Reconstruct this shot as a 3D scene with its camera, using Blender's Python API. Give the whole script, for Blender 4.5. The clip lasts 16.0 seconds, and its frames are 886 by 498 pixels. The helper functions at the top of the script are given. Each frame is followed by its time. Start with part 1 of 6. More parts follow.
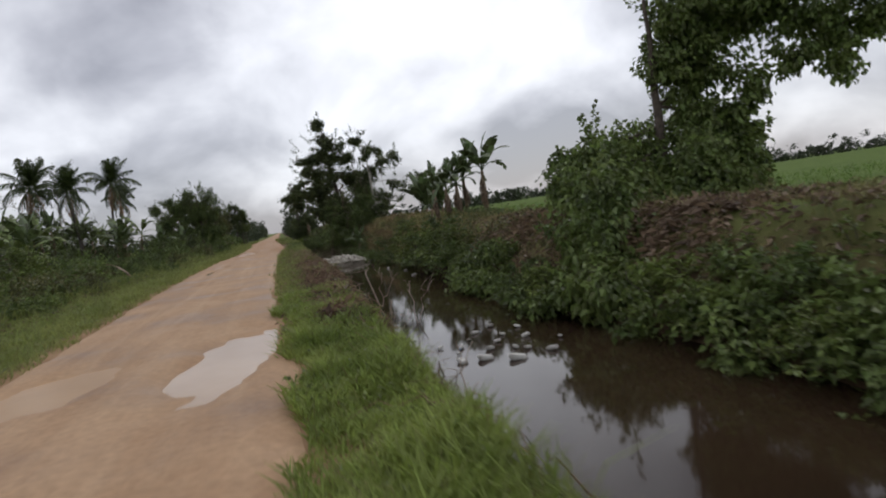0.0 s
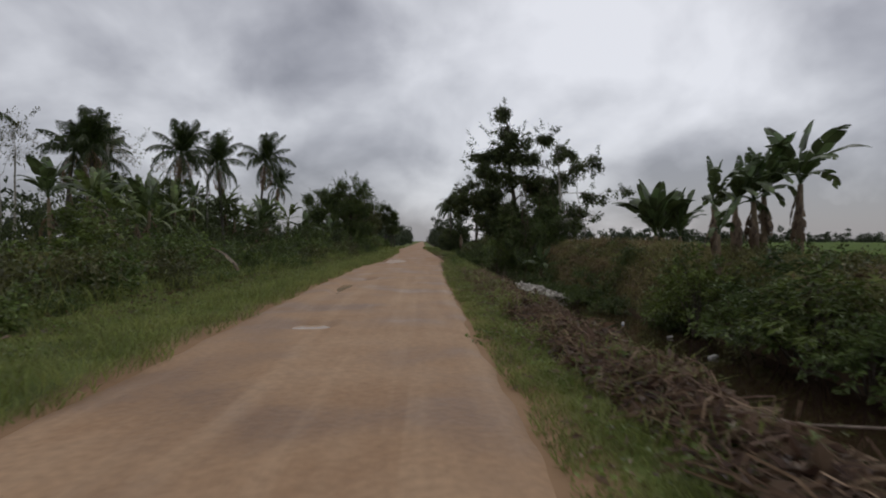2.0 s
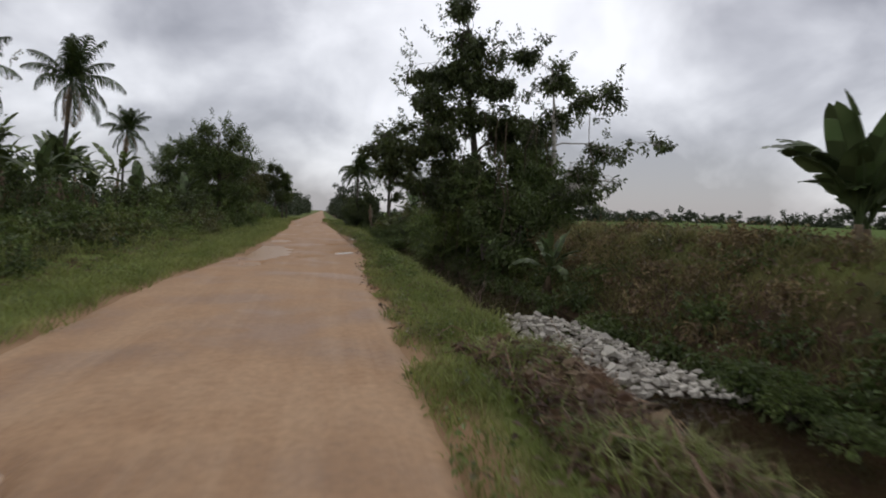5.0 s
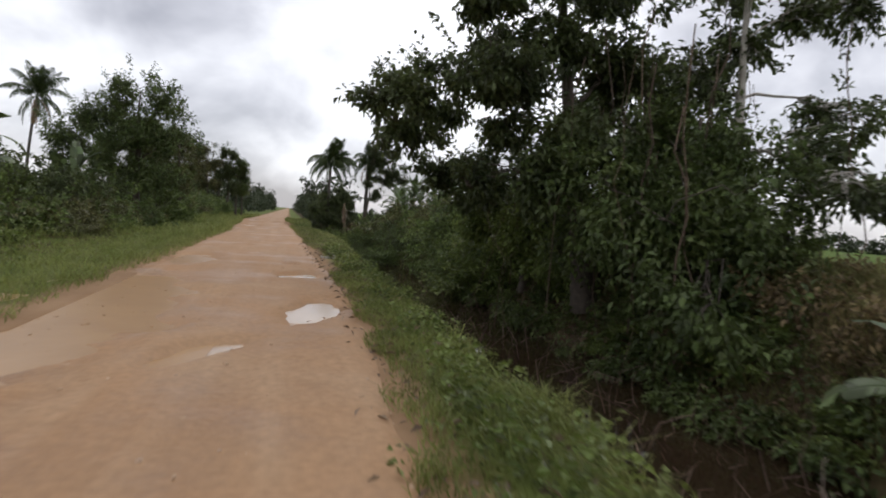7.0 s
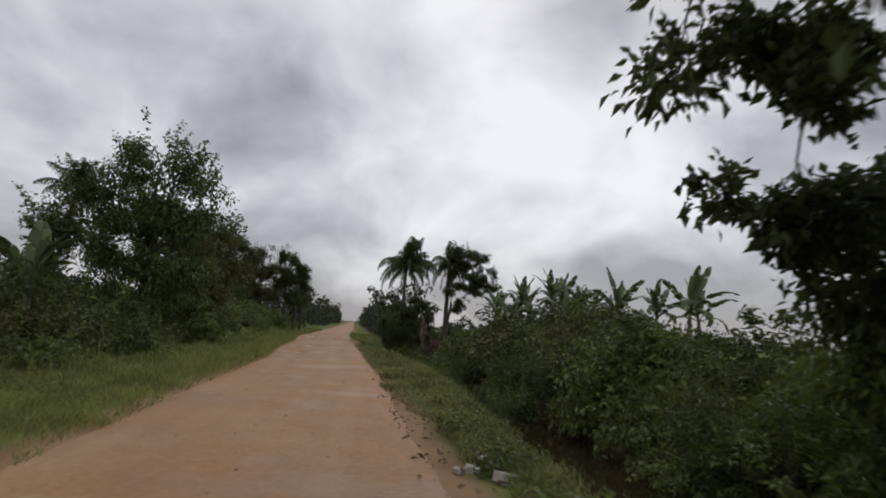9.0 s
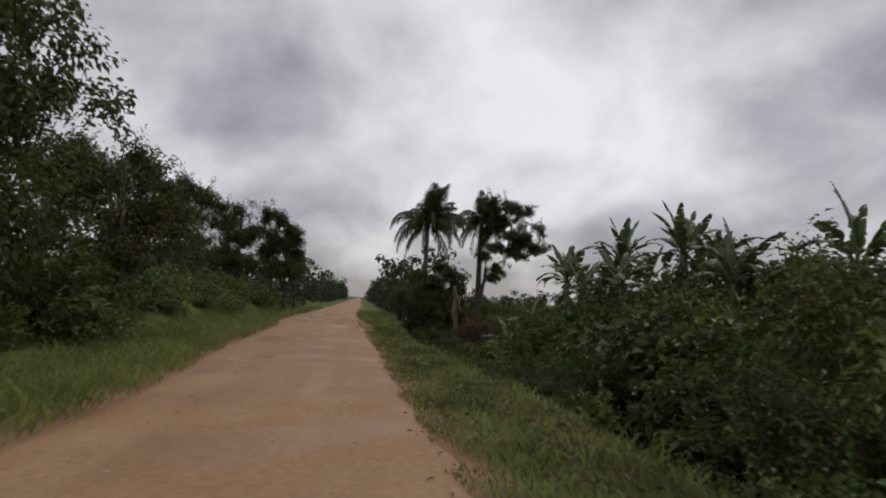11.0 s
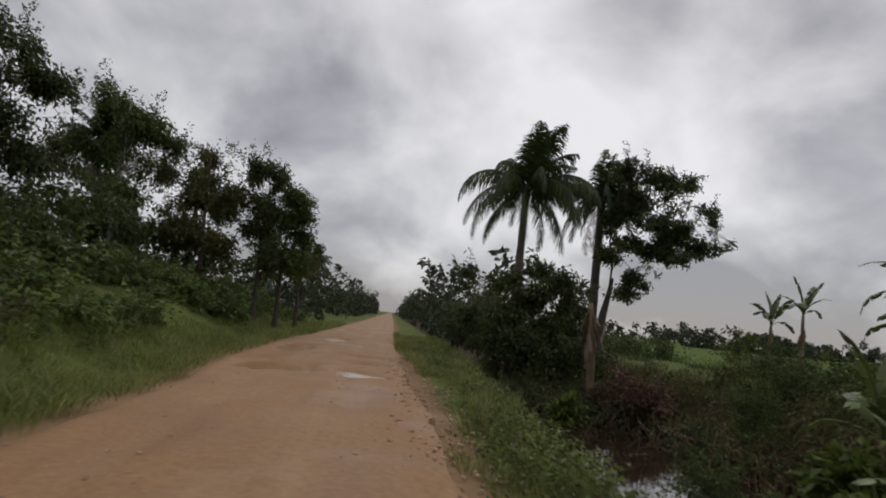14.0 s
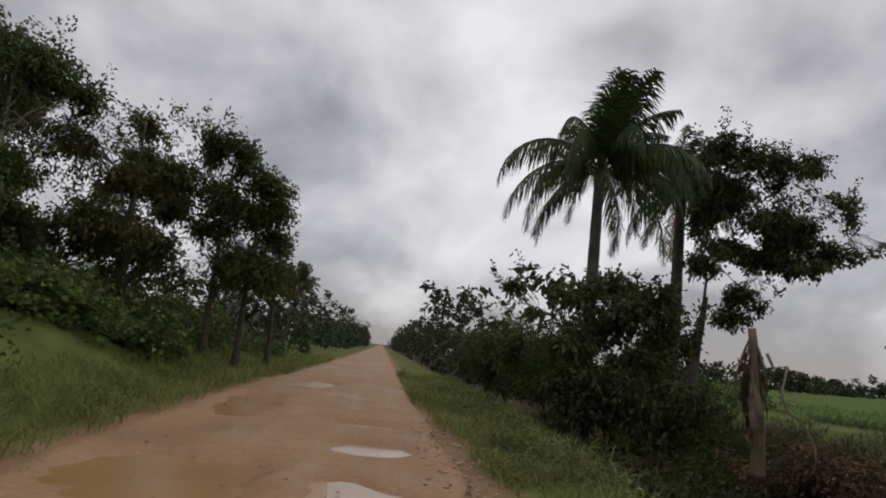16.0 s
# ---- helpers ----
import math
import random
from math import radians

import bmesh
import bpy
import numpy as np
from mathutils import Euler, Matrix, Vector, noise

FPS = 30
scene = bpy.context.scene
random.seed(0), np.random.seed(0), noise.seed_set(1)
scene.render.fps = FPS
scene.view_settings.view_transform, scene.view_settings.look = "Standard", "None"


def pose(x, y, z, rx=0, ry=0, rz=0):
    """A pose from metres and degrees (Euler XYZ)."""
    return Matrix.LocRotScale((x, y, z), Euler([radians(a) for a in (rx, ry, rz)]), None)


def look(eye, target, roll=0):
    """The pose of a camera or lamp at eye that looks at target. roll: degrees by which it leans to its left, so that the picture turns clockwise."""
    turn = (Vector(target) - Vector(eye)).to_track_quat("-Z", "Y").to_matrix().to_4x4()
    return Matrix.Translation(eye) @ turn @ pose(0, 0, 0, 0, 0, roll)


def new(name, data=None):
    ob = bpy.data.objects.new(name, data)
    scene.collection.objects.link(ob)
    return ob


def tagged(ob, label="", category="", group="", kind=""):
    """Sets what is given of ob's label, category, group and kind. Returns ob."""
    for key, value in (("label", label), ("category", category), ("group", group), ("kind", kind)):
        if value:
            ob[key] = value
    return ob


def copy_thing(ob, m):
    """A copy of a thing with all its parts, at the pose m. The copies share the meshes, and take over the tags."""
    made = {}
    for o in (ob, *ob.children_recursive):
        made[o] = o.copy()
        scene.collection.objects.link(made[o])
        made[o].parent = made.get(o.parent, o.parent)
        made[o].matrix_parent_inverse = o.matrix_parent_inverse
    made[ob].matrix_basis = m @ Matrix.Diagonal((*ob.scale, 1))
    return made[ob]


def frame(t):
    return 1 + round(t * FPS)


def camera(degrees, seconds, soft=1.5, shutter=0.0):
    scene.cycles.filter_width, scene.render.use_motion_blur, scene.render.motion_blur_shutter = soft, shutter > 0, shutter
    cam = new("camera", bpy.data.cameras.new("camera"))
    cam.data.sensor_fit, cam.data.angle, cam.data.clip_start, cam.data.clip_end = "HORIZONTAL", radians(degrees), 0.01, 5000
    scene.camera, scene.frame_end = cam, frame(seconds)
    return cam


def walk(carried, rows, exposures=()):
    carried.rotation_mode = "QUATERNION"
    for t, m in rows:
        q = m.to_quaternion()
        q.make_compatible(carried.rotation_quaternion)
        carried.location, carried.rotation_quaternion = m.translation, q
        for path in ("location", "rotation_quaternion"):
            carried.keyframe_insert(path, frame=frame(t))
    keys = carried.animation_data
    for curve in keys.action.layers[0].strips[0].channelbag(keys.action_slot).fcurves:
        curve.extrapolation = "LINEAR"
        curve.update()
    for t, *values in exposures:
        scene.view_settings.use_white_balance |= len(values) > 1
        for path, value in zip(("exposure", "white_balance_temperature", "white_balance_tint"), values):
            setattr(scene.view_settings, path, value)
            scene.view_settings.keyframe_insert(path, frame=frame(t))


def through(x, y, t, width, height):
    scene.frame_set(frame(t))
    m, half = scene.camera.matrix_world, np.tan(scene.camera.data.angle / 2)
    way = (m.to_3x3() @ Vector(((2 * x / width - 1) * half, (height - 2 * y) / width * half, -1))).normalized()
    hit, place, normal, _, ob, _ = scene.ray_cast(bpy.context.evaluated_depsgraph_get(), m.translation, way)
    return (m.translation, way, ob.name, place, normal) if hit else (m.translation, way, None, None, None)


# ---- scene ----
cam = camera(73.5, 16.0, soft=1.9, shutter=0.25)
PATH = [
    (0, (1.062, 0.0, 1.425), (1.576, 1.929, 1.29), -8.4),
    (0.5, (0.826, 3.162, 1.435), (1.322, 5.099, 1.383), -6.8),
    (1, (0.525, 6.601, 1.38), (0.879, 8.569, 1.327), -3.0),
    (1.5, (0.19, 9.698, 1.338), (0.314, 11.694, 1.316), -2.4),
    (2, (-0.084, 12.565, 1.346), (-0.017, 14.563, 1.319), -0.1),
    (2.5, (-0.207, 15.144, 1.462), (-0.152, 17.143, 1.439), 2.3),
    (3, (-0.311, 17.671, 1.498), (-0.198, 19.667, 1.456), 0.8),
    (3.5, (-0.606, 20.017, 1.517), (-0.36, 21.999, 1.406), -0.2),
    (3.7, (-0.586, 21.142, 1.562), (-0.296, 23.117, 1.433), -1.0),
    (5.8, (0.089, 36.38, 1.543), (0.538, 38.325, 1.427), 2.5),
    (6, (0.069, 37.709, 1.517), (0.524, 39.653, 1.394), 1.9),
    (6.5, (0.178, 40.799, 1.445), (0.67, 42.735, 1.341), 4.0),
    (7, (0.312, 44.063, 1.521), (0.821, 45.994, 1.42), 4.2),
    (7.5, (0.358, 47.412, 1.542), (0.856, 49.348, 1.476), 6.4),
    (8, (0.488, 50.141, 1.478), (1.046, 52.06, 1.408), 4.6),
    (8.5, (0.329, 53.577, 1.483), (0.723, 55.526, 1.694), 4.9),
    (9, (0.19, 57.13, 1.524), (0.465, 59.094, 1.785), 4.1),
    (11.5, (0.113, 73.762, 1.445), (0.381, 75.737, 1.607), 2.5),
    (12, (-0.009, 76.81, 1.489), (0.226, 78.788, 1.675), 3.9),
    (12.5, (-0.059, 79.928, 1.54), (0.163, 81.906, 1.733), 4.1),
    (13, (-0.178, 82.886, 1.503), (0.017, 84.867, 1.696), 4.0),
    (13.5, (-0.23, 85.814, 1.41), (-0.066, 87.797, 1.612), 4.7),
    (14, (-0.323, 88.884, 1.426), (-0.173, 90.866, 1.654), 5.9),
    (14.5, (-0.425, 91.71, 1.429), (-0.279, 93.687, 1.694), 6.3),
    (15, (-0.563, 94.071, 1.45), (-0.417, 96.043, 1.75), 6.3),
    (15.5, (-0.847, 95.71, 1.396), (-0.683, 97.677, 1.719), 6.2),
    (16, (-0.889, 96.705, 1.35), (-0.722, 98.669, 1.686), 6.0),
]
EXPOSURES = [(0.0, -0.02, 6280, 10), (1.0, -0.42, 6280, 10), (1.5, -0.54, 6280, 10), (3.5, -0.42, 6280, 10), (5.8, -0.08, 6360, 10), (6.5, 0.0, 6360, 10), (7.0, 0.25, 6360, 10), (8.0, 0.38, 6360, 10), (8.5, 0.08, 6440, 10), (9.0, -0.33, 6440, 10), (11.5, -0.45, 6560, 10), (16.0, -0.45, 6560, 10)]
walk(cam, [(t, look(eye, target, roll)) for t, eye, target, roll in PATH], EXPOSURES)

# ---- world and sun: overcast ----
SUN_ELEV, SUN_TURN = radians(48), radians(28)
world = bpy.data.worlds.new("overcast_sky")
scene.world = world
world.use_nodes = True
wn, wl = world.node_tree.nodes, world.node_tree.links
wn.clear()


def wnode(kind, **kw):
    n = wn.new(kind)
    for k, v in kw.items():
        if k in n.inputs:
            n.inputs[k].default_value = v
    return n


w_out = wnode("ShaderNodeOutputWorld")
w_bg = wnode("ShaderNodeBackground", Strength=1.13)
w_sky = wn.new("ShaderNodeTexSky")
w_sky.sky_type, w_sky.sun_disc, w_sky.sun_elevation, w_sky.sun_rotation = "NISHITA", False, SUN_ELEV, SUN_TURN
w_scale = wn.new("ShaderNodeVectorMath")
w_scale.operation = "SCALE"
w_scale.inputs["Scale"].default_value = 0.012
wl.new(w_sky.outputs[0], w_scale.inputs[0])
w_co = wn.new("ShaderNodeTexCoord")
# a cloud deck overhead: the view is thrown up onto a level sheet, so the billows crowd together towards the horizon
w_xyz = wn.new("ShaderNodeSeparateXYZ")
wl.new(w_co.outputs["Generated"], w_xyz.inputs[0])


def wmath(op, a, b, clamp=False):
    n = wn.new("ShaderNodeMath")
    n.operation, n.use_clamp = op, clamp
    for i, v in enumerate((a, b)):
        if isinstance(v, (int, float)):
            n.inputs[i].default_value = v
        else:
            wl.new(v, n.inputs[i])
    return n.outputs[0]


w_up = wmath("ADD", wmath("MAXIMUM", w_xyz.outputs["Z"], 0.0), 0.62)
w_sheet = wn.new("ShaderNodeCombineXYZ")
wl.new(wmath("DIVIDE", w_xyz.outputs["X"], w_up), w_sheet.inputs["X"])
wl.new(wmath("DIVIDE", w_xyz.outputs["Y"], w_up), w_sheet.inputs["Y"])
w_sheet.inputs["Z"].default_value = 3.7
w_n1 = wnode("ShaderNodeTexNoise", Scale=3.6, Detail=5.0, Roughness=0.48, Distortion=0.25)
w_n2 = wnode("ShaderNodeTexNoise", Scale=1.5, Detail=2.0, Roughness=0.5)
wl.new(w_sheet.outputs[0], w_n1.inputs["Vector"])
wl.new(w_sheet.outputs[0], w_n2.inputs["Vector"])
w_mix = wmath("SUBTRACT", wmath("ADD", wmath("MULTIPLY", w_n1.outputs[0], 0.86), wmath("MULTIPLY", w_n2.outputs[0], 0.40)), 0.135)
# the cloud in front of the sun is thinner and brighter
SUN_WAY = Vector((math.sin(SUN_TURN) * math.cos(SUN_ELEV), math.cos(SUN_TURN) * math.cos(SUN_ELEV), math.sin(SUN_ELEV)))
w_dot = wn.new("ShaderNodeVectorMath")
w_dot.operation = "DOT_PRODUCT"
w_dot.inputs[1].default_value = Vector((0.29, 0.92, 0.27)).normalized()
wl.new(w_co.outputs["Generated"], w_dot.inputs[0])
w_glow = wn.new("ShaderNodeMapRange")
for k, v in (("From Min", 0.968), ("From Max", 0.999), ("To Min", 0.0), ("To Max", 0.125)):
    w_glow.inputs[k].default_value = v
wl.new(w_dot.outputs["Value"], w_glow.inputs["Value"])
# deeper cloud low over the horizon
w_low = wn.new("ShaderNodeMapRange")
for k, v in (("From Min", 0.02), ("From Max", 0.21), ("To Min", -0.13), ("To Max", 0.0)):
    w_low.inputs[k].default_value = v
wl.new(w_xyz.outputs["Z"], w_low.inputs["Value"])
w_deep = wn.new("ShaderNodeMath")
wl.new(w_mix, w_deep.inputs[0])
wl.new(w_low.outputs[0], w_deep.inputs[1])
w_sum = wn.new("ShaderNodeMath")
wl.new(w_deep.outputs[0], w_sum.inputs[0])
wl.new(w_glow.outputs[0], w_sum.inputs[1])
w_ramp = wn.new("ShaderNodeValToRGB")
w_ramp.color_ramp.elements[0].position, w_ramp.color_ramp.elements[0].color = 0.345, (0.32, 0.315, 0.34, 1)
w_ramp.color_ramp.elements[1].position, w_ramp.color_ramp.elements[1].color = 0.68, (0.92, 0.91, 0.93, 1)
e = w_ramp.color_ramp.elements.new(0.435)
e.color = (0.47, 0.463, 0.49, 1)
e = w_ramp.color_ramp.elements.new(0.54)
e.color = (0.68, 0.673, 0.695, 1)
wl.new(w_sum.outputs[0], w_ramp.inputs[0])
w_tot = wn.new("ShaderNodeVectorMath")
w_tot.operation = "ADD"
wl.new(w_ramp.outputs[0], w_tot.inputs[0])
wl.new(w_scale.outputs[0], w_tot.inputs[1])
wl.new(w_tot.outputs[0], w_bg.inputs["Color"])
wl.new(w_bg.outputs[0], w_out.inputs[0])

sun = new("sun", bpy.data.lights.new("sun", "SUN"))
sun.data.energy, sun.data.angle, sun.data.color = 0.55, radians(25), (1.0, 0.97, 0.92)
sun.matrix_world = look((0, 0, 60), Vector((0, 0, 60)) - SUN_WAY)


# ---- materials ----
def material(name, stops, scale=4.0, rough=0.8, bump=0.3, bump_scale=None, spread=0.0, metal=0.0, detail=6.0,
             translucent=0.0, spec=0.5, island=False, stain=None, stain_scale=0.4, rough_var=0.0):
    """Noise-driven principled material. stops: (position, colour) rows; island/spread: hue and value change from piece to piece."""
    m = bpy.data.materials.new(name)
    m.use_nodes = True
    nt, ln = m.node_tree.nodes, m.node_tree.links
    b = nt["Principled BSDF"]
    b.inputs["Roughness"].default_value, b.inputs["Metallic"].default_value = rough, metal
    b.inputs["Specular IOR Level"].default_value = spec
    co = nt.new("ShaderNodeTexCoord")
    n = nt.new("ShaderNodeTexNoise")
    n.inputs["Scale"].default_value, n.inputs["Detail"].default_value, n.inputs["Roughness"].default_value = scale, detail, 0.6
    ln.new(co.outputs["Object"], n.inputs["Vector"])
    ramp = nt.new("ShaderNodeValToRGB")
    els = ramp.color_ramp.elements
    for i, (p, c) in enumerate(stops):
        e = els[i] if i < 2 else els.new(p)
        e.position, e.color = p, (*c, 1)
    ln.new(n.outputs["Fac"], ramp.inputs[0])
    col = ramp.outputs[0]
    if stain:
        n2 = nt.new("ShaderNodeTexNoise")
        n2.inputs["Scale"].default_value, n2.inputs["Detail"].default_value = stain_scale, 5.0
        ln.new(co.outputs["Object"], n2.inputs["Vector"])
        r2 = nt.new("ShaderNodeMapRange")
        r2.inputs["From Min"].default_value, r2.inputs["From Max"].default_value = 0.46, 0.62
        ln.new(n2.outputs["Fac"], r2.inputs["Value"])
        mx = nt.new("ShaderNodeMix")
        mx.data_type = "RGBA"
        mx.inputs["B"].default_value = (*stain, 1)
        ln.new(r2.outputs[0], mx.inputs["Factor"])
        ln.new(col, mx.inputs["A"])
        col = mx.outputs["Result"]
        if rough_var:
            r3 = nt.new("ShaderNodeMapRange")
            r3.inputs["To Min"].default_value, r3.inputs["To Max"].default_value = rough, rough - rough_var
            ln.new(r2.outputs[0], r3.inputs["Value"])
            ln.new(r3.outputs[0], b.inputs["Roughness"])
    if spread:
        hsv = nt.new("ShaderNodeHueSaturation")
        if island:
            rnd = nt.new("ShaderNodeNewGeometry").outputs["Random Per Island"]
        else:
            rnd = nt.new("ShaderNodeObjectInfo").outputs["Random"]
        v = nt.new("ShaderNodeMapRange")
        v.inputs["To Min"].default_value, v.inputs["To Max"].default_value = 1 - spread, 1 + spread
        ln.new(rnd, v.inputs["Value"])
        ln.new(v.outputs[0], hsv.inputs["Value"])
        h = nt.new("ShaderNodeMath")
        h.operation = "MULTIPLY_ADD"
        h.inputs[1].default_value, h.inputs[2].default_value = 0.05 * spread, 0.5 - 0.025 * spread
        ln.new(rnd, h.inputs[0])
        ln.new(h.outputs[0], hsv.inputs["Hue"])
        ln.new(col, hsv.inputs["Color"])
        col = hsv.outputs[0]
    ln.new(col, b.inputs["Base Color"])
    if bump:
        nb = nt.new("ShaderNodeTexNoise")
        nb.inputs["Scale"].default_value, nb.inputs["Detail"].default_value = bump_scale or scale * 5, 8.0
        ln.new(co.outputs["Object"], nb.inputs["Vector"])
        bp = nt.new("ShaderNodeBump")
        bp.inputs["Strength"].default_value, bp.inputs["Distance"].default_value = bump, 0.03
        ln.new(nb.outputs["Fac"], bp.inputs["Height"])
        ln.new(bp.outputs[0], b.inputs["Normal"])
    if translucent:
        tr = nt.new("ShaderNodeBsdfTranslucent")
        ln.new(col, tr.inputs["Color"])
        ms = nt.new("ShaderNodeMixShader")
        ms.inputs[0].default_value = translucent
        ln.new(b.outputs[0], ms.inputs[1])
        ln.new(tr.outputs[0], ms.inputs[2])
        ln.new(ms.outputs[0], nt["Material Output"].inputs["Surface"])
    return m


def foliage(name, dark, light, spread=0.45, rough=0.45, through=0.25):
    return material(name, [(0.35, dark), (0.65, light)], scale=0.9, rough=rough, bump=0, spread=spread, island=True, translucent=through, spec=0.35, detail=2.0)


M_PUDDLE = material("muddy_puddle_water", [(0.3, (0.36, 0.222, 0.108)), (0.7, (0.43, 0.280, 0.150))], scale=0.7, rough=0.14, bump=0.02, bump_scale=3, spec=0.6)
M_PUDDLE_MUD = material("thick_muddy_water", [(0.3, (0.32, 0.172, 0.060)), (0.7, (0.39, 0.222, 0.088))], scale=0.9, rough=0.3, bump=0.06, bump_scale=5, spec=0.3)
M_WATER = material("brown_ditch_water", [(0.3, (0.024, 0.0145, 0.0085)), (0.7, (0.037, 0.023, 0.0135))], scale=0.5, rough=0.055, bump=0.05, bump_scale=2.2, spec=0.42)
M_LEAF_DARK = foliage("dark_tree_leaves", (0.046, 0.060, 0.022), (0.102, 0.124, 0.044), through=0.35)
M_LEAF_MID = foliage("green_tree_leaves", (0.056, 0.080, 0.024), (0.122, 0.156, 0.046), through=0.32)
M_LEAF_BRIGHT = foliage("fresh_shrub_leaves", (0.086, 0.115, 0.025), (0.172, 0.210, 0.052))
M_CREEPER = foliage("broad_creeper_leaves", (0.078, 0.111, 0.031), (0.162, 0.207, 0.058), through=0.32)
M_LEAF_OLIVE = foliage("dry_olive_leaves", (0.074, 0.082, 0.029), (0.148, 0.139, 0.052))
M_PALM = foliage("palm_frond_green", (0.030, 0.048, 0.014), (0.070, 0.092, 0.028))
M_PALM_DRY = foliage("dry_palm_frond", (0.16, 0.10, 0.05), (0.26, 0.17, 0.09))
M_BANANA = foliage("banana_leaf_green", (0.064, 0.096, 0.034), (0.125, 0.158, 0.064), rough=0.45)
M_WEED_BROWN = foliage("withered_brown_weeds", (0.130, 0.092, 0.045), (0.255, 0.185, 0.095))
M_BANANA_LIGHT = foliage("young_banana_leaf", (0.090, 0.130, 0.034), (0.175, 0.215, 0.068))
M_BANANA_DRY = foliage("dry_banana_leaf", (0.125, 0.085, 0.055), (0.235, 0.165, 0.108))
M_GRASS = foliage("verge_grass", (0.150, 0.180, 0.045), (0.270, 0.292, 0.090), spread=0.35, rough=0.6, through=0.45)
M_GRASS_FRESH = foliage("fresh_verge_grass", (0.150, 0.200, 0.040), (0.280, 0.335, 0.082), spread=0.35, rough=0.55, through=0.45)
M_GRASS_TAN = foliage("tall_tan_grass", (0.138, 0.140, 0.048), (0.255, 0.235, 0.095), spread=0.3, rough=0.6, through=0.4)
M_STRAW = foliage("straw_grass", (0.215, 0.170, 0.072), (0.370, 0.295, 0.140), spread=0.3, rough=0.6, through=0.4)
# darker copy of the verge grass: shade under overhanging growth is in its colour
M_GRASS_DARK = foliage("rank_grass_with_painted_shade", (0.052, 0.064, 0.018), (0.105, 0.120, 0.036), spread=0.35, rough=0.6, through=0.35)
M_FIELD_GRASS = foliage("rice_field_grass", (0.09, 0.16, 0.025), (0.14, 0.22, 0.04), spread=0.25)
M_BARK = material("grey_brown_bark", [(0.3, (0.045, 0.034, 0.026)), (0.7, (0.115, 0.092, 0.072))], scale=6, rough=0.9, bump=0.6)
M_BARK_PALE = material("pale_bark", [(0.3, (0.26, 0.235, 0.20)), (0.7, (0.45, 0.42, 0.37))], scale=5, rough=0.85, bump=0.5)
M_PALM_BARK = material("palm_trunk_bark", [(0.3, (0.050, 0.043, 0.036)), (0.7, (0.125, 0.108, 0.092))], scale=3, rough=0.9, bump=0.6)
M_STEM = material("banana_stem", [(0.3, (0.10, 0.09, 0.045)), (0.55, (0.17, 0.12, 0.07)), (0.8, (0.26, 0.19, 0.12))], scale=3, rough=0.7, bump=0.4)
M_STICK = material("dead_sticks", [(0.3, (0.130, 0.080, 0.050)), (0.7, (0.275, 0.182, 0.116))], scale=5, rough=0.9, bump=0.4, spread=0.35, island=True)
M_STICK_DARK = material("rotten_sticks", [(0.3, (0.055, 0.036, 0.025)), (0.7, (0.14, 0.095, 0.065))], scale=5, rough=0.9, bump=0.4, spread=0.35, island=True)
M_STICK_PALE = material("bleached_branch", [(0.3, (0.19, 0.145, 0.11)), (0.7, (0.34, 0.27, 0.215))], scale=5, rough=0.85, bump=0.4)
M_STONE = material("pale_rubble", [(0.3, (0.33, 0.295, 0.245)), (0.7, (0.58, 0.54, 0.47))], scale=9, rough=0.85, bump=0.5, spread=0.3)
M_CLOD = material("red_clay_clod", [(0.3, (0.30, 0.175, 0.092)), (0.7, (0.43, 0.275, 0.160))], scale=9, rough=0.95, bump=0.7, spread=0.25)
M_GRAVEL = material("tan_gravel", [(0.3, (0.34, 0.215, 0.125)), (0.7, (0.52, 0.38, 0.26))], scale=9, rough=0.9, bump=0.5, spread=0.2, island=True)
M_ROT = foliage("rotting_brown_leaves", (0.075, 0.043, 0.028), (0.180, 0.108, 0.070))
M_CAP = material("faded_blue_plastic", [(0.3, (0.10, 0.16, 0.26)), (0.7, (0.16, 0.24, 0.36))], scale=6, rough=0.5, bump=0.1)
M_WHITE = material("dirty_white_plastic", [(0.3, (0.30, 0.28, 0.24)), (0.7, (0.62, 0.61, 0.58))], scale=4, rough=0.5, bump=0.2)
M_FAR = foliage("far_tree_leaves", (0.029, 0.041, 0.020), (0.062, 0.078, 0.037), spread=0.3)


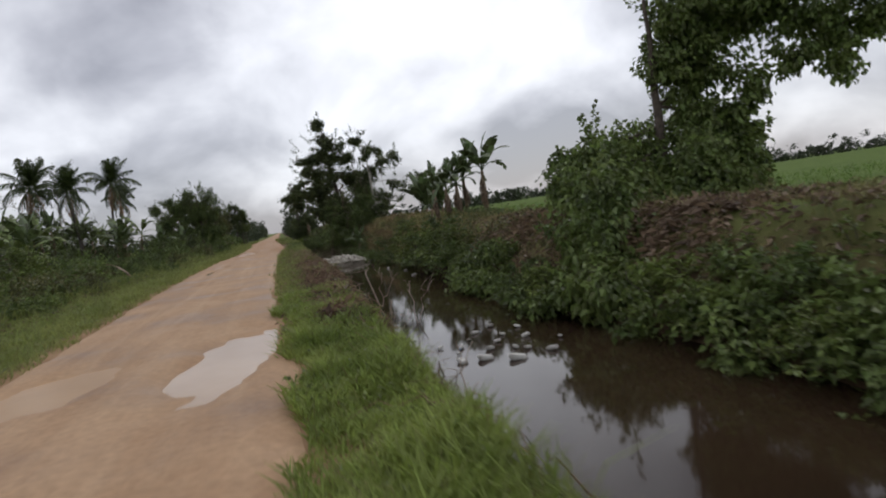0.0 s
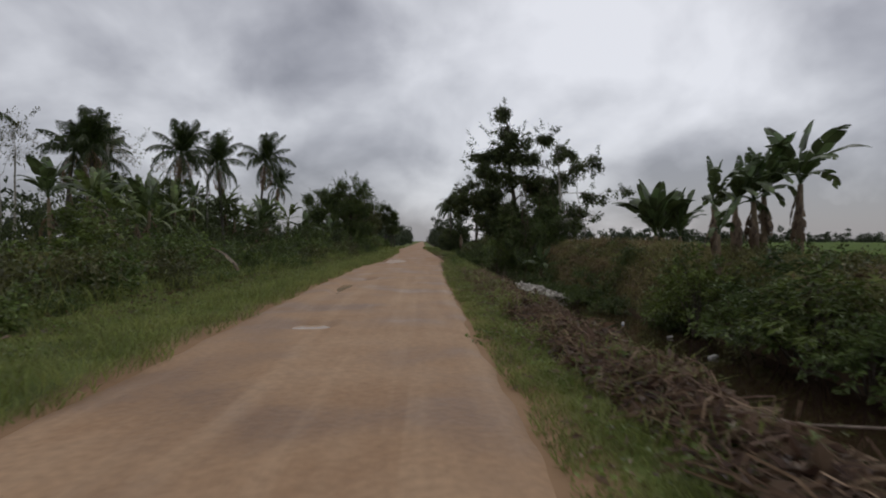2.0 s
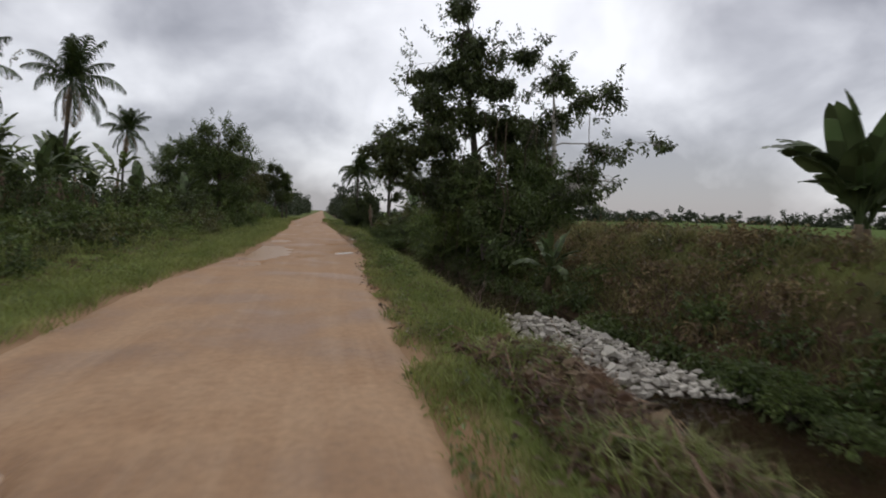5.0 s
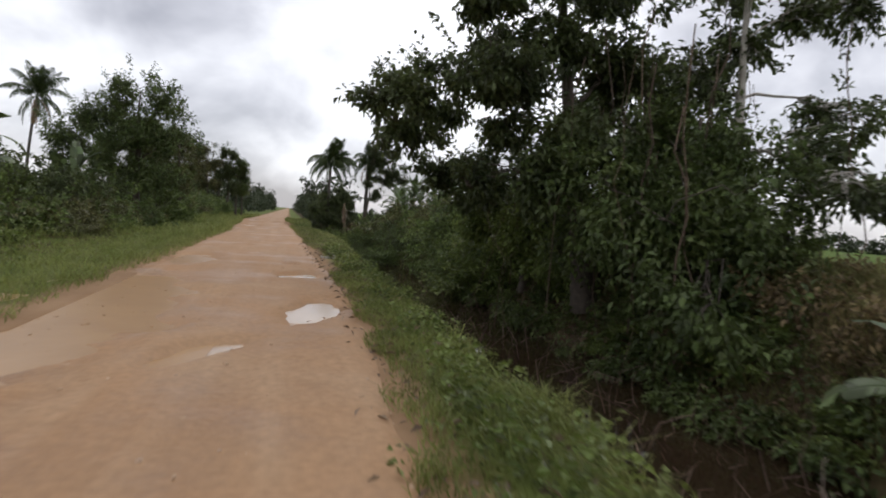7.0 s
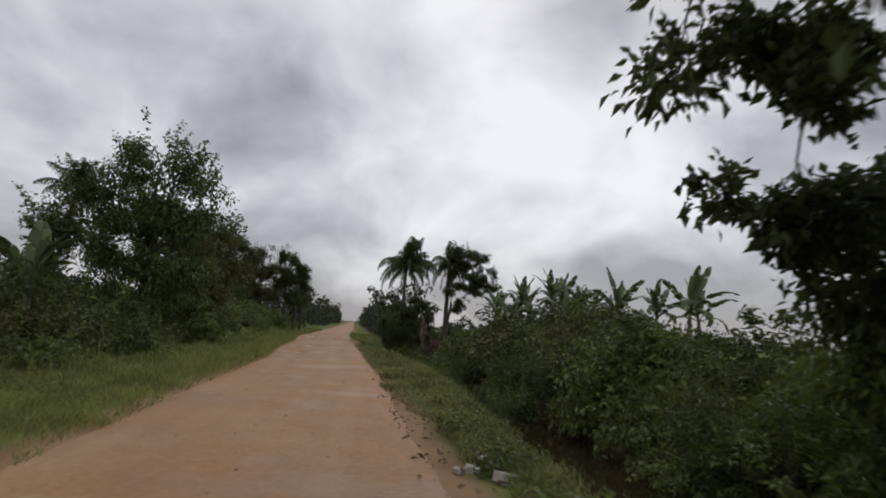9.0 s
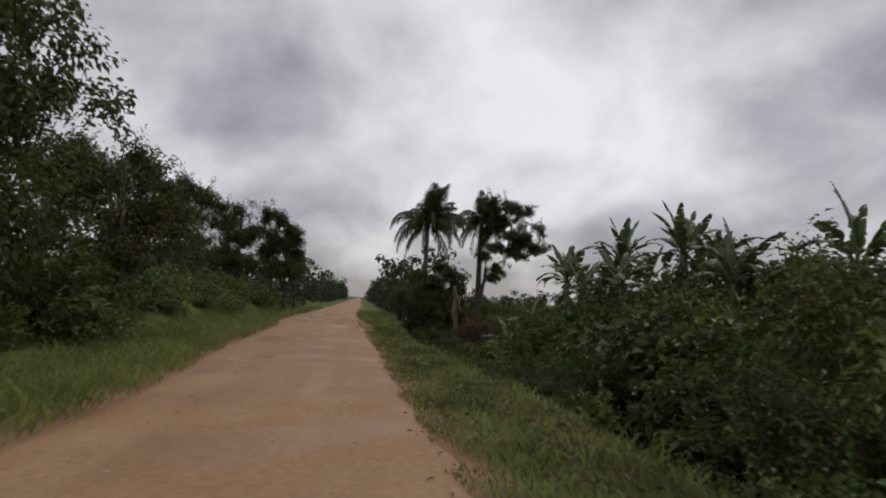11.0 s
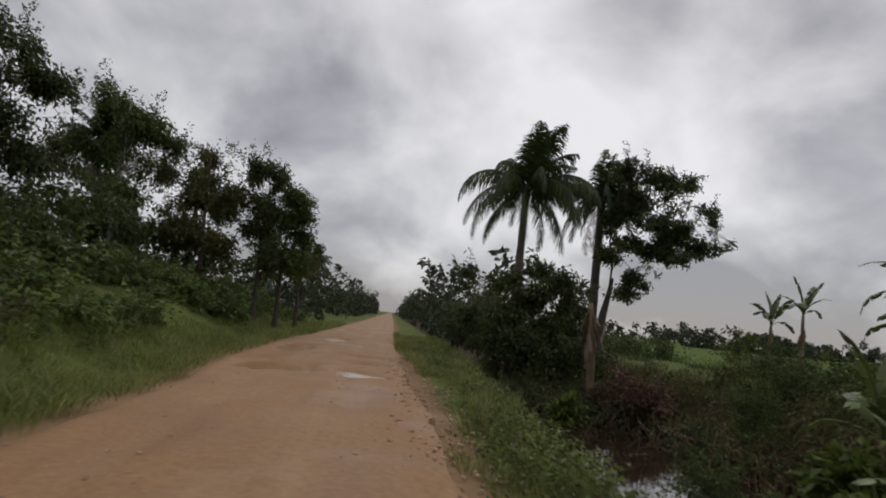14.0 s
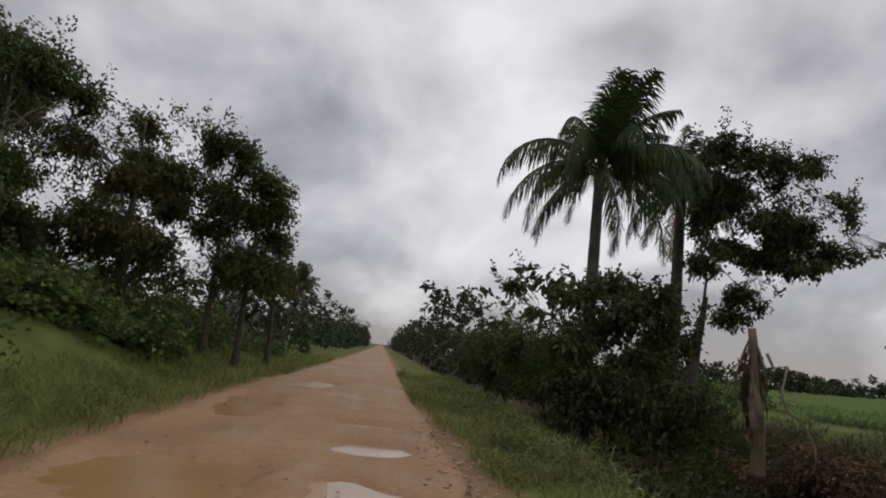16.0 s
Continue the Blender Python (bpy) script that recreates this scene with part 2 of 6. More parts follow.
def ground_material():
    """Soil, grass and field, laid out by where they lie across the valley of the ditch."""
    m = material("ground_soil", [(0.3, (0.046, 0.030, 0.019)), (0.7, (0.105, 0.069, 0.042))], scale=2.2, rough=0.95, bump=0.7, bump_scale=9, spec=0.12)
    nt, ln = m.node_tree.nodes, m.node_tree.links
    b = nt["Principled BSDF"]
    soil = b.inputs["Base Color"].links[0].from_socket
    at = nt.new("ShaderNodeAttribute")
    at.attribute_name = "cover"
    co = nt.new("ShaderNodeTexCoord")
    n = nt.new("ShaderNodeTexNoise")
    n.inputs["Scale"].default_value, n.inputs["Detail"].default_value = 0.8, 8.0
    ln.new(co.outputs["Object"], n.inputs["Vector"])
    grass = nt.new("ShaderNodeValToRGB")
    els = grass.color_ramp.elements
    els[0].position, els[0].color = 0.35, (0.085, 0.112, 0.028, 1)
    els[1].position, els[1].color = 0.65, (0.15, 0.178, 0.048, 1)
    ln.new(n.outputs["Fac"], grass.inputs[0])
    field = nt.new("ShaderNodeValToRGB")
    els = field.color_ramp.elements
    els[0].position, els[0].color = 0.35, (0.066, 0.106, 0.016, 1)
    els[1].position, els[1].color = 0.65, (0.098, 0.142, 0.026, 1)
    ln.new(n.outputs["Fac"], field.inputs[0])
    sep = nt.new("ShaderNodeSeparateColor")
    ln.new(at.outputs["Color"], sep.inputs[0])
    edge = nt.new("ShaderNodeMath")
    edge.operation = "MULTIPLY_ADD"
    edge.inputs[1].default_value, edge.inputs[2].default_value = 1.1, -0.55
    ln.new(n.outputs["Fac"], edge.inputs[0])
    ad = nt.new("ShaderNodeMath")
    ad.use_clamp = True
    ln.new(edge.outputs[0], ad.inputs[0])
    ln.new(sep.outputs[0], ad.inputs[1])
    m1, m2 = nt.new("ShaderNodeMix"), nt.new("ShaderNodeMix")
    m1.data_type = m2.data_type = "RGBA"
    ln.new(ad.outputs[0], m1.inputs["Factor"])
    ln.new(soil, m1.inputs["A"])
    ln.new(grass.outputs[0], m1.inputs["B"])
    ln.new(sep.outputs[1], m2.inputs["Factor"])
    ln.new(m1.outputs["Result"], m2.inputs["A"])
    ln.new(field.outputs[0], m2.inputs["B"])
    m3 = nt.new("ShaderNodeMix")
    m3.data_type = "RGBA"
    loam = nt.new("ShaderNodeValToRGB")
    els = loam.color_ramp.elements
    els[0].position, els[0].color = 0.3, (0.24, 0.146, 0.080, 1)
    els[1].position, els[1].color = 0.7, (0.33, 0.212, 0.122, 1)
    ln.new(n.outputs["Fac"], loam.inputs[0])
    ln.new(loam.outputs[0], m3.inputs["B"])
    clay = nt.new("ShaderNodeMath")
    clay.use_clamp = True
    ln.new(edge.outputs[0], clay.inputs[0])
    ln.new(sep.outputs[2], clay.inputs[1])
    ln.new(clay.outputs[0], m3.inputs["Factor"])
    ln.new(m2.outputs["Result"], m3.inputs["A"])
    ln.new(m3.outputs["Result"], b.inputs["Base Color"])
    return m


M_GROUND = ground_material()


def road_material():
    """Damp clay: grain, long wheel-worn streaks, damp patches and grit."""
    m = material("wet_clay_road", [(0.3, (0.325, 0.195, 0.106)), (0.7, (0.435, 0.284, 0.166))], scale=1.1, rough=0.82, bump=0.3, bump_scale=16, stain=(0.235, 0.130, 0.062), stain_scale=0.55, rough_var=0.35, spec=0.3)
    nt, ln = m.node_tree.nodes, m.node_tree.links
    b = nt["Principled BSDF"]
    base = b.inputs["Base Color"].links[0].from_socket
    co, mp = nt.new("ShaderNodeTexCoord"), nt.new("ShaderNodeMapping")
    mp.inputs["Scale"].default_value = (2.6, 0.12, 1.0)
    ln.new(co.outputs["Object"], mp.inputs["Vector"])
    n = nt.new("ShaderNodeTexNoise")
    n.inputs["Scale"].default_value, n.inputs["Detail"].default_value, n.inputs["Distortion"].default_value = 1.0, 5.0, 0.6
    ln.new(mp.outputs[0], n.inputs["Vector"])
    r = nt.new("ShaderNodeMapRange")
    r.inputs["From Min"].default_value, r.inputs["From Max"].default_value, r.inputs["To Max"].default_value = 0.45, 0.75, 0.6
    ln.new(n.outputs["Fac"], r.inputs["Value"])
    mx = nt.new("ShaderNodeMix")
    mx.data_type = "RGBA"
    mx.inputs["B"].default_value = (0.46, 0.310, 0.188, 1)
    ln.new(r.outputs[0], mx.inputs["Factor"])
    ln.new(base, mx.inputs["A"])
    # grit
    v = nt.new("ShaderNodeTexNoise")
    v.inputs["Scale"].default_value, v.inputs["Detail"].default_value = 13.0, 9.0
    ln.new(co.outputs["Object"], v.inputs["Vector"])
    g = nt.new("ShaderNodeMapRange")
    g.inputs["From Min"].default_value, g.inputs["From Max"].default_value, g.inputs["To Min"].default_value, g.inputs["To Max"].default_value = 0.3, 0.7, 0.84, 1.1
    ln.new(v.outputs["Fac"], g.inputs["Value"])
    sc = nt.new("ShaderNodeVectorMath")
    sc.operation = "SCALE"
    # redder, wetter clay past the dam, in patches
    at = nt.new("ShaderNodeSeparateXYZ")
    ln.new(co.outputs["Object"], at.inputs[0])
    far = nt.new("ShaderNodeMapRange")
    far.inputs["From Min"].default_value, far.inputs["From Max"].default_value, far.inputs["To Max"].default_value = 30.0, 60.0, 0.75
    ln.new(at.outputs["Y"], far.inputs["Value"])
    pn = nt.new("ShaderNodeTexNoise")
    pn.inputs["Scale"].default_value, pn.inputs["Detail"].default_value, pn.inputs["Distortion"].default_value = 0.55, 6.0, 0.8
    ln.new(co.outputs["Object"], pn.inputs["Vector"])
    pr = nt.new("ShaderNodeMapRange")
    pr.inputs["From Min"].default_value, pr.inputs["From Max"].default_value, pr.inputs["To Min"].default_value = 0.36, 0.62, 0.25
    ln.new(pn.outputs["Fac"], pr.inputs["Value"])
    amount = nt.new("ShaderNodeMath")
    amount.operation = "MULTIPLY"
    ln.new(far.outputs[0], amount.inputs[0])
    ln.new(pr.outputs[0], amount.inputs[1])
    red = nt.new("ShaderNodeMix")
    red.data_type = "RGBA"
    red.inputs["B"].default_value = (0.37, 0.195, 0.085, 1)
    ln.new(amount.outputs[0], red.inputs["Factor"])
    ln.new(mx.outputs["Result"], red.inputs["A"])
    ln.new(red.outputs["Result"], sc.inputs[0])
    ln.new(g.outputs[0], sc.inputs["Scale"])
    ln.new(sc.outputs[0], b.inputs["Base Color"])
    return m


M_ROAD = road_material()


# ---- mesh helpers ----
def mesh_np(name, verts, tris, mat, smooth=False):
    """A mesh from numpy arrays of vertices and triangles."""
    me = bpy.data.meshes.new(name)
    verts, tris = np.asarray(verts, np.float32), np.asarray(tris, np.int32)
    me.vertices.add(len(verts))
    me.vertices.foreach_set("co", verts.ravel())
    me.loops.add(tris.size)
    me.loops.foreach_set("vertex_index", tris.ravel())
    me.polygons.add(len(tris))
    me.polygons.foreach_set("loop_start", np.arange(0, tris.size, 3, dtype=np.int32))
    me.polygons.foreach_set("use_smooth", np.full(len(tris), smooth))
    me.materials.append(mat)
    me.update(calc_edges=True)
    return me


def part_np(name, mesh, parent, label="", m=None):
    ob = new(name, mesh)
    ob.parent = parent
    if m is not None:
        ob.matrix_basis = m
    return tagged(ob, label)


def empty(name, m, label, category, group="", kind=""):
    ob = new(name)
    ob.empty_display_size = 0.2
    ob.matrix_basis = m
    return tagged(ob, label, category, group, kind)


def join(pieces):
    """(verts, tris) pairs as one pair."""
    vs, ts, n = [], [], 0
    for v, t in pieces:
        vs.append(v)
        ts.append(np.asarray(t, np.int64) + n)
        n += len(v)
    return np.concatenate(vs), np.concatenate(ts)


def tube(points, radii, sides=6):
    """A tapered tube along points, closed at the end."""
    points, radii = np.asarray(points, float), np.asarray(radii, float)
    n = len(points)
    way = np.gradient(points, axis=0)
    way /= np.linalg.norm(way, axis=1, keepdims=True) + 1e-9
    ref = np.where(np.abs(way[:, 2:3]) > 0.9, [[1.0, 0, 0]], [[0, 0, 1.0]])
    u = np.cross(way, ref)
    u /= np.linalg.norm(u, axis=1, keepdims=True) + 1e-9
    v = np.cross(way, u)
    a = np.arange(sides) * 2 * np.pi / sides
    ring = points[:, None] + radii[:, None, None] * (np.cos(a)[None, :, None] * u[:, None] + np.sin(a)[None, :, None] * v[:, None])
    verts = np.concatenate([ring.reshape(-1, 3), points[-1:]])
    i, j = np.meshgrid(np.arange(n - 1), np.arange(sides), indexing="ij")
    p, q = (i * sides + j).ravel(), (i * sides + (j + 1) % sides).ravel()
    tris = np.concatenate([np.stack([p, q, p + sides], 1), np.stack([q, q + sides, p + sides], 1),
                           np.stack([(n - 1) * sides + np.arange(sides), (n - 1) * sides + (np.arange(sides) + 1) % sides, np.full(sides, n * sides)], 1)])
    return verts, tris


def unit(v):
    return v / (np.linalg.norm(v, axis=-1, keepdims=True) + 1e-9)


def leaves(base, way, length, width, rng, fold=0.25):
    """Folded, pointed leaf blades: base points, directions, lengths and widths."""
    n = len(base)
    way = unit(way)
    side = unit(np.cross(way, unit(rng.normal(size=(n, 3)) * 0.6 + [0, 0, 1.0])))
    up = np.cross(side, way)
    length, width = np.broadcast_to(length, n)[:, None], np.broadcast_to(width, n)[:, None]
    tip = base + way * length - [0, 0, 1] * length * 0.12
    mid = base + way * length * 0.45
    left, right = mid + side * width / 2 + up * width * fold, mid - side * width / 2 + up * width * fold
    verts = np.stack([base, left, tip, right], 1).reshape(-1, 3)
    k = np.arange(n)[:, None] * 4
    tris = np.concatenate([k + [0, 2, 1], k + [0, 3, 2]], 0)
    return verts, tris


def blades(base, way, length, width, rng, bend=0.5):
    """Grass blades: three-cornered strips with a bent tip."""
    n = len(base)
    way = unit(way)
    a = rng.uniform(0, 2 * np.pi, n)
    side = np.stack([np.cos(a), np.sin(a), 0 * a], 1)
    length, width = np.broadcast_to(length, n)[:, None], np.broadcast_to(width, n)[:, None]
    mid = base + way * length * 0.45
    out = unit(way * [1, 1, 0] + np.cross(side, [0, 0, 1.0]) * 0.5)
    tip = mid + way * length * 0.55 * (1 - bend) + out * length * 0.55 * bend
    verts = np.stack([base, mid - side * width / 2, mid + side * width / 2, tip], 1).reshape(-1, 3)
    k = np.arange(n)[:, None] * 4
    tris = np.concatenate([k + [0, 1, 2], k + [1, 3, 2]], 0)
    return verts, tris


def wobble(x, y, s, seed=0.0):
    """Smooth noise in plan, about -1 to 1."""
    x, y = np.asarray(x, float) / s + seed * 7.3, np.asarray(y, float) / s - seed * 3.1
    return (np.sin(x * 1.7 + 1.3 * np.sin(y * 1.1 + seed)) + np.sin(y * 2.3 + 1.7 * np.sin(x * 0.9 + 2 * seed)) + np.sin((x + y) * 1.31 + 0.7 + np.sin(x * 2.1 - y)) * 0.8) / 2.8


def ramp(v, a, b):
    t = np.clip((np.asarray(v, float) - a) / (b - a), 0, 1)
    return t * t * (3 - 2 * t)


# ---- the lie of the land ----
WATER_Z = -1.3


def road_left(y):
    return np.interp(y, [-20, 10, 22, 42, 52, 67, 81, 87, 98, 104, 112, 124, 160, 900], [-2.6, -2.7, -3.15, -3.35, -2.8, -2.8, -2.85, -3.3, -3.45, -4.1, -4.2, -3.9, -3.6, -3.6])


def road_right(y):
    return np.interp(y, [-20, 8, 15, 30, 45, 55, 63, 76, 85, 105, 114, 160, 900], [1.0, 0.95, 0.62, 0.62, 1.0, 1.45, 1.18, 1.0, 0.7, 0.12, 0.02, 0.1, 0.2])


def ditch_middle(y):
    return 5.0 + 0.3 * ramp(y, 18, 27) - 0.1 * ramp(y, 34, 42) + 0.15 * wobble(0 * np.asarray(y, float), y, 9.0) + 1.5 * ramp(y, 90, 104)


def ditch_half(y):
    """Half the width of the water."""
    return 1.5 + 0.45 * ramp(y, 18, 26) - 0.65 * ramp(y, 33, 42) + 0.12 * wobble(0 * np.asarray(y, float), y, 4.0, 2.0)


def land(x, y):
    """Height of the ground."""
    x, y = np.asarray(x, float), np.asarray(y, float)
    c = ditch_middle(y)
    half = ditch_half(y) - 0.28
    d = np.abs(x - c)
    edge = np.interp(y, [-20, 10, 18, 27, 36, 44, 62, 74, 80, 91, 106, 118, 400], [1.98, 1.98, 2.25, 2.18, 2.3, 2.38, 2.38, 2.9, 2.8, 1.75, 1.9, 2.6, 2.6])
    wide = c - half - 1.15 - edge
    bank = np.where(x < c, ramp(d, half - 0.1 + wide, half + 1.15 + wide), ramp(d, half - 0.1, half + 3.0))
    dyke = 0.65 + 0.3 * ramp(y, 28, 38) - 0.6 * ramp(y, 52, 64)
    field = 0.3 + (dyke - 0.3) * (1 - ramp(x, 10.0, 15.5))
    high = np.where(x < c, -0.03, np.maximum(field, 0.3))
    bed = -1.75 + 0.52 * ramp(y, 104.5, 109)
    z = bed + (high - bed) * bank
    rise = -0.09 + 0.35 * ramp(-x, 7.0, 11.0) + (0.35 * ramp(-x, 4.9, 6.4) + 1.0 * ramp(-x, 5.9, 8.4)) * ramp(y, 86, 100) * (1 - ramp(y, 119, 134))
    z = z + rise * ramp(road_left(y) - x, 0.8, 2.4)
    heap = np.clip(1 - np.abs(x - 2.3 - 0.15 * wobble(0 * y, y, 3.0, 6.0)) / 0.65, 0, 1) * ramp(y, 11, 16) * (1 - ramp(y, 29, 36))
    z = z + (0.05 + 0.06 * wobble(x, y, 0.8, 7.0)) * ramp(heap, 0, 0.9)
    rough = 0.06 * wobble(x, y, 1.1) + 0.035 * wobble(x, y, 0.4, 3.0)
    left, right = road_left(y), road_right(y)
    off_road = np.clip(np.maximum(left + 0.1 - x, x - right + 0.1), 0, 1)
    z = z + rough * off_road
    return np.where((x > left + 0.25) & (x < right - 0.25), -0.25, z)


def axis_steps(rows):
    out = []
    for a, b, s in rows:
        out += list(np.arange(a, b - s * 0.01, s))
    return np.array(out + [rows[-1][1]])


def grid_tris(nx, ny):
    i, j = np.meshgrid(np.arange(nx - 1), np.arange(ny - 1), indexing="ij")
    a = (i * ny + j).ravel()
    return np.concatenate([np.stack([a, a + ny, a + ny + 1], 1), np.stack([a, a + ny + 1, a + 1], 1)])


def build_ground():
    xs = axis_steps([(-2500, -300, 200), (-300, -60, 24), (-60, -14, 2.0), (-14, -3.6, 0.4), (-3.6, 9, 0.2), (9, 16, 0.5), (16, 60, 3), (60, 300, 24), (300, 2500, 200)])
    ys = axis_steps([(-400, -40, 40), (-40, -8, 4), (-8, 125, 0.5), (125, 180, 1.5), (180, 400, 10), (400, 3000, 200)])
    gx, gy = np.meshgrid(xs, ys, indexing="ij")
    gz = land(gx, gy)
    me = mesh_np("ground", np.stack([gx, gy, gz], -1).reshape(-1, 3), grid_tris(len(xs), len(ys)), M_GROUND, True)
    c = ditch_middle(gy)
    grass = np.where(gx < c, (1 - ramp(gx, 2.0, 3.0)) * ramp(np.maximum(road_left(gy) - gx, gx - road_right(gy)), 0.05, 0.6), ramp(gx, c + 2.4, c + 4.5))
    field = ramp(gx + 1.5 * wobble(gx, gy, 3), 13, 17)
    clay = 1.4 * (1 - ramp(np.maximum(road_left(gy) - gx, gx - road_right(gy)), 0.05, 0.75)) - 0.2
    cover = np.stack([grass, field, clay, 1 + 0 * grass], -1).reshape(-1, 4)
    at = me.color_attributes.new("cover", "FLOAT_COLOR", "POINT")
    at.data.foreach_set("color", cover.astype(np.float32).ravel())
    tagged(new("ground", me), "grassy soil banks and bright green field beside a ditch", "ground", kind="structure")


# puddles: middle, half-sizes, turn
PUDDLES = [(0.22, 7.8, 0.72, 2.7, -8), (-1.75, 7.9, 0.85, 1.5, -20), (-1.85, 22.2, 0.42, 0.8, 0), (-2.45, 30.4, 0.26, 2.4, 2), (-2.0, 33.6, 0.3, 0.8, 0), (-2.0, 53.4, 1.25, 5.0, 2), (-0.6, 50.4, 0.3, 0.9, -30), (-2.05, 48.2, 0.34, 0.9, 0),
           (-2.0, 61.2, 0.8, 1.8, -6), (0.75, 53.2, 0.48, 1.35, -10), (0.6, 58.0, 0.5, 0.9, -20), (0.45, 60.6, 0.26, 0.4, 0), (-2.35, 91.0, 1.0, 2.0, 5), (-2.2, 84.4, 0.45, 0.9, 0),
           (-0.9, 102.4, 0.85, 0.75, 0), (-0.8, 104.9, 0.75, 0.65, 10), (-2.75, 102.6, 1.15, 1.3, 10), (-3.3, 108.8, 0.65, 2.6, 4), (-1.1, 107.2, 0.75, 0.5, 0), (-2.6, 115.4, 0.6, 2.2, 2)]


def puddle_depth(x, y):
    d = np.zeros_like(np.asarray(x, float))
    for px, py, rx, ry, turn in PUDDLES:
        a = radians(turn)
        u, v = (x - px) * math.cos(a) + (y - py) * math.sin(a), -(x - px) * math.sin(a) + (y - py) * math.cos(a)
        r = np.hypot(u / rx, v / ry) + 0.22 * wobble(x, y, 0.55, px) + 0.12 * wobble(x, y, 0.2, py)
        d = np.maximum(d, 1 - ramp(r, 0.4, 1.15))
    return d


def build_road():
    ts = np.linspace(-0.08, 1.08, 59)
    ys = axis_steps([(-12, 118, 0.16), (118, 200, 1.2), (200, 900, 20)])
    gt, gy = np.meshgrid(ts, ys, indexing="ij")
    left = road_left(gy) + 0.08 * wobble(0 * gy, gy, 2.4, 1.0) + 0.03 * wobble(0 * gy, gy, 0.5, 4.0)
    right = road_right(gy) + 0.07 * wobble(0 * gy, gy, 2.1, 5.0) + 0.03 * wobble(0 * gy, gy, 0.5, 6.0)
    gx = left + (right - left) * gt
    gz = 0.035 - 0.03 * ((gt - 0.5) * 2) ** 2 + 0.011 * wobble(gx, gy, 0.7) + 0.003 * wobble(gx, gy, 0.22, 2.0) + 0.012 * wobble(gx, gy * 0.12, 0.5, 1.0)
    gz -= 0.115 * puddle_depth(gx, gy)
    gz -= 0.09 * ramp(np.abs(gt - 0.5), 0.46, 0.58) + 0.02 * (np.exp(-((gt - 0.24) / 0.07) ** 2) + np.exp(-((gt - 0.7) / 0.07) ** 2)) * (1 + 0.6 * wobble(0 * gy, gy, 1.6, 3.0))
    me = mesh_np("road", np.stack([gx, gy, gz], -1).reshape(-1, 3), grid_tris(len(ts), len(ys)), M_ROAD, True)
    tagged(new("road", me), "wet tan clay road with ruts and muddy puddles", "road", kind="structure")


MUDDY = (1, 5, 8, 12, 13, 16, 17, 19)


def build_puddle(i):
    px, py, rx, ry, turn = PUDDLES[i]
    a = np.linspace(0, 2 * np.pi, 33)[:-1]
    r = 1.32 + 0.08 * np.sin(a * 3 + i) + 0.05 * np.sin(a * 5 + 2 * i)
    verts = np.concatenate([[[0, 0, 0]], np.stack([np.cos(a) * rx * r, np.sin(a) * ry * r, 0 * a], 1)])
    k = np.arange(32)
    tris = np.stack([0 * k, k + 1, (k + 1) % 32 + 1], 1)
    ob = new("puddle", mesh_np("puddle", verts, tris, M_PUDDLE_MUD if i in MUDDY else M_PUDDLE))
    ob.matrix_basis = pose(px, py, -0.048 - 0.003 * (i % 4), 0, 0, turn)
    tagged(ob, "shallow orange puddle thick with stirred mud" if i in MUDDY else "shallow muddy brown puddle lying in the clay road", "puddle", "puddles in the road")


def build_water():
    ys = axis_steps([(-60, -8, 4), (-8, 130, 1.0), (130, 400, 10)])
    us = np.linspace(-2.9, 2.9, 9)
    gu, gy = np.meshgrid(us, ys, indexing="ij")
    gx = ditch_middle(gy) + gu
    me = mesh_np("ditch_water", np.stack([gx, gy, np.full_like(gx, WATER_Z)], -1).reshape(-1, 3), grid_tris(len(us), len(ys)), M_WATER, True)
    tagged(new("water", me), "still dark brown water in a roadside ditch", "water", kind="structure")


build_ground()
build_road()
for i in range(len(PUDDLES)):
    build_puddle(i)
build_water()


# ---- trees ----
def limb_points(a, b, rng, n=7, sag=0.1, kink=0.06):
    a, b = np.asarray(a, float), np.asarray(b, float)
    t = np.linspace(0, 1, n)[:, None]
    far = np.linalg.norm(b - a)
    p = a + (b - a) * t
    p[:, 2] += sag * far * np.sin(np.pi * t[:, 0])
    p[1:-1] += rng.normal(size=(n - 2, 3)) * kink * far * 0.5
    return p


def gaps(p, s=0.8, seed=0.0):
    """Smooth noise in space, about -1 to 1."""
    return (wobble(p[:, 0], p[:, 1], s, seed) + wobble(p[:, 1], p[:, 2], s, seed + 1) + wobble(p[:, 2], p[:, 0], s, seed + 2)) / 1.6


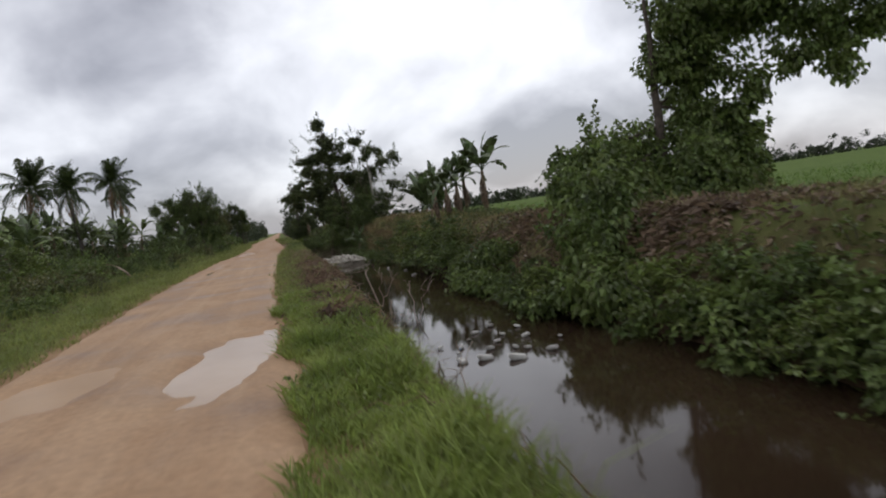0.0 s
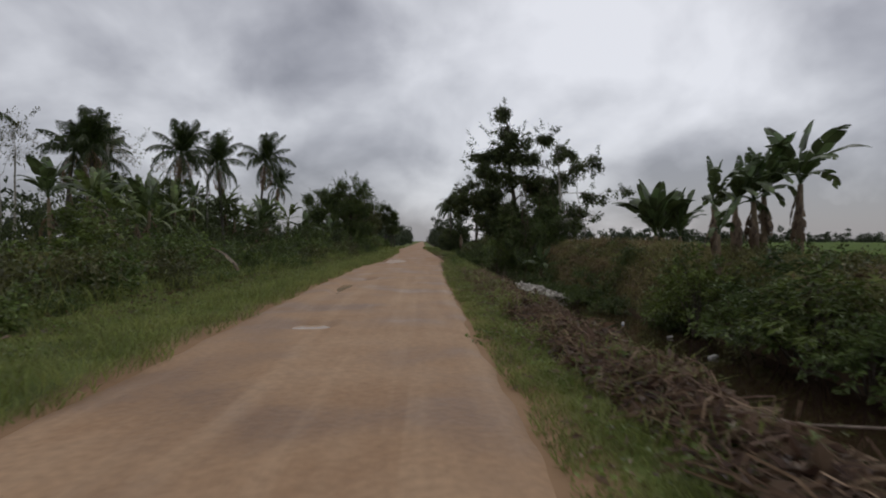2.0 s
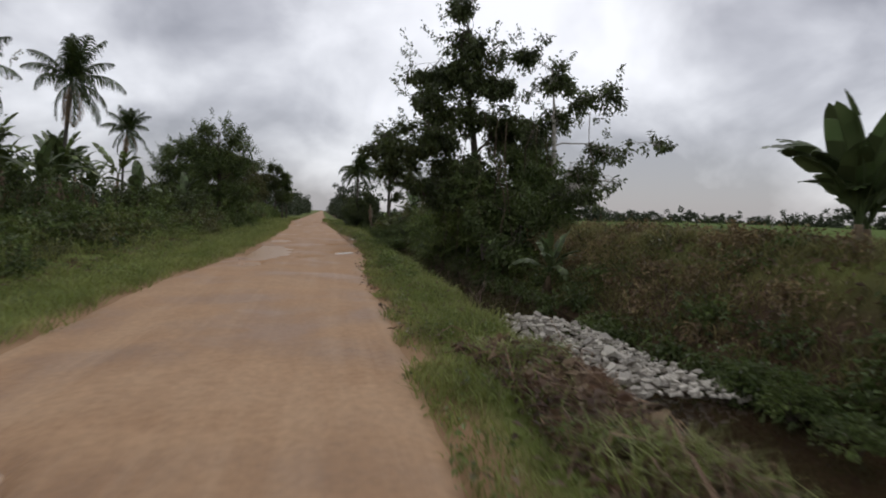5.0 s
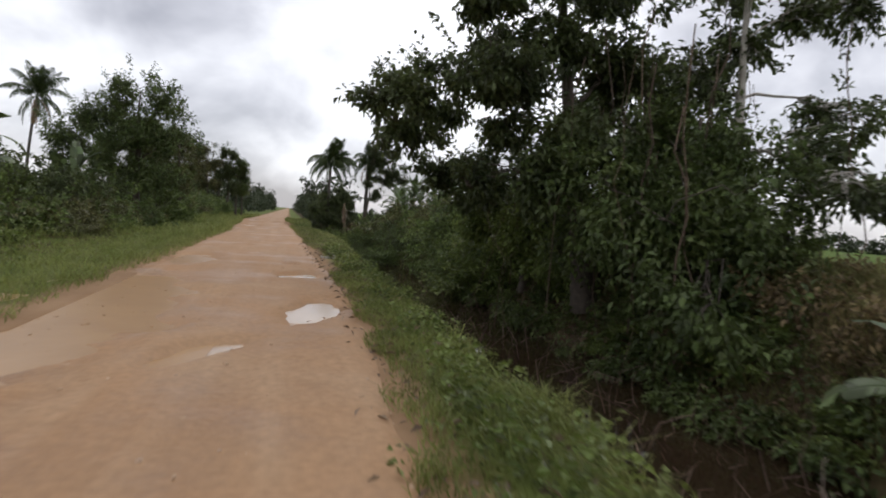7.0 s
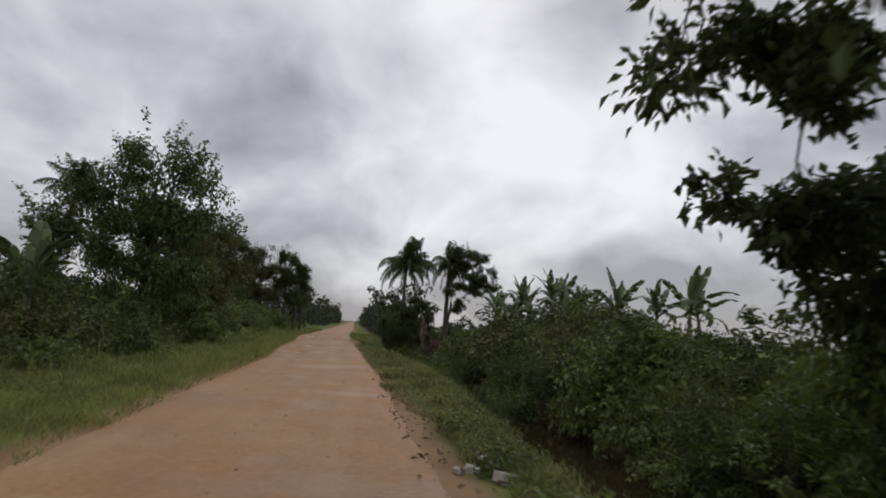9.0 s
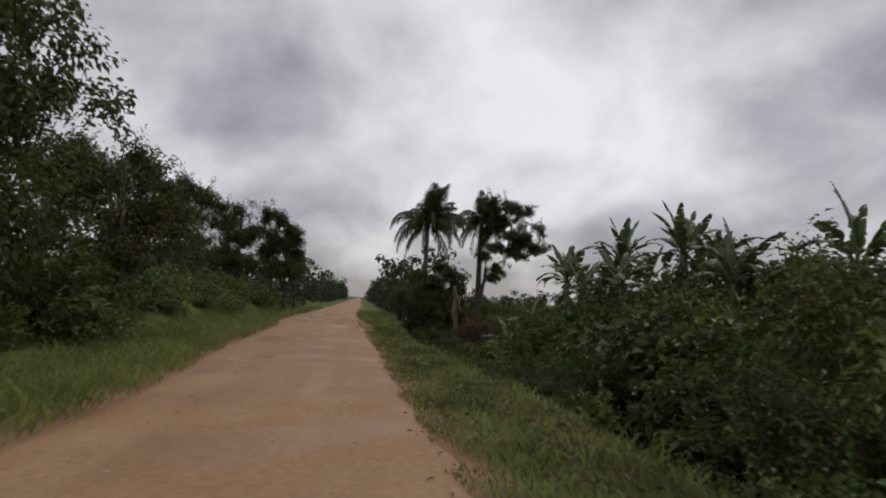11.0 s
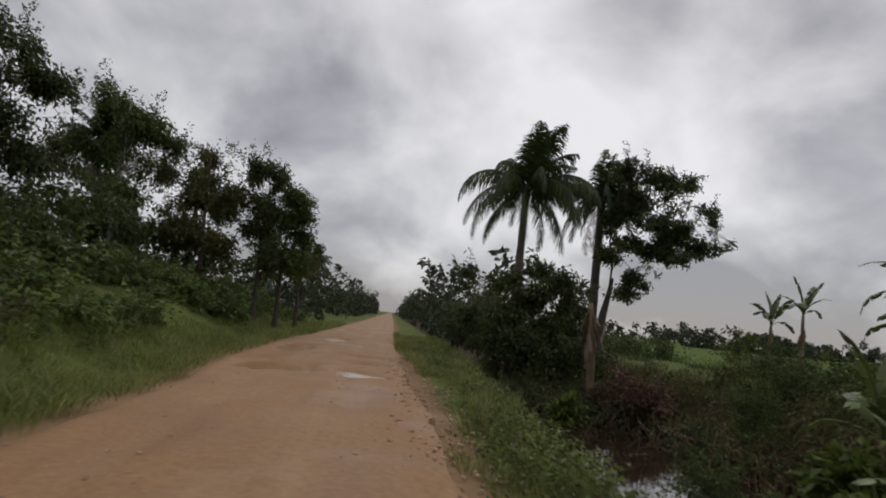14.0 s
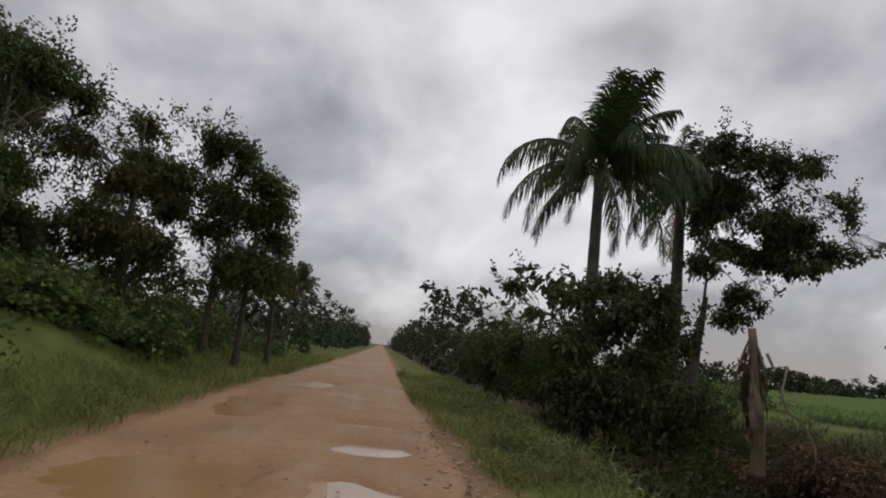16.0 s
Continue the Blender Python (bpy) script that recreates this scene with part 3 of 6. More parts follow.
def crown_leaves(lobes, count, leaf, rng, droop=0.5, clump=0.35, per=26, hollow=2.0, airy=-0.9, shoots=0, flat=1.0):
    """Leaves in clumps through ellipsoid lobes, denser towards their outsides, with gaps and upward shoots. Returns the mesh arrays and the clump centres."""
    vol = np.array([(l[3] * l[4] * l[5]) ** (2 / 3) for l in lobes])
    pieces, centres = [], []
    for l, share in zip(lobes, vol / vol.sum()):
        n = max(3, int(count * share / per))
        way = unit(rng.normal(size=(n * 4, 3)))
        r = rng.uniform(0, 1, n * 4)[:, None] ** (1 / hollow)
        c = np.array(l[:3]) + way * r * np.array(l[3:6]) * (1 + 0.18 * np.clip(rng.normal(size=(n * 4, 1)), -1.5, 1.5))
        ok = np.flatnonzero(gaps(c, 0.55 + 0.25 * max(l[3:6]), l[0]) > airy)[:n]
        if len(ok) < 3:
            ok = np.arange(3)
        c, way, n = c[ok], way[ok], len(ok)
        centres.append(c)
        size = clump * rng.uniform(0.6, 1.5, n)
        which = np.repeat(np.arange(n), per)
        p = c[which] + np.clip(rng.normal(size=(n * per, 3)), -1.8, 1.8) * size[which][:, None] * [0.6, 0.6, 0.42]
        d = unit((way[which] * 0.7 + rng.normal(size=(n * per, 3)) * 0.7) * [1, 1, flat] - [0, 0, droop])
        s = leaf[0] * rng.uniform(0.6, 1.25, n * per)
        pieces.append(leaves(p, d, s, s * leaf[1], rng))
        for _ in range(shoots):
            w = unit(rng.normal(size=3) * [1, 1, 0.5] + [0, 0, 0.9])
            a = np.array(l[:3]) + w * np.array(l[3:6]) * 0.9
            ln = rng.uniform(0.4, 1.1) * min(1.2, max(l[3:6]))
            t = rng.uniform(0, 1, 34)
            p = a + (w * 0.8 + [0, 0, 0.4]) * ln * t[:, None] + rng.normal(size=(34, 3)) * 0.07
            d = unit(w + rng.normal(size=(34, 3)) * 0.8)
            pieces.append(leaves(p, d, leaf[0] * rng.uniform(0.6, 1.1, 34), leaf[0] * leaf[1] * 0.9, rng))
    return join(pieces), centres


def make_tree(x, y, label, lobes, seed, height=None, r0=0.16, count=9000, leaf=(0.2, 0.5), mat=None, bark=None, droop=0.5, clump=0.35, name="tree",
              twigs=7, lean=(0, 0), group="", fork=0.45, z=None, hollow=2.0, per=18, airy=-0.25, shoots=1):
    """A tree with a tapered trunk, limbs to each lobe of its crown, twigs and many leaves. Lobes: middles and half-sizes."""
    rng = np.random.default_rng(seed)
    z = float(land(x, y)) - 0.1 if z is None else z
    root = empty(name, pose(x, y, z), label, "tree", group)
    lobes = [(l[0] - x, l[1] - y, l[2] - z, *l[3:]) for l in lobes]
    height = height - z if height else None
    top = height or max(l[2] for l in lobes)
    head = np.array([lean[0], lean[1], top])
    n = 10
    t = np.linspace(0, 1, n)[:, None]
    tp = head * t * [1, 1, 1] + np.cumsum(rng.normal(size=(n, 3)) * [1, 1, 0], 0) * 0.035 * t * top / 5
    tr = r0 * (1 - 0.8 * t[:, 0]) * (1 + 0.5 * np.exp(-t[:, 0] * 14))
    part_np("trunk", mesh_np("trunk", *tube(tp, tr, 9), bark or M_BARK, True), root)
    (lv, lt), centres = crown_leaves(lobes, count, leaf, rng, droop, clump, per, hollow, airy, shoots)
    done = []
    for l, cs in zip(lobes, centres):
        c = np.array(l[:3])
        h = np.clip(c[2] / top * fork + rng.uniform(0.05, 0.3), 0.15, 0.92)
        a = np.array([np.interp(h, t[:, 0], tp[:, k]) for k in range(3)])
        ra = float(np.interp(h, t[:, 0], tr)) * 0.42
        if done:
            near = min(done, key=lambda q: float(np.linalg.norm(q[0] - c)))
            if np.linalg.norm(near[0] - c) < 0.6 * np.linalg.norm(a - c):
                a, ra = near[0], max(0.8 * near[1], 0.018)
        done.append((c, ra * 0.4))
        pts = limb_points(a, c, rng)
        tubes = [tube(pts, np.linspace(ra, ra * 0.4, len(pts)), 6)]
        ends = []
        for n2, c2 in enumerate(cs[rng.permutation(len(cs))[:twigs]]):
            s = pts[rng.integers(3, len(pts))]
            q = limb_points(s, c2, rng, 5, 0.08, 0.12)
            (ends if n2 < 5 else tubes).append(tube(q, np.linspace(ra * 0.38, 0.008, 5), 4))
        limb = part_np("limb", mesh_np("limb", *join(tubes), bark or M_BARK, True), root)
        for e in ends:
            part_np("twig", mesh_np("twig", *e, bark or M_BARK, True), limb)
    part_np("crown", mesh_np("crown", lv, lt, mat or M_LEAF_MID), root)
    return root


def make_shrub(label, half, seed, count=1500, leaf=(0.16, 0.5), mat=None, droop=0.4, name="shrub", clump=0.25, group="roadside shrubs", stems=6, flat=0.8, lumps=5, shoots=2):
    """A low bush: thin stems out of the ground and leaves in clumps, at the origin."""
    rng = np.random.default_rng(seed)
    root = empty(name, pose(0, 0, 0), label, "shrub", group)
    lobes = [(rng.uniform(-0.5, 0.5) * half[0], rng.uniform(-0.5, 0.5) * half[1], half[2] * rng.uniform(0.45, 1.1), half[0] * rng.uniform(0.4, 0.75), half[1] * rng.uniform(0.4, 0.75), half[2] * rng.uniform(0.5, 0.8)) for _ in range(lumps)]
    (lv, lt), centres = crown_leaves(lobes, count, leaf, rng, droop, clump, 14, 2.6, -0.6, shoots, flat)
    lv[:, 2] = np.where(lv[:, 2] < 0.0, -lv[:, 2] * 0.6, lv[:, 2])
    cs = np.concatenate(centres)
    tubes = []
    for c in cs[rng.permutation(len(cs))[:stems]]:
        q = limb_points((c[0] * 0.3, c[1] * 0.3, -0.15), c, rng, 5, 0.1, 0.1)
        tubes.append(tube(q, np.linspace(0.022, 0.006, 5), 4))
    part_np("woody_base", mesh_np("woody_base", *join(tubes), M_BARK, True), root)
    part_np("foliage", mesh_np("foliage", lv, lt, mat or M_LEAF_MID), root)
    return root


def make_spray_bush(label, half, seed, mat, sprays=70, pairs=10, leaf=0.15, group="roadside shrubs"):
    """A bush of arching sprays with leaflets in rows, so that it hangs in layers, at the origin."""
    rng = np.random.default_rng(seed)
    root = empty("shrub", pose(0, 0, 0), label, "shrub", group)
    tubes, pieces = [], []
    for i in range(sprays):
        a, up = rng.uniform(0, 2 * np.pi), rng.uniform(0.1, 1.0) ** 0.8
        out = np.array([math.cos(a) * half[0], math.sin(a) * half[1], 0]) * math.sqrt(1.02 - up * up) * rng.uniform(0.75, 1.15)
        end = out + [0, 0, up * half[2] * 1.7]
        mid = out * 0.45 + [0, 0, (up * 1.7 + 0.35) * half[2] * 0.85]
        t = np.linspace(0, 1, 7)[:, None]
        line = (1 - t) ** 2 * (out * 0.12) + 2 * t * (1 - t) * mid + t ** 2 * end
        line += rng.normal(size=3) * 0.04
        if i % 6 == 0:
            tubes.append(tube(line, np.linspace(0.018, 0.004, 7), 4))
        s = np.sort(rng.uniform(0.4, 1.0, pairs))
        base = np.stack([np.interp(s, t[:, 0], line[:, k]) for k in range(3)], 1)
        way = unit(line[-1] - line[2])
        side = unit(np.cross(way, [0, 0, 1.0]))
        for sign in (-1, 1):
            d = way * 0.5 + sign * side * 0.9 + rng.normal(size=(pairs, 3)) * 0.35 - [0, 0, 0.3]
            ln = leaf * rng.uniform(0.7, 1.3, pairs)
            pieces.append(leaves(base + rng.normal(size=(pairs, 3)) * 0.03, d, ln, ln * 0.42, rng))
    v, f = join(pieces)
    v[:, 2] = np.abs(v[:, 2])
    part_np("woody_base", mesh_np("woody_base", *join(tubes), M_BARK, True), root)
    part_np("foliage", mesh_np("foliage", v, f, mat), root)
    return root


def frond_mesh(length, seed, mat, droop=1.0, pairs=34, leaflet=0.62, start=0.7, width=0.028, hang=0.5):
    """A palm frond: an arched rib with hanging leaflets on both sides, from the origin outwards along x."""
    rng = np.random.default_rng(seed)
    t = np.linspace(0, 1, 12)
    ang = start - droop * 1.5 * t ** 1.3
    step = length / 11
    x, z = np.concatenate([[0], np.cumsum(np.cos(ang[:-1]) * step)]), np.concatenate([[0], np.cumsum(np.sin(ang[:-1]) * step)])
    rib = np.stack([x, 0.12 * length * (t ** 2) * rng.uniform(-1, 1), z], 1)
    out = [tube(rib, np.linspace(0.035, 0.006, 12), 4)]
    s = np.linspace(0.14, 0.99, pairs)
    base = np.stack([np.interp(s, t, rib[:, k]) for k in range(3)], 1)
    way = unit(np.stack([np.interp(s, t, np.gradient(rib[:, k])) for k in range(3)], 1))
    for sign in (-1, 1):
        d = unit(way * 0.75 + np.array([0, sign, 0]) * 0.9 + np.array([0, 0, -hang * droop]) + rng.normal(size=(pairs, 3)) * 0.2)
        ln = leaflet * np.sin(np.pi * np.clip(s * 0.92 + 0.06, 0, 1)) ** 0.55 * rng.uniform(0.85, 1.1, pairs)
        mid = base + d * ln[:, None] * 0.5
        tip = mid + unit(d - np.array([0, 0, 0.9])) * ln[:, None] * 0.5
        w = way * width
        v = np.stack([base - w, base + w, mid + w * 0.9, mid - w * 0.9, tip], 1).reshape(-1, 3)
        k = np.arange(pairs)[:, None] * 5
        out.append((v, np.concatenate([k + [0, 1, 2], k + [0, 2, 3], k + [3, 2, 4]])))
    return mesh_np("frond", *join(out), mat)


FRONDS = [frond_mesh(ln, 10 + i, M_PALM, d, pairs=46, leaflet=0.98, start=st, width=0.03, hang=1.2) for i, (ln, d, st) in enumerate([(3.2, 0.15, 1.52), (3.4, 0.3, 1.42), (3.6, 0.5, 1.3), (3.7, 0.9, 1.1), (3.7, 1.2, 0.8), (3.6, 1.3, 0.4), (3.5, 1.15, -0.1), (3.3, 0.8, -0.7)])]
FRONDS_LUSH = [frond_mesh(ln, 20 + i, M_PALM, d, pairs=68, leaflet=0.95, start=st, width=0.023, hang=hg) for i, (ln, d, st, hg) in enumerate([(2.8, 0.3, 1.55, 0.5), (3.0, 0.5, 1.35, 0.8), (3.1, 1.0, 1.2, 1.0), (3.5, 1.6, 0.95, 1.2), (3.8, 1.7, 0.8, 1.3), (3.9, 1.7, 0.65, 1.4), (3.8, 1.6, 0.45, 1.4), (3.6, 1.4, 0.1, 1.4), (3.2, 1.0, -0.4, 1.4)])]
FROND_DRY = [frond_mesh(3.6, 30, M_PALM_DRY, 1.0, start=-0.7, leaflet=0.8), frond_mesh(3.2, 31, M_PALM_DRY, 0.9, start=-1.0, leaflet=0.8)]


def make_palm(x, y, crown_z, seed, label, lean=(0.3, 0.2), size=1.0, r0=0.15, count=20, dry=3, z=None, meshes=None, group="coconut palms", name="palm_tree", wind=None):
    rng = np.random.default_rng(seed)
    z = float(land(x, y)) - 0.1 if z is None else z
    root = empty(name, pose(x, y, z), label, "palm tree", group)
    h = crown_z - z
    t = np.linspace(0, 1, 22)
    pts = np.stack([lean[0] * t ** 1.6, lean[1] * t ** 1.6, h * t], 1)
    r = r0 * (1 - 0.35 * t) * (1 + 0.6 * np.exp(-t * 18)) * (1 + 0.05 * (np.arange(22) % 2))
    part_np("trunk", mesh_np("trunk", *tube(pts, r, 10), M_PALM_BARK, True), root)
    part_np("crownshaft", mesh_np("crownshaft", *tube(np.array([pts[-1] - [0, 0, 0.5], pts[-1], pts[-1] + [0, 0, 0.4]]), [r[-1] * 1.1, r[-1] * 1.35, 0.05], 8), M_PALM, True), root)
    meshes = meshes or FRONDS
    for i in range(count):
        k = min(int(i / count * len(meshes)), len(meshes) - 1)
        turn = i * 137.5 + rng.uniform(-12, 12)
        if wind is not None:
            turn = wind + (((turn - wind + 180) % 360) - 180) * (0.62 if k < 3 else 0.9)
        m = pose(*pts[-1], 0, 0, turn) @ Matrix.Scale(size * rng.uniform(0.85, 1.1), 4) @ pose(0, 0, 0.1, rng.uniform(-14, 14), rng.uniform(-8, 8), 0)
        part_np("frond", meshes[k], root, m=m)
    for i in range(dry):
        m = pose(*pts[-1], 0, 0, i * 360 / max(dry, 1) + rng.uniform(-30, 30)) @ Matrix.Scale(size * rng.uniform(0.8, 1.0), 4)
        part_np("dry_frond", FROND_DRY[i % 2], root, "brown dead hanging palm frond", m=m)
    return root


def banana_leaf_mesh(length, width, seed, mat, start=1.2, droop=1.6, torn=0.5):
    """A banana leaf on an arched rib along x, its blade torn into strips."""
    rng = np.random.default_rng(seed)
    n = 17
    t = np.linspace(0, 1, n)
    ang = start - droop * t ** 1.5
    step = length / (n - 1)
    x, z = np.concatenate([[0], np.cumsum(np.cos(ang[:-1]) * step)]), np.concatenate([[0], np.cumsum(np.sin(ang[:-1]) * step)])
    rib = np.stack([x, 0 * x, z], 1)
    out = [tube(rib, np.linspace(0.035, 0.006, n), 5)]
    way = unit(np.gradient(rib, axis=0))
    nrm = np.stack([-way[:, 2], 0 * x, way[:, 0]], 1)
    prof = np.where(t < 0.16, 0.0, np.sin(np.pi * np.clip((t - 0.13) / 0.88, 0, 1)) ** 0.5) * width / 2
    for sign in (-1, 1):
        i = 3
        while i < n - 1:
            j = min(n - 1, i + (int(rng.integers(1, 4)) if rng.random() < torn else 4))
            hang = rng.uniform(0.0, 0.5) + 0.25 * torn
            slip = rng.uniform(-0.02, 0.05) * length * torn
            vs, ts = [], []
            for q, k in enumerate(range(i, j + 1)):
                inner = rib[k]
                e = prof[k] * (0.9 if k in (i, j) and torn > 0.3 else 1.0)
                outer = rib[k] + np.array([0, sign, 0]) * e * math.cos(hang) + nrm[k] * e * (0.25 - math.sin(hang)) * 0.8 + way[k] * (0.12 * width + slip)
                if torn > 0.3 and k == i and i > 3:
                    outer = outer + way[k] * step * 0.25
                mid = (inner + outer) / 2 + nrm[k] * e * 0.12
                vs += [inner, mid, outer]
                if q:
                    b = 3 * (q - 1)
                    ts += [[b, b + 3, b + 4], [b, b + 4, b + 1], [b + 1, b + 4, b + 5], [b + 1, b + 5, b + 2]]
            out.append((np.array(vs), np.array(ts)))
            i = j
    return mesh_np("leaf", *join(out), mat, True)


BANANA_UP = [banana_leaf_mesh(2.3, 0.72, 50 + i, M_BANANA, st, dr, to) for i, (st, dr, to) in enumerate([(1.45, 0.5, 0.2), (1.3, 1.0, 0.5), (1.15, 1.4, 0.8), (0.95, 1.6, 0.7), (0.8, 2.0, 0.9)])]
BANANA_PALE = [banana_leaf_mesh(2.5, 0.62, 70 + i, M_BANANA_LIGHT, st, dr, to) for i, (st, dr, to) in enumerate([(1.4, 0.7, 0.5), (1.2, 1.2, 0.8), (1.05, 1.6, 0.9), (0.8, 1.9, 1.0), (0.5, 1.9, 1.0)])]
BANANA_WORN = [banana_leaf_mesh(2.1, 0.55, 90 + i, M_BANANA, st, dr, to) for i, (st, dr, to) in enumerate([(1.5, 0.5, 0.5), (1.35, 0.9, 0.9), (1.15, 1.4, 1.0), (0.9, 1.8, 1.0), (0.6, 2.0, 1.0)])]
BANANA_SKIRT = [banana_leaf_mesh(1.5, 0.3, 80 + i, M_BANANA_DRY, -1.15 - 0.15 * i, 0.45, 1.0) for i in range(3)]
BANANA_HANG = [banana_leaf_mesh(1.7, 0.4, 60 + i, M_BANANA_DRY, -0.7 - 0.3 * i, 0.9, 1.0) for i in range(2)]


def make_banana(x, y, height, seed, label, z=None, leaves_n=8, dry=4, size=1.0, wind=None, group="banana plants", stems=1, up=5, meshes=None, skirt=None):
    """A banana plant: sheathed stem, torn leaves, and dead leaves that hang round the stem. height: where the leaves spring."""
    rng = np.random.default_rng(seed)
    z = float(land(x, y)) - 0.05 if z is None else z
    root = empty("banana_plant", pose(x, y, z), label, "banana plant", group)
    for s in range(stems):
        h = height * (1 if s == 0 else rng.uniform(0.55, 0.9))
        ox, oy = (0, 0) if s == 0 else rng.uniform(-0.7, 0.7, 2)
        t = np.linspace(0, 1, 8)
        pts = np.stack([ox + 0.12 * t ** 2 * rng.uniform(-1, 1) * h / 2, oy + 0 * t, h * t], 1)
        part_np("pseudostem", mesh_np("pseudostem", *tube(pts, 0.14 * size * (1 - 0.45 * t) * (1 + 0.06 * rng.normal(size=8)), 9), M_STEM, True), root)
        for i in range(leaves_n):
            k = min(int(i / leaves_n * up), up - 1)
            turn = i * 137.5 + rng.uniform(-25, 25)
            if wind is not None:
                turn = wind + (((turn - wind + 180) % 360) - 180) * 0.75
            m = pose(*pts[-1], 0, 0, turn) @ Matrix.Scale(size * rng.uniform(0.8, 1.12), 4) @ pose(0, 0, 0, rng.uniform(-20, 20), rng.uniform(-6, 10), 0)
            part_np("leaf", (meshes or BANANA_UP)[k], root, m=m)
        for i in range(dry):
            m = pose(pts[-1][0], pts[-1][1], h * rng.uniform(0.7, 0.98), 0, 0, rng.uniform(0, 360)) @ Matrix.Scale(size * rng.uniform(0.6, 0.95) * min(1, h / (1.0 if skirt else 1.7)), 4)
            part_np("dry_leaf", (skirt or BANANA_HANG)[i % len(skirt or BANANA_HANG)], root, "brown dead hanging banana leaf", m=m)
    return root


def scrub(name, label, lobes, count, leaf, mat, seed, category="scrub", clump=0.4, droop=0.4, per=20, hollow=2.4, flat=1.0):
    """Foliage that nobody could count, as one mesh of leaves in clumps."""
    rng = np.random.default_rng(seed)
    (v, t), _ = crown_leaves(lobes, count, leaf, rng, droop, clump, per, hollow, -0.5, 0, flat)
    tagged(new(name, mesh_np(name, v, t, mat)), label, category, kind="stuff")


# ---- right of the ditch ----
# the smothered tree: its crown, the curtain of vines down to the water, and hanging sprays
VINE_CROWN = [(10.75, 17.0, 2.0, 0.8, 1.0, 0.9), (12.15, 16.5, 2.3, 1.1, 1.1, 1.0), (11.15, 16.2, 1.0, 1.3, 1.3, 1.2), (13.05, 15.2, 1.1, 1.3, 1.3, 1.4), (13.55, 14.8, 0.2, 1.0, 1.1, 1.0), (12.25, 15.4, 0.4, 1.2, 1.2, 1.2), (13.55, 15.2, 3.0, 1.1, 1.1, 1.1), (14.45, 14.8, 2.6, 0.6, 0.7, 1.0), (13.55, 15.2, 4.5, 1.1, 1.1, 1.1), (12.65, 15.6, 4.8, 0.6, 0.7, 0.6), (13.45, 15.2, 6.0, 1.1, 1.2, 1.0), (14.65, 14.8, 5.9, 1.1, 1.1, 0.8), (13.75, 15.0, 7.6, 1.6, 1.6, 0.9), (10.05, 15.0, 2.0, 0.8, 1.1, 1.0)]
VINE_CURTAIN = [(11.2, 14.4, 0.9, 1.0, 1.0, 1.0), (12.0, 13.8, 0.8, 1.0, 1.0, 1.0), (12.6, 14.2, 1.4, 1.0, 1.0, 1.2), (11.9, 13.0, 0.4, 0.9, 0.9, 0.8), (10.4, 12.8, 0.1, 0.9, 1.0, 0.9), (9.3, 12.6, 0.0, 0.9, 1.0, 0.9), (13.0, 13.6, 0.7, 0.8, 0.9, 0.8), (14.2, 14.6, 1.5, 0.7, 0.8, 1.2), (14.4, 14.6, 0.4, 0.8, 0.9, 1.0), (10.4, 16.0, 0.0, 1.1, 1.4, 0.9), (9.8, 15.6, 0.3, 1.1, 1.3, 1.1), (9.7, 14.6, -0.4, 0.8, 1.1, 0.9), (7.2, 10.6, -0.6, 0.8, 1.0, 0.6), (8.0, 12.0, 0.1, 0.9, 1.2, 0.9), (8.8, 13.4, 1.0, 1.0, 1.2, 1.0), (9.3, 15.2, 1.3, 0.8, 1.0, 0.9), (9.8, 16.2, 1.9, 0.65, 0.8, 0.8), (10.6, 14.6, 0.2, 1.1, 1.1, 1.0), (11.4, 14.2, -0.1, 1.0, 1.0, 0.9)]
VINE_SPRAYS = [(15.2, 14.2, 5.9, 0.9, 0.9, 0.6), (16.2, 13.6, 5.3, 0.8, 0.8, 0.6), (17.0, 13.2, 4.9, 0.7, 0.7, 0.6), (15.6, 13.6, 4.4, 0.5, 0.5, 0.6), (16.7, 13.2, 4.0, 0.45, 0.5, 0.6), (14.5, 14.2, 3.7, 0.4, 0.5, 0.7), (15.4, 13.4, 6.9, 1.0, 1.0, 0.7), (17.2, 12.8, 6.1, 0.9, 0.9, 0.6), (17.6, 12.6, 5.1, 0.6, 0.6, 0.7)]
make_tree(12.4, 15.6, "tree smothered by hanging green vines on the ditch bank", VINE_CROWN + VINE_CURTAIN + VINE_SPRAYS,
          101, height=7.0, r0=0.2, count=76000, leaf=(0.19, 0.68), mat=M_CREEPER, droop=1.1, clump=0.25, name="vine_covered_tree", airy=-0.45, shoots=1, twigs=9)
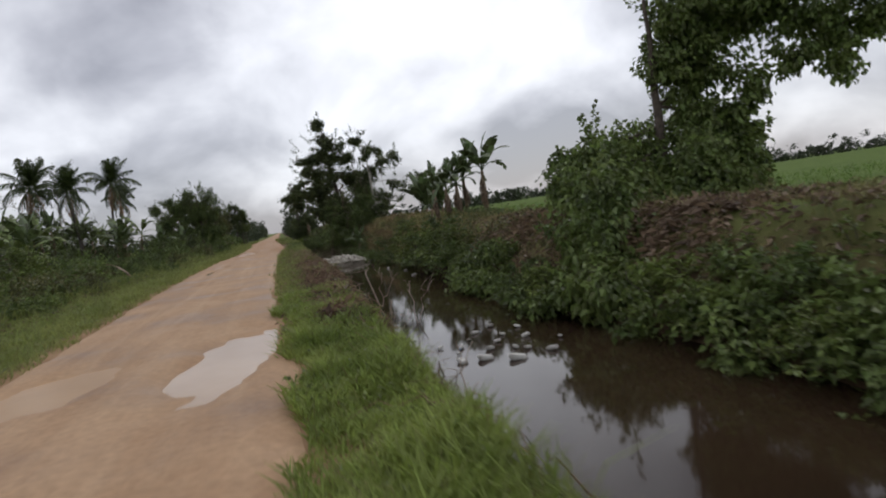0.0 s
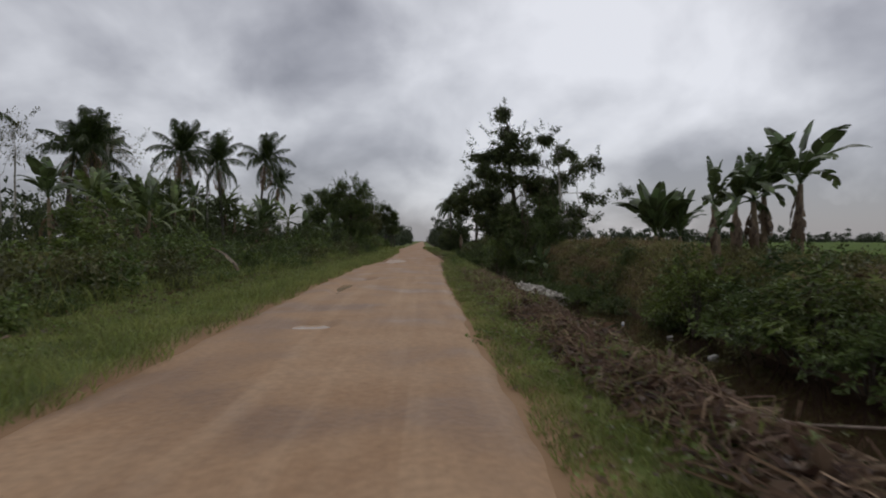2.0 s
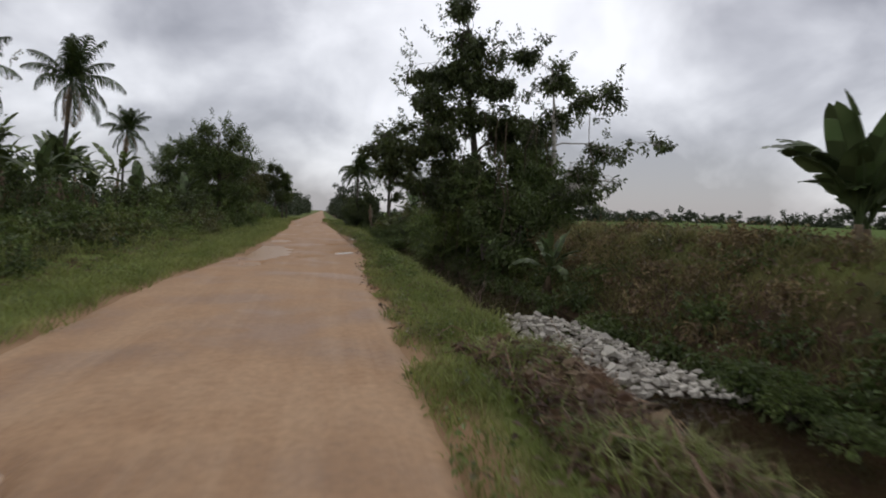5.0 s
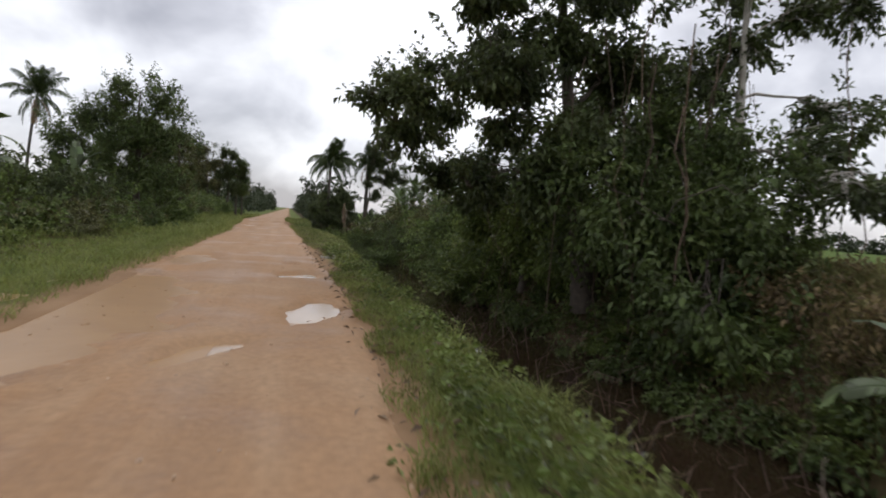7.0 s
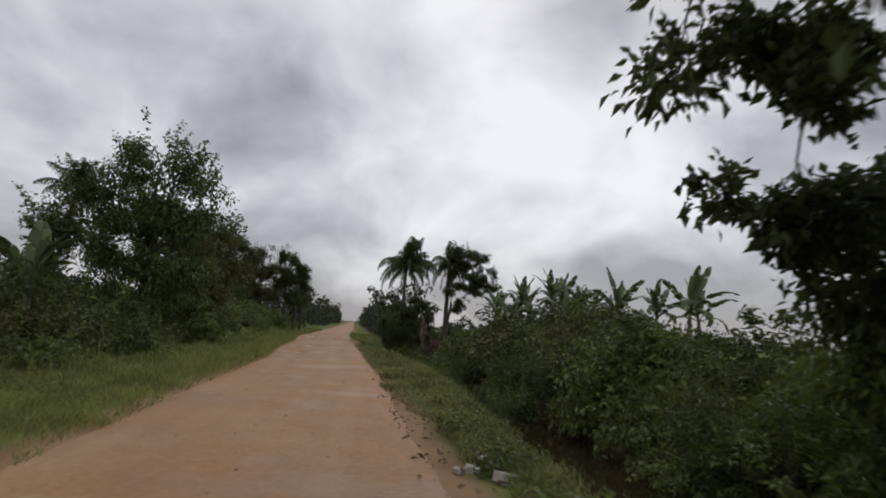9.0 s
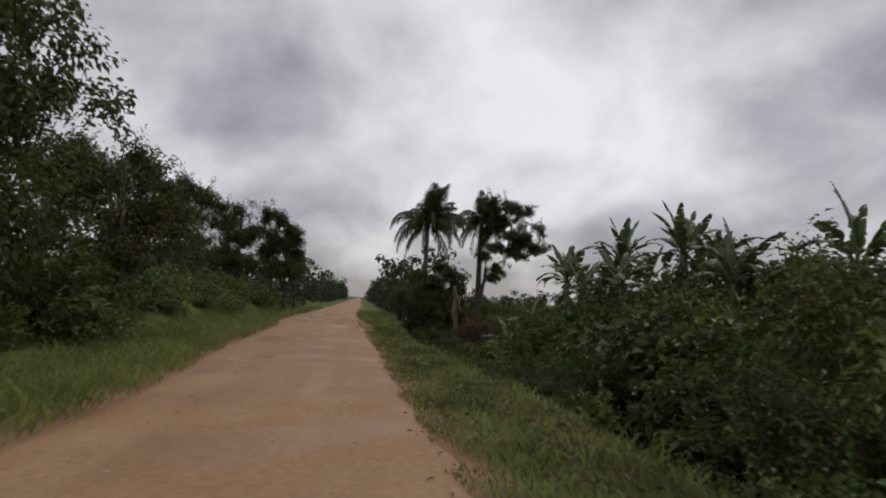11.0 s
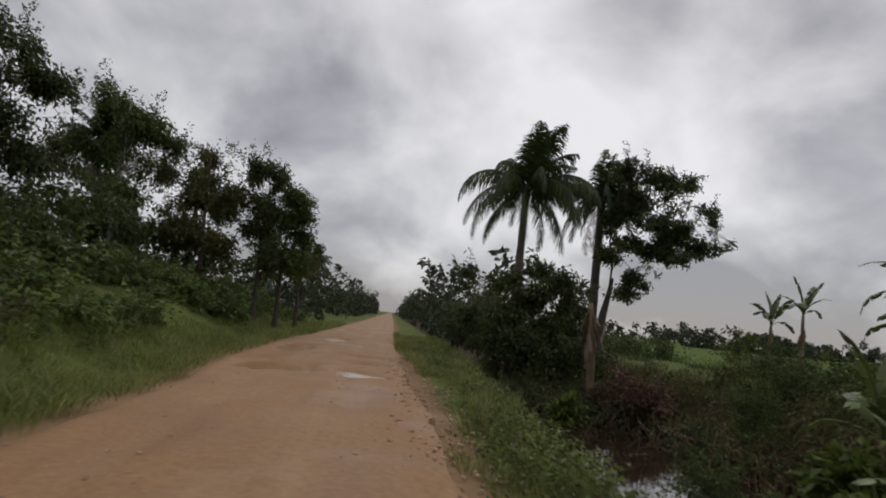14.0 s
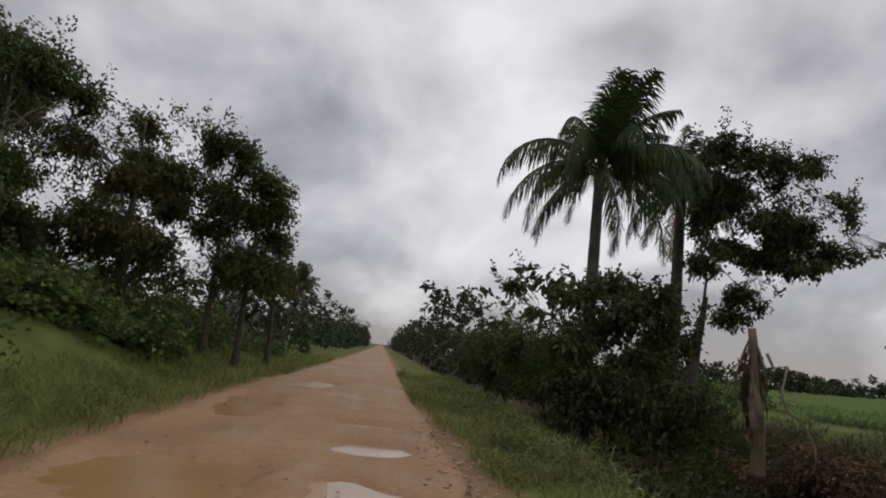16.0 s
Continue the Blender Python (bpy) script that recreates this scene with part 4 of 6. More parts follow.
make_tree(7.7, 57.6, "tall dark leafy tree leaning over the ditch", [(6.2, 57.5, 10.6, 0.8, 0.9, 0.9), (6.0, 57.4, 9.3, 1.3, 1.3, 0.9), (4.7, 57.0, 8.1, 1.2, 1.2, 0.9), (6.5, 57.5, 7.7, 1.4, 1.4, 1.0), (8.1, 58.0, 7.7, 1.3, 1.3, 1.1), (4.1, 57.0, 6.4, 1.1, 1.2, 0.9), (4.6, 57.0, 5.0, 1.2, 1.3, 0.9), (6.4, 57.5, 5.8, 1.1, 1.1, 0.8), (8.3, 58.0, 5.4, 1.3, 1.3, 1.1), (3.3, 58.4, 4.3, 0.9, 0.9, 0.6), (2.4, 59.5, 4.5, 0.7, 0.7, 0.4), (2.9, 59.2, 3.7, 0.8, 0.8, 0.45), (4.6, 58.4, 2.4, 0.9, 0.9, 0.6), (5.2, 57.6, 3.9, 0.8, 0.8, 0.5), (5.6, 56.5, 2.6, 0.8, 1.0, 0.7), (6.4, 56.2, 3.4, 1.3, 1.4, 1.0), (3.2, 62.0, 5.5, 0.7, 0.6, 0.5), (4.6, 61.8, 5.7, 1.0, 1.0, 0.7), (3.35, 62.7, 4.3, 0.4, 0.5, 0.25), (4.0, 62.8, 4.8, 0.6, 0.6, 0.4), (5.0, 63.0, 5.0, 0.8, 0.8, 0.5), (4.4, 62.3, 4.0, 0.4, 0.4, 0.35), (5.1, 63.0, 2.8, 0.75, 0.8, 0.6), (6.2, 63.0, 3.5, 1.0, 1.0, 0.7), (4.6, 63.8, 3.3, 0.35, 0.35, 0.25), (6.4, 63.4, 2.4, 0.9, 0.9, 0.6), (4.6, 59.2, 4.7, 0.6, 0.5, 0.35), (5.7, 59.3, 4.8, 0.7, 0.6, 0.4), (7.2, 57.6, 8.7, 1.0, 1.0, 0.8), (9.5, 57.8, 9.4, 0.9, 0.9, 0.7), (10.8, 57.8, 7.6, 0.9, 0.9, 0.7), (12.1, 57.8, 6.0, 0.8, 0.8, 0.6), (6.3, 57.8, 8.1, 0.7, 0.7, 0.5), (6.2, 60.2, 6.2, 1.2, 1.3, 0.8), (7.4, 62.0, 3.0, 1.0, 1.0, 0.8)],
          102, height=9.8, r0=0.26, count=46000, leaf=(0.19, 0.55), mat=M_LEAF_DARK, droop=0.55, clump=0.21, lean=(-1.8, 0.1), per=18, airy=0.15, shoots=3, twigs=16)
make_tree(10.0, 55.4, "half bare pale-barked tree with sparse leaves", [(9.5, 55.0, 7.6, 0.6, 0.7, 0.7), (10.9, 55.0, 6.6, 0.8, 0.8, 0.5), (12.3, 55.0, 6.9, 0.9, 0.7, 0.6), (10.0, 55.5, 5.9, 0.7, 0.8, 0.6), (12.1, 55.0, 4.4, 1.0, 0.9, 0.5), (13.4, 54.5, 4.9, 0.9, 0.8, 0.4), (14.2, 54.0, 4.7, 0.6, 0.5, 0.3), (9.8, 52.2, 2.4, 0.9, 0.8, 0.5), (10.4, 54.0, 3.2, 0.9, 0.8, 0.7), (9.2, 56.0, 5.0, 0.8, 0.8, 0.8), (11.6, 54.6, 3.1, 0.8, 0.8, 0.4)],
          103, height=6.8, r0=0.2, count=6800, leaf=(0.2, 0.52), mat=M_LEAF_DARK, bark=M_BARK_PALE, clump=0.2, twigs=46, fork=0.6, lean=(-0.3, 0.0), airy=-0.05, shoots=1, per=13)
make_tree(8.4, 54.8, "dark understorey tree with drooping branches", [(7.0, 53.6, 1.8, 1.4, 1.6, 1.3), (8.8, 54.0, 2.2, 1.4, 1.5, 1.4), (6.6, 55.6, 2.2, 1.5, 1.7, 1.4), (8.8, 55.8, 3.5, 1.5, 1.6, 1.2), (7.2, 52.4, 0.5, 1.0, 1.4, 0.9), (8.6, 53.0, 1.4, 1.1, 1.1, 1.3), (9.1, 54.6, 3.3, 1.0, 1.1, 0.9)],
          104, height=4.0, r0=0.14, count=19000, leaf=(0.17, 0.55), mat=M_LEAF_MID, clump=0.24, airy=-0.05, twigs=12)
make_tree(9.6, 58.4, "dark leafy tree behind the leaning one", [(8.7, 57.6, 4.4, 1.2, 1.2, 0.9), (9.6, 58.4, 5.4, 1.2, 1.3, 0.9), (8.9, 60.0, 5.4, 1.4, 1.5, 1.0), (10.2, 59.6, 4.2, 1.3, 1.4, 1.0), (9.6, 57.0, 3.0, 1.1, 1.2, 1.0), (11.0, 56.6, 2.4, 1.1, 1.1, 1.2), (10.2, 55.4, 1.6, 1.0, 1.0, 1.0)],
          113, height=5.2, r0=0.15, count=9500, leaf=(0.19, 0.55), mat=M_LEAF_DARK, clump=0.22, airy=0.12, twigs=14)
make_tree(7.8, 62.0, "fresh green understorey tree at the water's edge", [(7.0, 60.4, 1.2, 0.9, 1.4, 1.0), (8.4, 62.4, 1.8, 1.5, 1.7, 1.1), (7.0, 63.6, 1.4, 1.0, 1.2, 0.7), (7.8, 59.4, 0.8, 1.2, 1.3, 1.0)],
          105, height=2.8, r0=0.13, count=10000, leaf=(0.17, 0.55), mat=M_LEAF_BRIGHT, clump=0.26, airy=0.0, twigs=12)
make_tree(8.7, 115.4, "round-crowned tree with forked limbs beside the palms", [(9.8, 115.0, 8.9, 0.8, 0.9, 0.7), (11.2, 115.0, 8.9, 0.9, 0.9, 0.7), (12.1, 114.5, 7.9, 0.8, 0.9, 0.7), (12.9, 114.0, 6.9, 0.7, 0.8, 0.6), (13.4, 113.5, 5.8, 0.6, 0.7, 0.5), (12.3, 115.0, 6.6, 1.0, 1.0, 0.8), (10.9, 116.0, 7.8, 1.1, 1.1, 0.9), (9.9, 115.5, 6.7, 0.9, 1.0, 0.8), (11.3, 115.0, 5.4, 0.8, 0.9, 0.5), (10.6, 114.5, 4.0, 0.7, 0.7, 0.45), (11.9, 114.0, 5.1, 0.6, 0.7, 0.4), (9.2, 115.0, 5.0, 0.6, 0.7, 0.5), (13.0, 114.5, 5.7, 0.7, 0.8, 0.5), (11.2, 114.6, 6.9, 1.0, 1.0, 0.8), (12.6, 114.2, 8.6, 0.4, 0.4, 0.35), (10.3, 115.0, 5.8, 0.8, 0.8, 0.5), (10.0, 114.8, 3.3, 0.6, 0.6, 0.35), (12.0, 114.6, 5.9, 0.8, 0.8, 0.5)],
          106, height=4.0, r0=0.36, count=31000, leaf=(0.14, 0.6), mat=M_LEAF_DARK, clump=0.17, lean=(0.9, 0.1), twigs=20, shoots=2, fork=0.35, airy=0.0, per=12)
make_palm(4.5, 112.2, 6.65, 107, "tall arching palm standing in roadside scrub", lean=(0.08, 0.0), size=1.02, r0=0.2, count=32, dry=0, group="palms", meshes=FRONDS_LUSH, wind=-5)
make_palm(9.3, 117.0, 7.7, 109, "thick-trunked palm half hidden by a round tree", lean=(0.1, 0.0), size=0.85, r0=0.25, count=26, dry=3, group="palms", meshes=FRONDS_LUSH, wind=-10)
make_tree(4.4, 114.4, "scrubby tree behind the palm's foot", [(3.3, 113.6, 3.3, 0.8, 0.8, 0.25), (2.6, 113.4, 3.4, 0.4, 0.5, 0.2), (4.0, 114.4, 2.5, 0.9, 0.9, 0.5), (5.4, 114.2, 2.4, 1.0, 1.0, 0.7), (3.4, 114.8, 1.6, 0.8, 0.9, 0.5), (6.2, 114.4, 3.7, 0.9, 0.8, 0.8), (7.2, 114.2, 2.8, 0.9, 0.8, 0.9), (5.2, 113.6, 1.2, 1.0, 0.8, 0.7), (6.6, 113.6, 1.4, 1.0, 0.8, 0.8)],
          108, height=3.4, r0=0.09, count=8200, leaf=(0.17, 0.55), mat=M_LEAF_DARK, clump=0.18, twigs=16, airy=0.12, per=11)

make_tree(5.4, 111.6, "thin scrubby tree between the palm trunks", [(4.0, 111.2, 3.0, 0.7, 0.7, 0.3), (5.2, 111.6, 2.6, 0.8, 0.7, 0.5), (6.2, 112.0, 3.2, 0.7, 0.7, 0.5), (3.8, 111.6, 1.9, 0.7, 0.7, 0.4), (5.9, 111.6, 1.6, 0.8, 0.7, 0.5), (7.0, 112.2, 2.3, 0.7, 0.7, 0.5)],
          112, height=2.8, r0=0.06, count=4600, leaf=(0.2, 0.55), mat=M_LEAF_DARK, clump=0.22, twigs=12)

# ---- left of the road ----
make_tree(-8.8, 84.2, "broad dense tree with spiky top twigs", [(-9.0, 84.0, 8.3, 1.1, 1.2, 0.8), (-9.9, 84.4, 6.9, 1.2, 1.4, 1.0), (-7.4, 84.0, 7.4, 1.2, 1.4, 0.9), (-6.3, 83.6, 6.5, 0.8, 1.0, 0.6), (-8.6, 84.0, 5.4, 1.9, 2.0, 1.4), (-6.4, 83.6, 4.8, 1.2, 1.5, 1.1), (-10.0, 84.0, 4.3, 1.2, 1.4, 1.2), (-11.6, 85.0, 6.3, 1.2, 1.4, 1.1), (-13.0, 85.4, 5.0, 1.4, 1.5, 1.2), (-12.4, 86.0, 3.2, 1.8, 1.8, 1.3), (-7.6, 83.6, 3.0, 1.8, 2.0, 1.3)],
          110, height=7.6, r0=0.22, count=24000, leaf=(0.2, 0.5), mat=M_LEAF_MID, clump=0.3, shoots=5, airy=-0.02, per=14)
make_tree(-7.4, 90.6, "dense tree beside the road verge", [(-6.9, 90.4, 4.9, 0.8, 1.0, 0.6), (-7.9, 91.0, 5.4, 1.1, 1.3, 0.8), (-9.0, 91.4, 4.6, 1.3, 1.5, 1.1), (-7.5, 90.6, 3.7, 1.2, 1.5, 1.0), (-6.5, 92.0, 3.9, 0.7, 1.0, 0.7), (-7.9, 90.4, 2.4, 1.2, 1.6, 0.9), (-10.0, 92.0, 5.7, 1.1, 1.2, 0.9)],
          111, height=5.4, r0=0.16, count=13000, leaf=(0.18, 0.5), mat=M_LEAF_OLIVE, clump=0.3, shoots=3, airy=0.04, per=12)
# tall thin trees on the slope: foot, bark and crown of each
AIRY = [
    (-11.4, 112.6, M_BARK_PALE, [(-12.0, 112.8, 8.7, 0.8, 0.9, 0.6), (-10.9, 112.8, 7.7, 0.9, 0.9, 0.6), (-9.9, 113.0, 6.9, 0.8, 0.8, 0.5), (-11.0, 113.0, 6.2, 0.9, 0.9, 0.5), (-11.0, 112.2, 4.6, 0.9, 0.9, 0.6), (-12.5, 113.0, 6.9, 1.0, 1.0, 0.7)]),
    (-8.6, 114.8, M_BARK, [(-8.8, 115.6, 7.2, 0.6, 0.7, 0.6), (-9.7, 114.2, 6.2, 0.8, 0.8, 0.6), (-8.9, 115.0, 5.0, 0.9, 0.9, 0.7), (-9.4, 114.2, 4.1, 0.8, 0.8, 0.5), (-7.9, 115.8, 5.6, 0.8, 0.9, 0.7)]),
    (-6.6, 116.8, M_BARK, [(-7.5, 116.2, 7.2, 0.7, 0.8, 0.6), (-6.4, 116.2, 6.9, 0.7, 0.8, 0.6), (-6.4, 116.4, 5.5, 0.8, 0.9, 0.7), (-7.3, 117.0, 6.0, 0.8, 0.9, 0.7), (-6.9, 116.6, 4.5, 0.8, 0.8, 0.4)]),
    (-5.7, 117.6, M_BARK, [(-5.3, 116.8, 6.2, 0.6, 0.7, 0.5), (-4.9, 117.2, 5.5, 0.4, 0.5, 0.4), (-5.1, 117.6, 4.4, 0.6, 0.6, 0.4), (-5.8, 117.2, 4.7, 0.6, 0.7, 0.5), (-5.6, 117.2, 5.4, 0.7, 0.7, 0.5)]),
    (-5.3, 121.0, M_BARK, [(-5.2, 121.0, 3.4, 0.6, 0.7, 0.5), (-5.9, 121.4, 4.2, 0.7, 0.8, 0.6)]),
    (-13.6, 107.4, M_BARK, [(-13.2, 107.6, 8.4, 1.0, 1.1, 0.7), (-12.2, 108.0, 7.2, 1.0, 1.1, 0.8), (-14.4, 107.0, 7.6, 1.1, 1.1, 0.8), (-13.0, 107.4, 6.0, 1.1, 1.1, 0.7), (-12.0, 108.0, 5.2, 0.9, 1.0, 0.7), (-14.2, 107.0, 5.0, 1.0, 1.1, 0.7)]),
    (-15.5, 104.0, M_BARK, [(-15.5, 104.0, 8.6, 1.2, 1.3, 0.8), (-14.1, 104.4, 7.5, 1.3, 1.4, 1.0), (-17.0, 103.7, 7.7, 1.3, 1.4, 1.0), (-15.0, 103.2, 6.2, 1.4, 1.4, 0.8), (-16.4, 104.6, 5.2, 1.2, 1.2, 0.8)]),
    (-14.0, 117.0, M_BARK, [(-14.0, 117.0, 8.0, 1.1, 1.2, 0.8), (-12.7, 117.4, 6.8, 1.2, 1.4, 1.0), (-15.4, 116.7, 7.0, 1.3, 1.4, 1.0), (-13.6, 116.2, 5.6, 1.3, 1.4, 0.8)]),
    (-10.4, 118.4, M_BARK, [(-10.4, 118.4, 7.0, 1.0, 1.1, 0.7), (-11.4, 118.0, 5.8, 1.0, 1.1, 0.8), (-9.5, 118.8, 5.6, 1.0, 1.1, 0.8), (-10.2, 118.0, 4.4, 1.0, 1.0, 0.6)]),
]
for i, (x, y, bark, lobes) in enumerate(AIRY):
    lobes = lobes + [(x + 0.5, y - 0.4, 3.3, 0.8, 0.9, 0.7), (x - 0.9, y + 0.3, 3.9, 0.9, 0.9, 0.6), (x - 0.3, y - 0.3, 2.4, 0.9, 0.9, 0.5)][:2 if x < -8 else 1 if x < -5.5 else 0]
    make_tree(x, y, "tall thin pale-barked tree with an airy crown" if bark is M_BARK_PALE else "tall thin-trunked tree with an airy crown", lobes, 120 + i, r0=0.12, count=(2500 if x < -10 else 1700) * len(lobes), leaf=(0.165, 0.5), mat=(M_LEAF_MID, M_LEAF_OLIVE, M_LEAF_DARK)[i % 3], bark=bark, clump=0.28, airy=0.06, group="trees beside the road", twigs=18, shoots=5, per=10)
PALMS = [(-16.6, 72.8, 9.2, 0.92), (-17.6, 65.3, 8.0, 0.84), (-21.4, 64.0, 8.7, 0.92), (-24.0, 57.0, 8.2, 0.88), (-27.0, 58.0, 8.0, 0.84), (-31.0, 54.0, 9.6, 0.9), (-23.9, 108.5, 10.2, 0.95), (-12.4, 113.5, 7.2, 0.5), (-29.0, 66.0, 8.8, 0.84), (-19.4, 60.0, 4.4, 0.55), (-26.0, 62.0, 5.0, 0.6), (-9.0, 132.0, 4.6, 0.55), (-8.0, 141.0, 4.8, 0.55)]
for i, (x, y, z, s) in enumerate(PALMS):
    make_palm(x, y, z, 140 + i, "coconut palm with ragged fronds and brown dead ones", lean=(0.6 * (-1) ** i, 0.3), size=s, count=28, dry=8 if i in (2, 3, 4) else 5, wind=-10)
for i, (x, y) in enumerate([(-27.0, 64.0), (-22.5, 68.0), (-33.0, 60.0), (-30.0, 57.0), (-25.0, 60.5), (-19.6, 67.0)]):
    make_tree(x, y, "bare grey tree behind the palms", [(x, y, 10.0, 1.6, 1.6, 1.2), (x + 1.5, y, 8.6, 1.5, 1.5, 1.2), (x - 1.6, y, 8.4, 1.5, 1.5, 1.2)], 150 + i, height=9.0, r0=0.14, count=300, leaf=(0.2, 0.5), mat=M_LEAF_OLIVE, bark=M_BARK_PALE, twigs=40, per=4, group="bare trees")

# bananas
TORN = "banana plant with torn leaves and dead hanging ones"
NEAR_BANANAS = [(12.5, 32.0, 2.7, 9, 10, 1.1, -20), (11.4, 32.2, 2.3, 8, 8, 0.95, -20), (10.9, 31.8, 2.0, 8, 9, 0.95, -20), (10.1, 31.7, 1.8, 7, 9, 0.85, -20), (9.6, 31.9, 1.9, 7, 7, 0.85, -20), (8.8, 30.1, 1.7, 5, 4, 0.6, -20), (11.3, 41.3, 0.8, 13, 5, 1.15, None), (11.9, 41.6, 0.8, 10, 5, 1.0, None), (12.5, 41.2, 0.9, 9, 7, 0.95, 0)]
FAR_BANANAS = [(10.4, 94.0, 2.5, 9, 4, 0.72, None), (9.8, 97.8, 2.2, 8, 3, 0.9, None), (11.8, 96.0, 2.6, 8, 3, 1.0, None), (9.0, 90.0, 1.7, 7, 3, 0.8, None), (12.4, 90.5, 2.3, 9, 5, 0.75, None), (13.4, 91.6, 2.8, 9, 5, 0.9, None), (18.6, 115.0, 3.0, 7, 2, 0.8, None), (17.5, 115.8, 2.4, 7, 2, 0.8, None), (12.5, 84.0, 2.4, 8, 3, 1.0, None), (14.5, 99.0, 2.4, 8, 3, 1.0, None), (11.0, 87.0, 2.0, 8, 3, 0.9, None), (14.6, 104.6, 2.2, 8, 3, 0.9, None), (15.6, 95.0, 2.8, 8, 3, 0.9, None), (11.7, 90.7, 3.2, 10, 8, 0.9, None), (10.3, 93.3, 2.9, 10, 8, 0.9, None), (13.0, 92.6, 3.3, 9, 6, 0.9, None), (10.6, 99.9, 2.5, 9, 5, 0.85, None), (14.2, 80.6, 2.6, 9, 5, 0.95, None), (13.3, 81.6, 2.2, 9, 5, 0.85, None), (15.6, 82.0, 2.3, 8, 5, 0.85, None)]
for i, (x, y, h, n, dr, sz, wind) in enumerate(NEAR_BANANAS + FAR_BANANAS):
    make_banana(x, y, h, 160 + i, TORN, leaves_n=n + (0 if i in (0, 5, 6, 7, 8) else 2), dry=dr + 3, wind=wind, size=sz, up=3 if i in (6, 7, 8) else 5, meshes=None if i in (0, 6, 7, 8) else BANANA_WORN, skirt=BANANA_SKIRT)
make_banana(7.15, 48.5, 0.95, 187, "small banana plant at the water's edge", leaves_n=12, dry=18, size=0.72, skirt=BANANA_SKIRT, meshes=BANANA_WORN)
rng = np.random.default_rng(7)
for i in range(34):
    x, y = rng.uniform(-23, -13.5), rng.uniform(44, 80)
    make_banana(x, y, rng.uniform(1.8, 3.8), 190 + i, "banana plant among shrubs beneath the palms", leaves_n=9, dry=4, stems=1, up=5, meshes=BANANA_PALE if i % 3 else None)
for i, (x, y) in enumerate([(-10.2, 78.0), (-11.5, 71.0)]):
    make_banana(x, y, 1.8, 230 + i, "banana plant among shrubs beneath the palms", leaves_n=8, dry=3)

# shrub masters and copies along the banks
SHRUBS = {
    "bank": [make_spray_bush("dense green bush hanging in layers over the ditch", (1.35, 1.4, 0.8 + 0.1 * i), 200 + i, m, sprays=74, pairs=11, leaf=lf) for i, (m, lf) in enumerate([(M_LEAF_BRIGHT, 0.16), (M_CREEPER, 0.15), (M_LEAF_MID, 0.13), (M_LEAF_BRIGHT, 0.14)])],
    "left": [make_shrub("mound of broad-leaved creeper beside the verge", (1.4, 1.5, h), 210 + i, 1500, (0.16, 0.75), m, droop=0.15, flat=0.35, lumps=7, shoots=1) for i, (m, h) in enumerate([(M_CREEPER, 0.6), (M_CREEPER, 0.75), (M_LEAF_BRIGHT, 0.6), (M_LEAF_OLIVE, 0.5), (M_LEAF_MID, 0.8), (M_LEAF_OLIVE, 0.7)])],
    "tall": [make_shrub("tall dark shrub in the scrub", (1.6, 1.6, 1.6), 220 + i, 1700, (0.18, 0.5), m, clump=0.3, lumps=7, shoots=4) for i, m in enumerate([M_LEAF_DARK, M_LEAF_MID, M_LEAF_MID])],
}
USED = set()


def plant(kind, x, y, scale, rng, z=None):
    k = int(rng.integers(len(SHRUBS[kind])))
    src = SHRUBS[kind][k]
    z = float(land(x, y)) if z is None else z
    m = pose(x, y, z, 0, 0, rng.uniform(0, 360))
    if (kind, k) not in USED:
        USED.add((kind, k))
        src.matrix_basis = m @ Matrix.Scale(scale, 4)
        return src
    ob = copy_thing(src, m)
    ob.scale = (scale, scale, scale * float(rng.uniform(0.85, 1.15)))
    return ob


rng = np.random.default_rng(11)
for x, y, sc in ((7.6, 9.2, 0.9), (7.3, 7.8, 0.75), (7.9, 6.8, 0.9), (7.3, 5.6, 0.7), (8.4, 8.2, 0.8), (8.6, 6.2, 0.9), (7.0, 4.2, 0.6), (7.9, 3.2, 0.8), (7.2, 1.4, 0.8), (7.4, -1.0, 0.9), (8.6, 4.8, 0.7),
                 (6.9, 12.6, 0.7), (6.5, 13.6, 0.55), (7.6, 11.2, 0.85), (7.3, 14.4, 0.55), (6.7, 11.4, 0.45),
                 (7.6, 17.2, 0.6), (7.5, 18.6, 0.95), (8.2, 19.6, 0.9), (7.3, 19.9, 0.7), (8.9, 18.4, 0.55),
                 (7.2, 22.0, 0.85), (7.4, 23.6, 1.2), (7.8, 25.0, 1.35), (8.5, 24.0, 1.15), (7.3, 26.2, 0.95), (8.6, 26.0, 0.9), (7.4, 21.0, 0.5),
                 (7.4, 28.4, 1.1), (7.9, 30.0, 1.15), (8.6, 29.0, 1.0), (7.3, 31.4, 0.4)):
    plant("bank", x, y, sc, rng, z=-1.2)
for i in range(74):
    y = rng.uniform(63, 108)
    u = rng.random()
    c = float(ditch_middle(y))
    low = 1 - 0.5 * float(ramp(y, 92, 99))
    if u < 0.25:
        x, s = c - rng.uniform(0.0, 1.4), rng.uniform(0.35, 0.8)
    elif u < 0.6:
        x, s = c + rng.uniform(0.4, 2.4), rng.uniform(0.5, 1.5)
    else:
        x, s = c + rng.uniform(2.4, 5.5), rng.uniform(0.6, 1.9)
    kind = ("bank", "bank", "left", "tall")[int(rng.integers(4))]
    if (y > 97 and x < c + 1.6) or (y < 71 and x < c + 1.2):
        continue
    plant(kind, x, y, s * low * (0.6 if kind == "tall" else 1.0) * (0.85 + 0.15 * float(ramp(y, 76, 84))), rng, z=max(float(land(x, y)), -1.2) - 0.05)
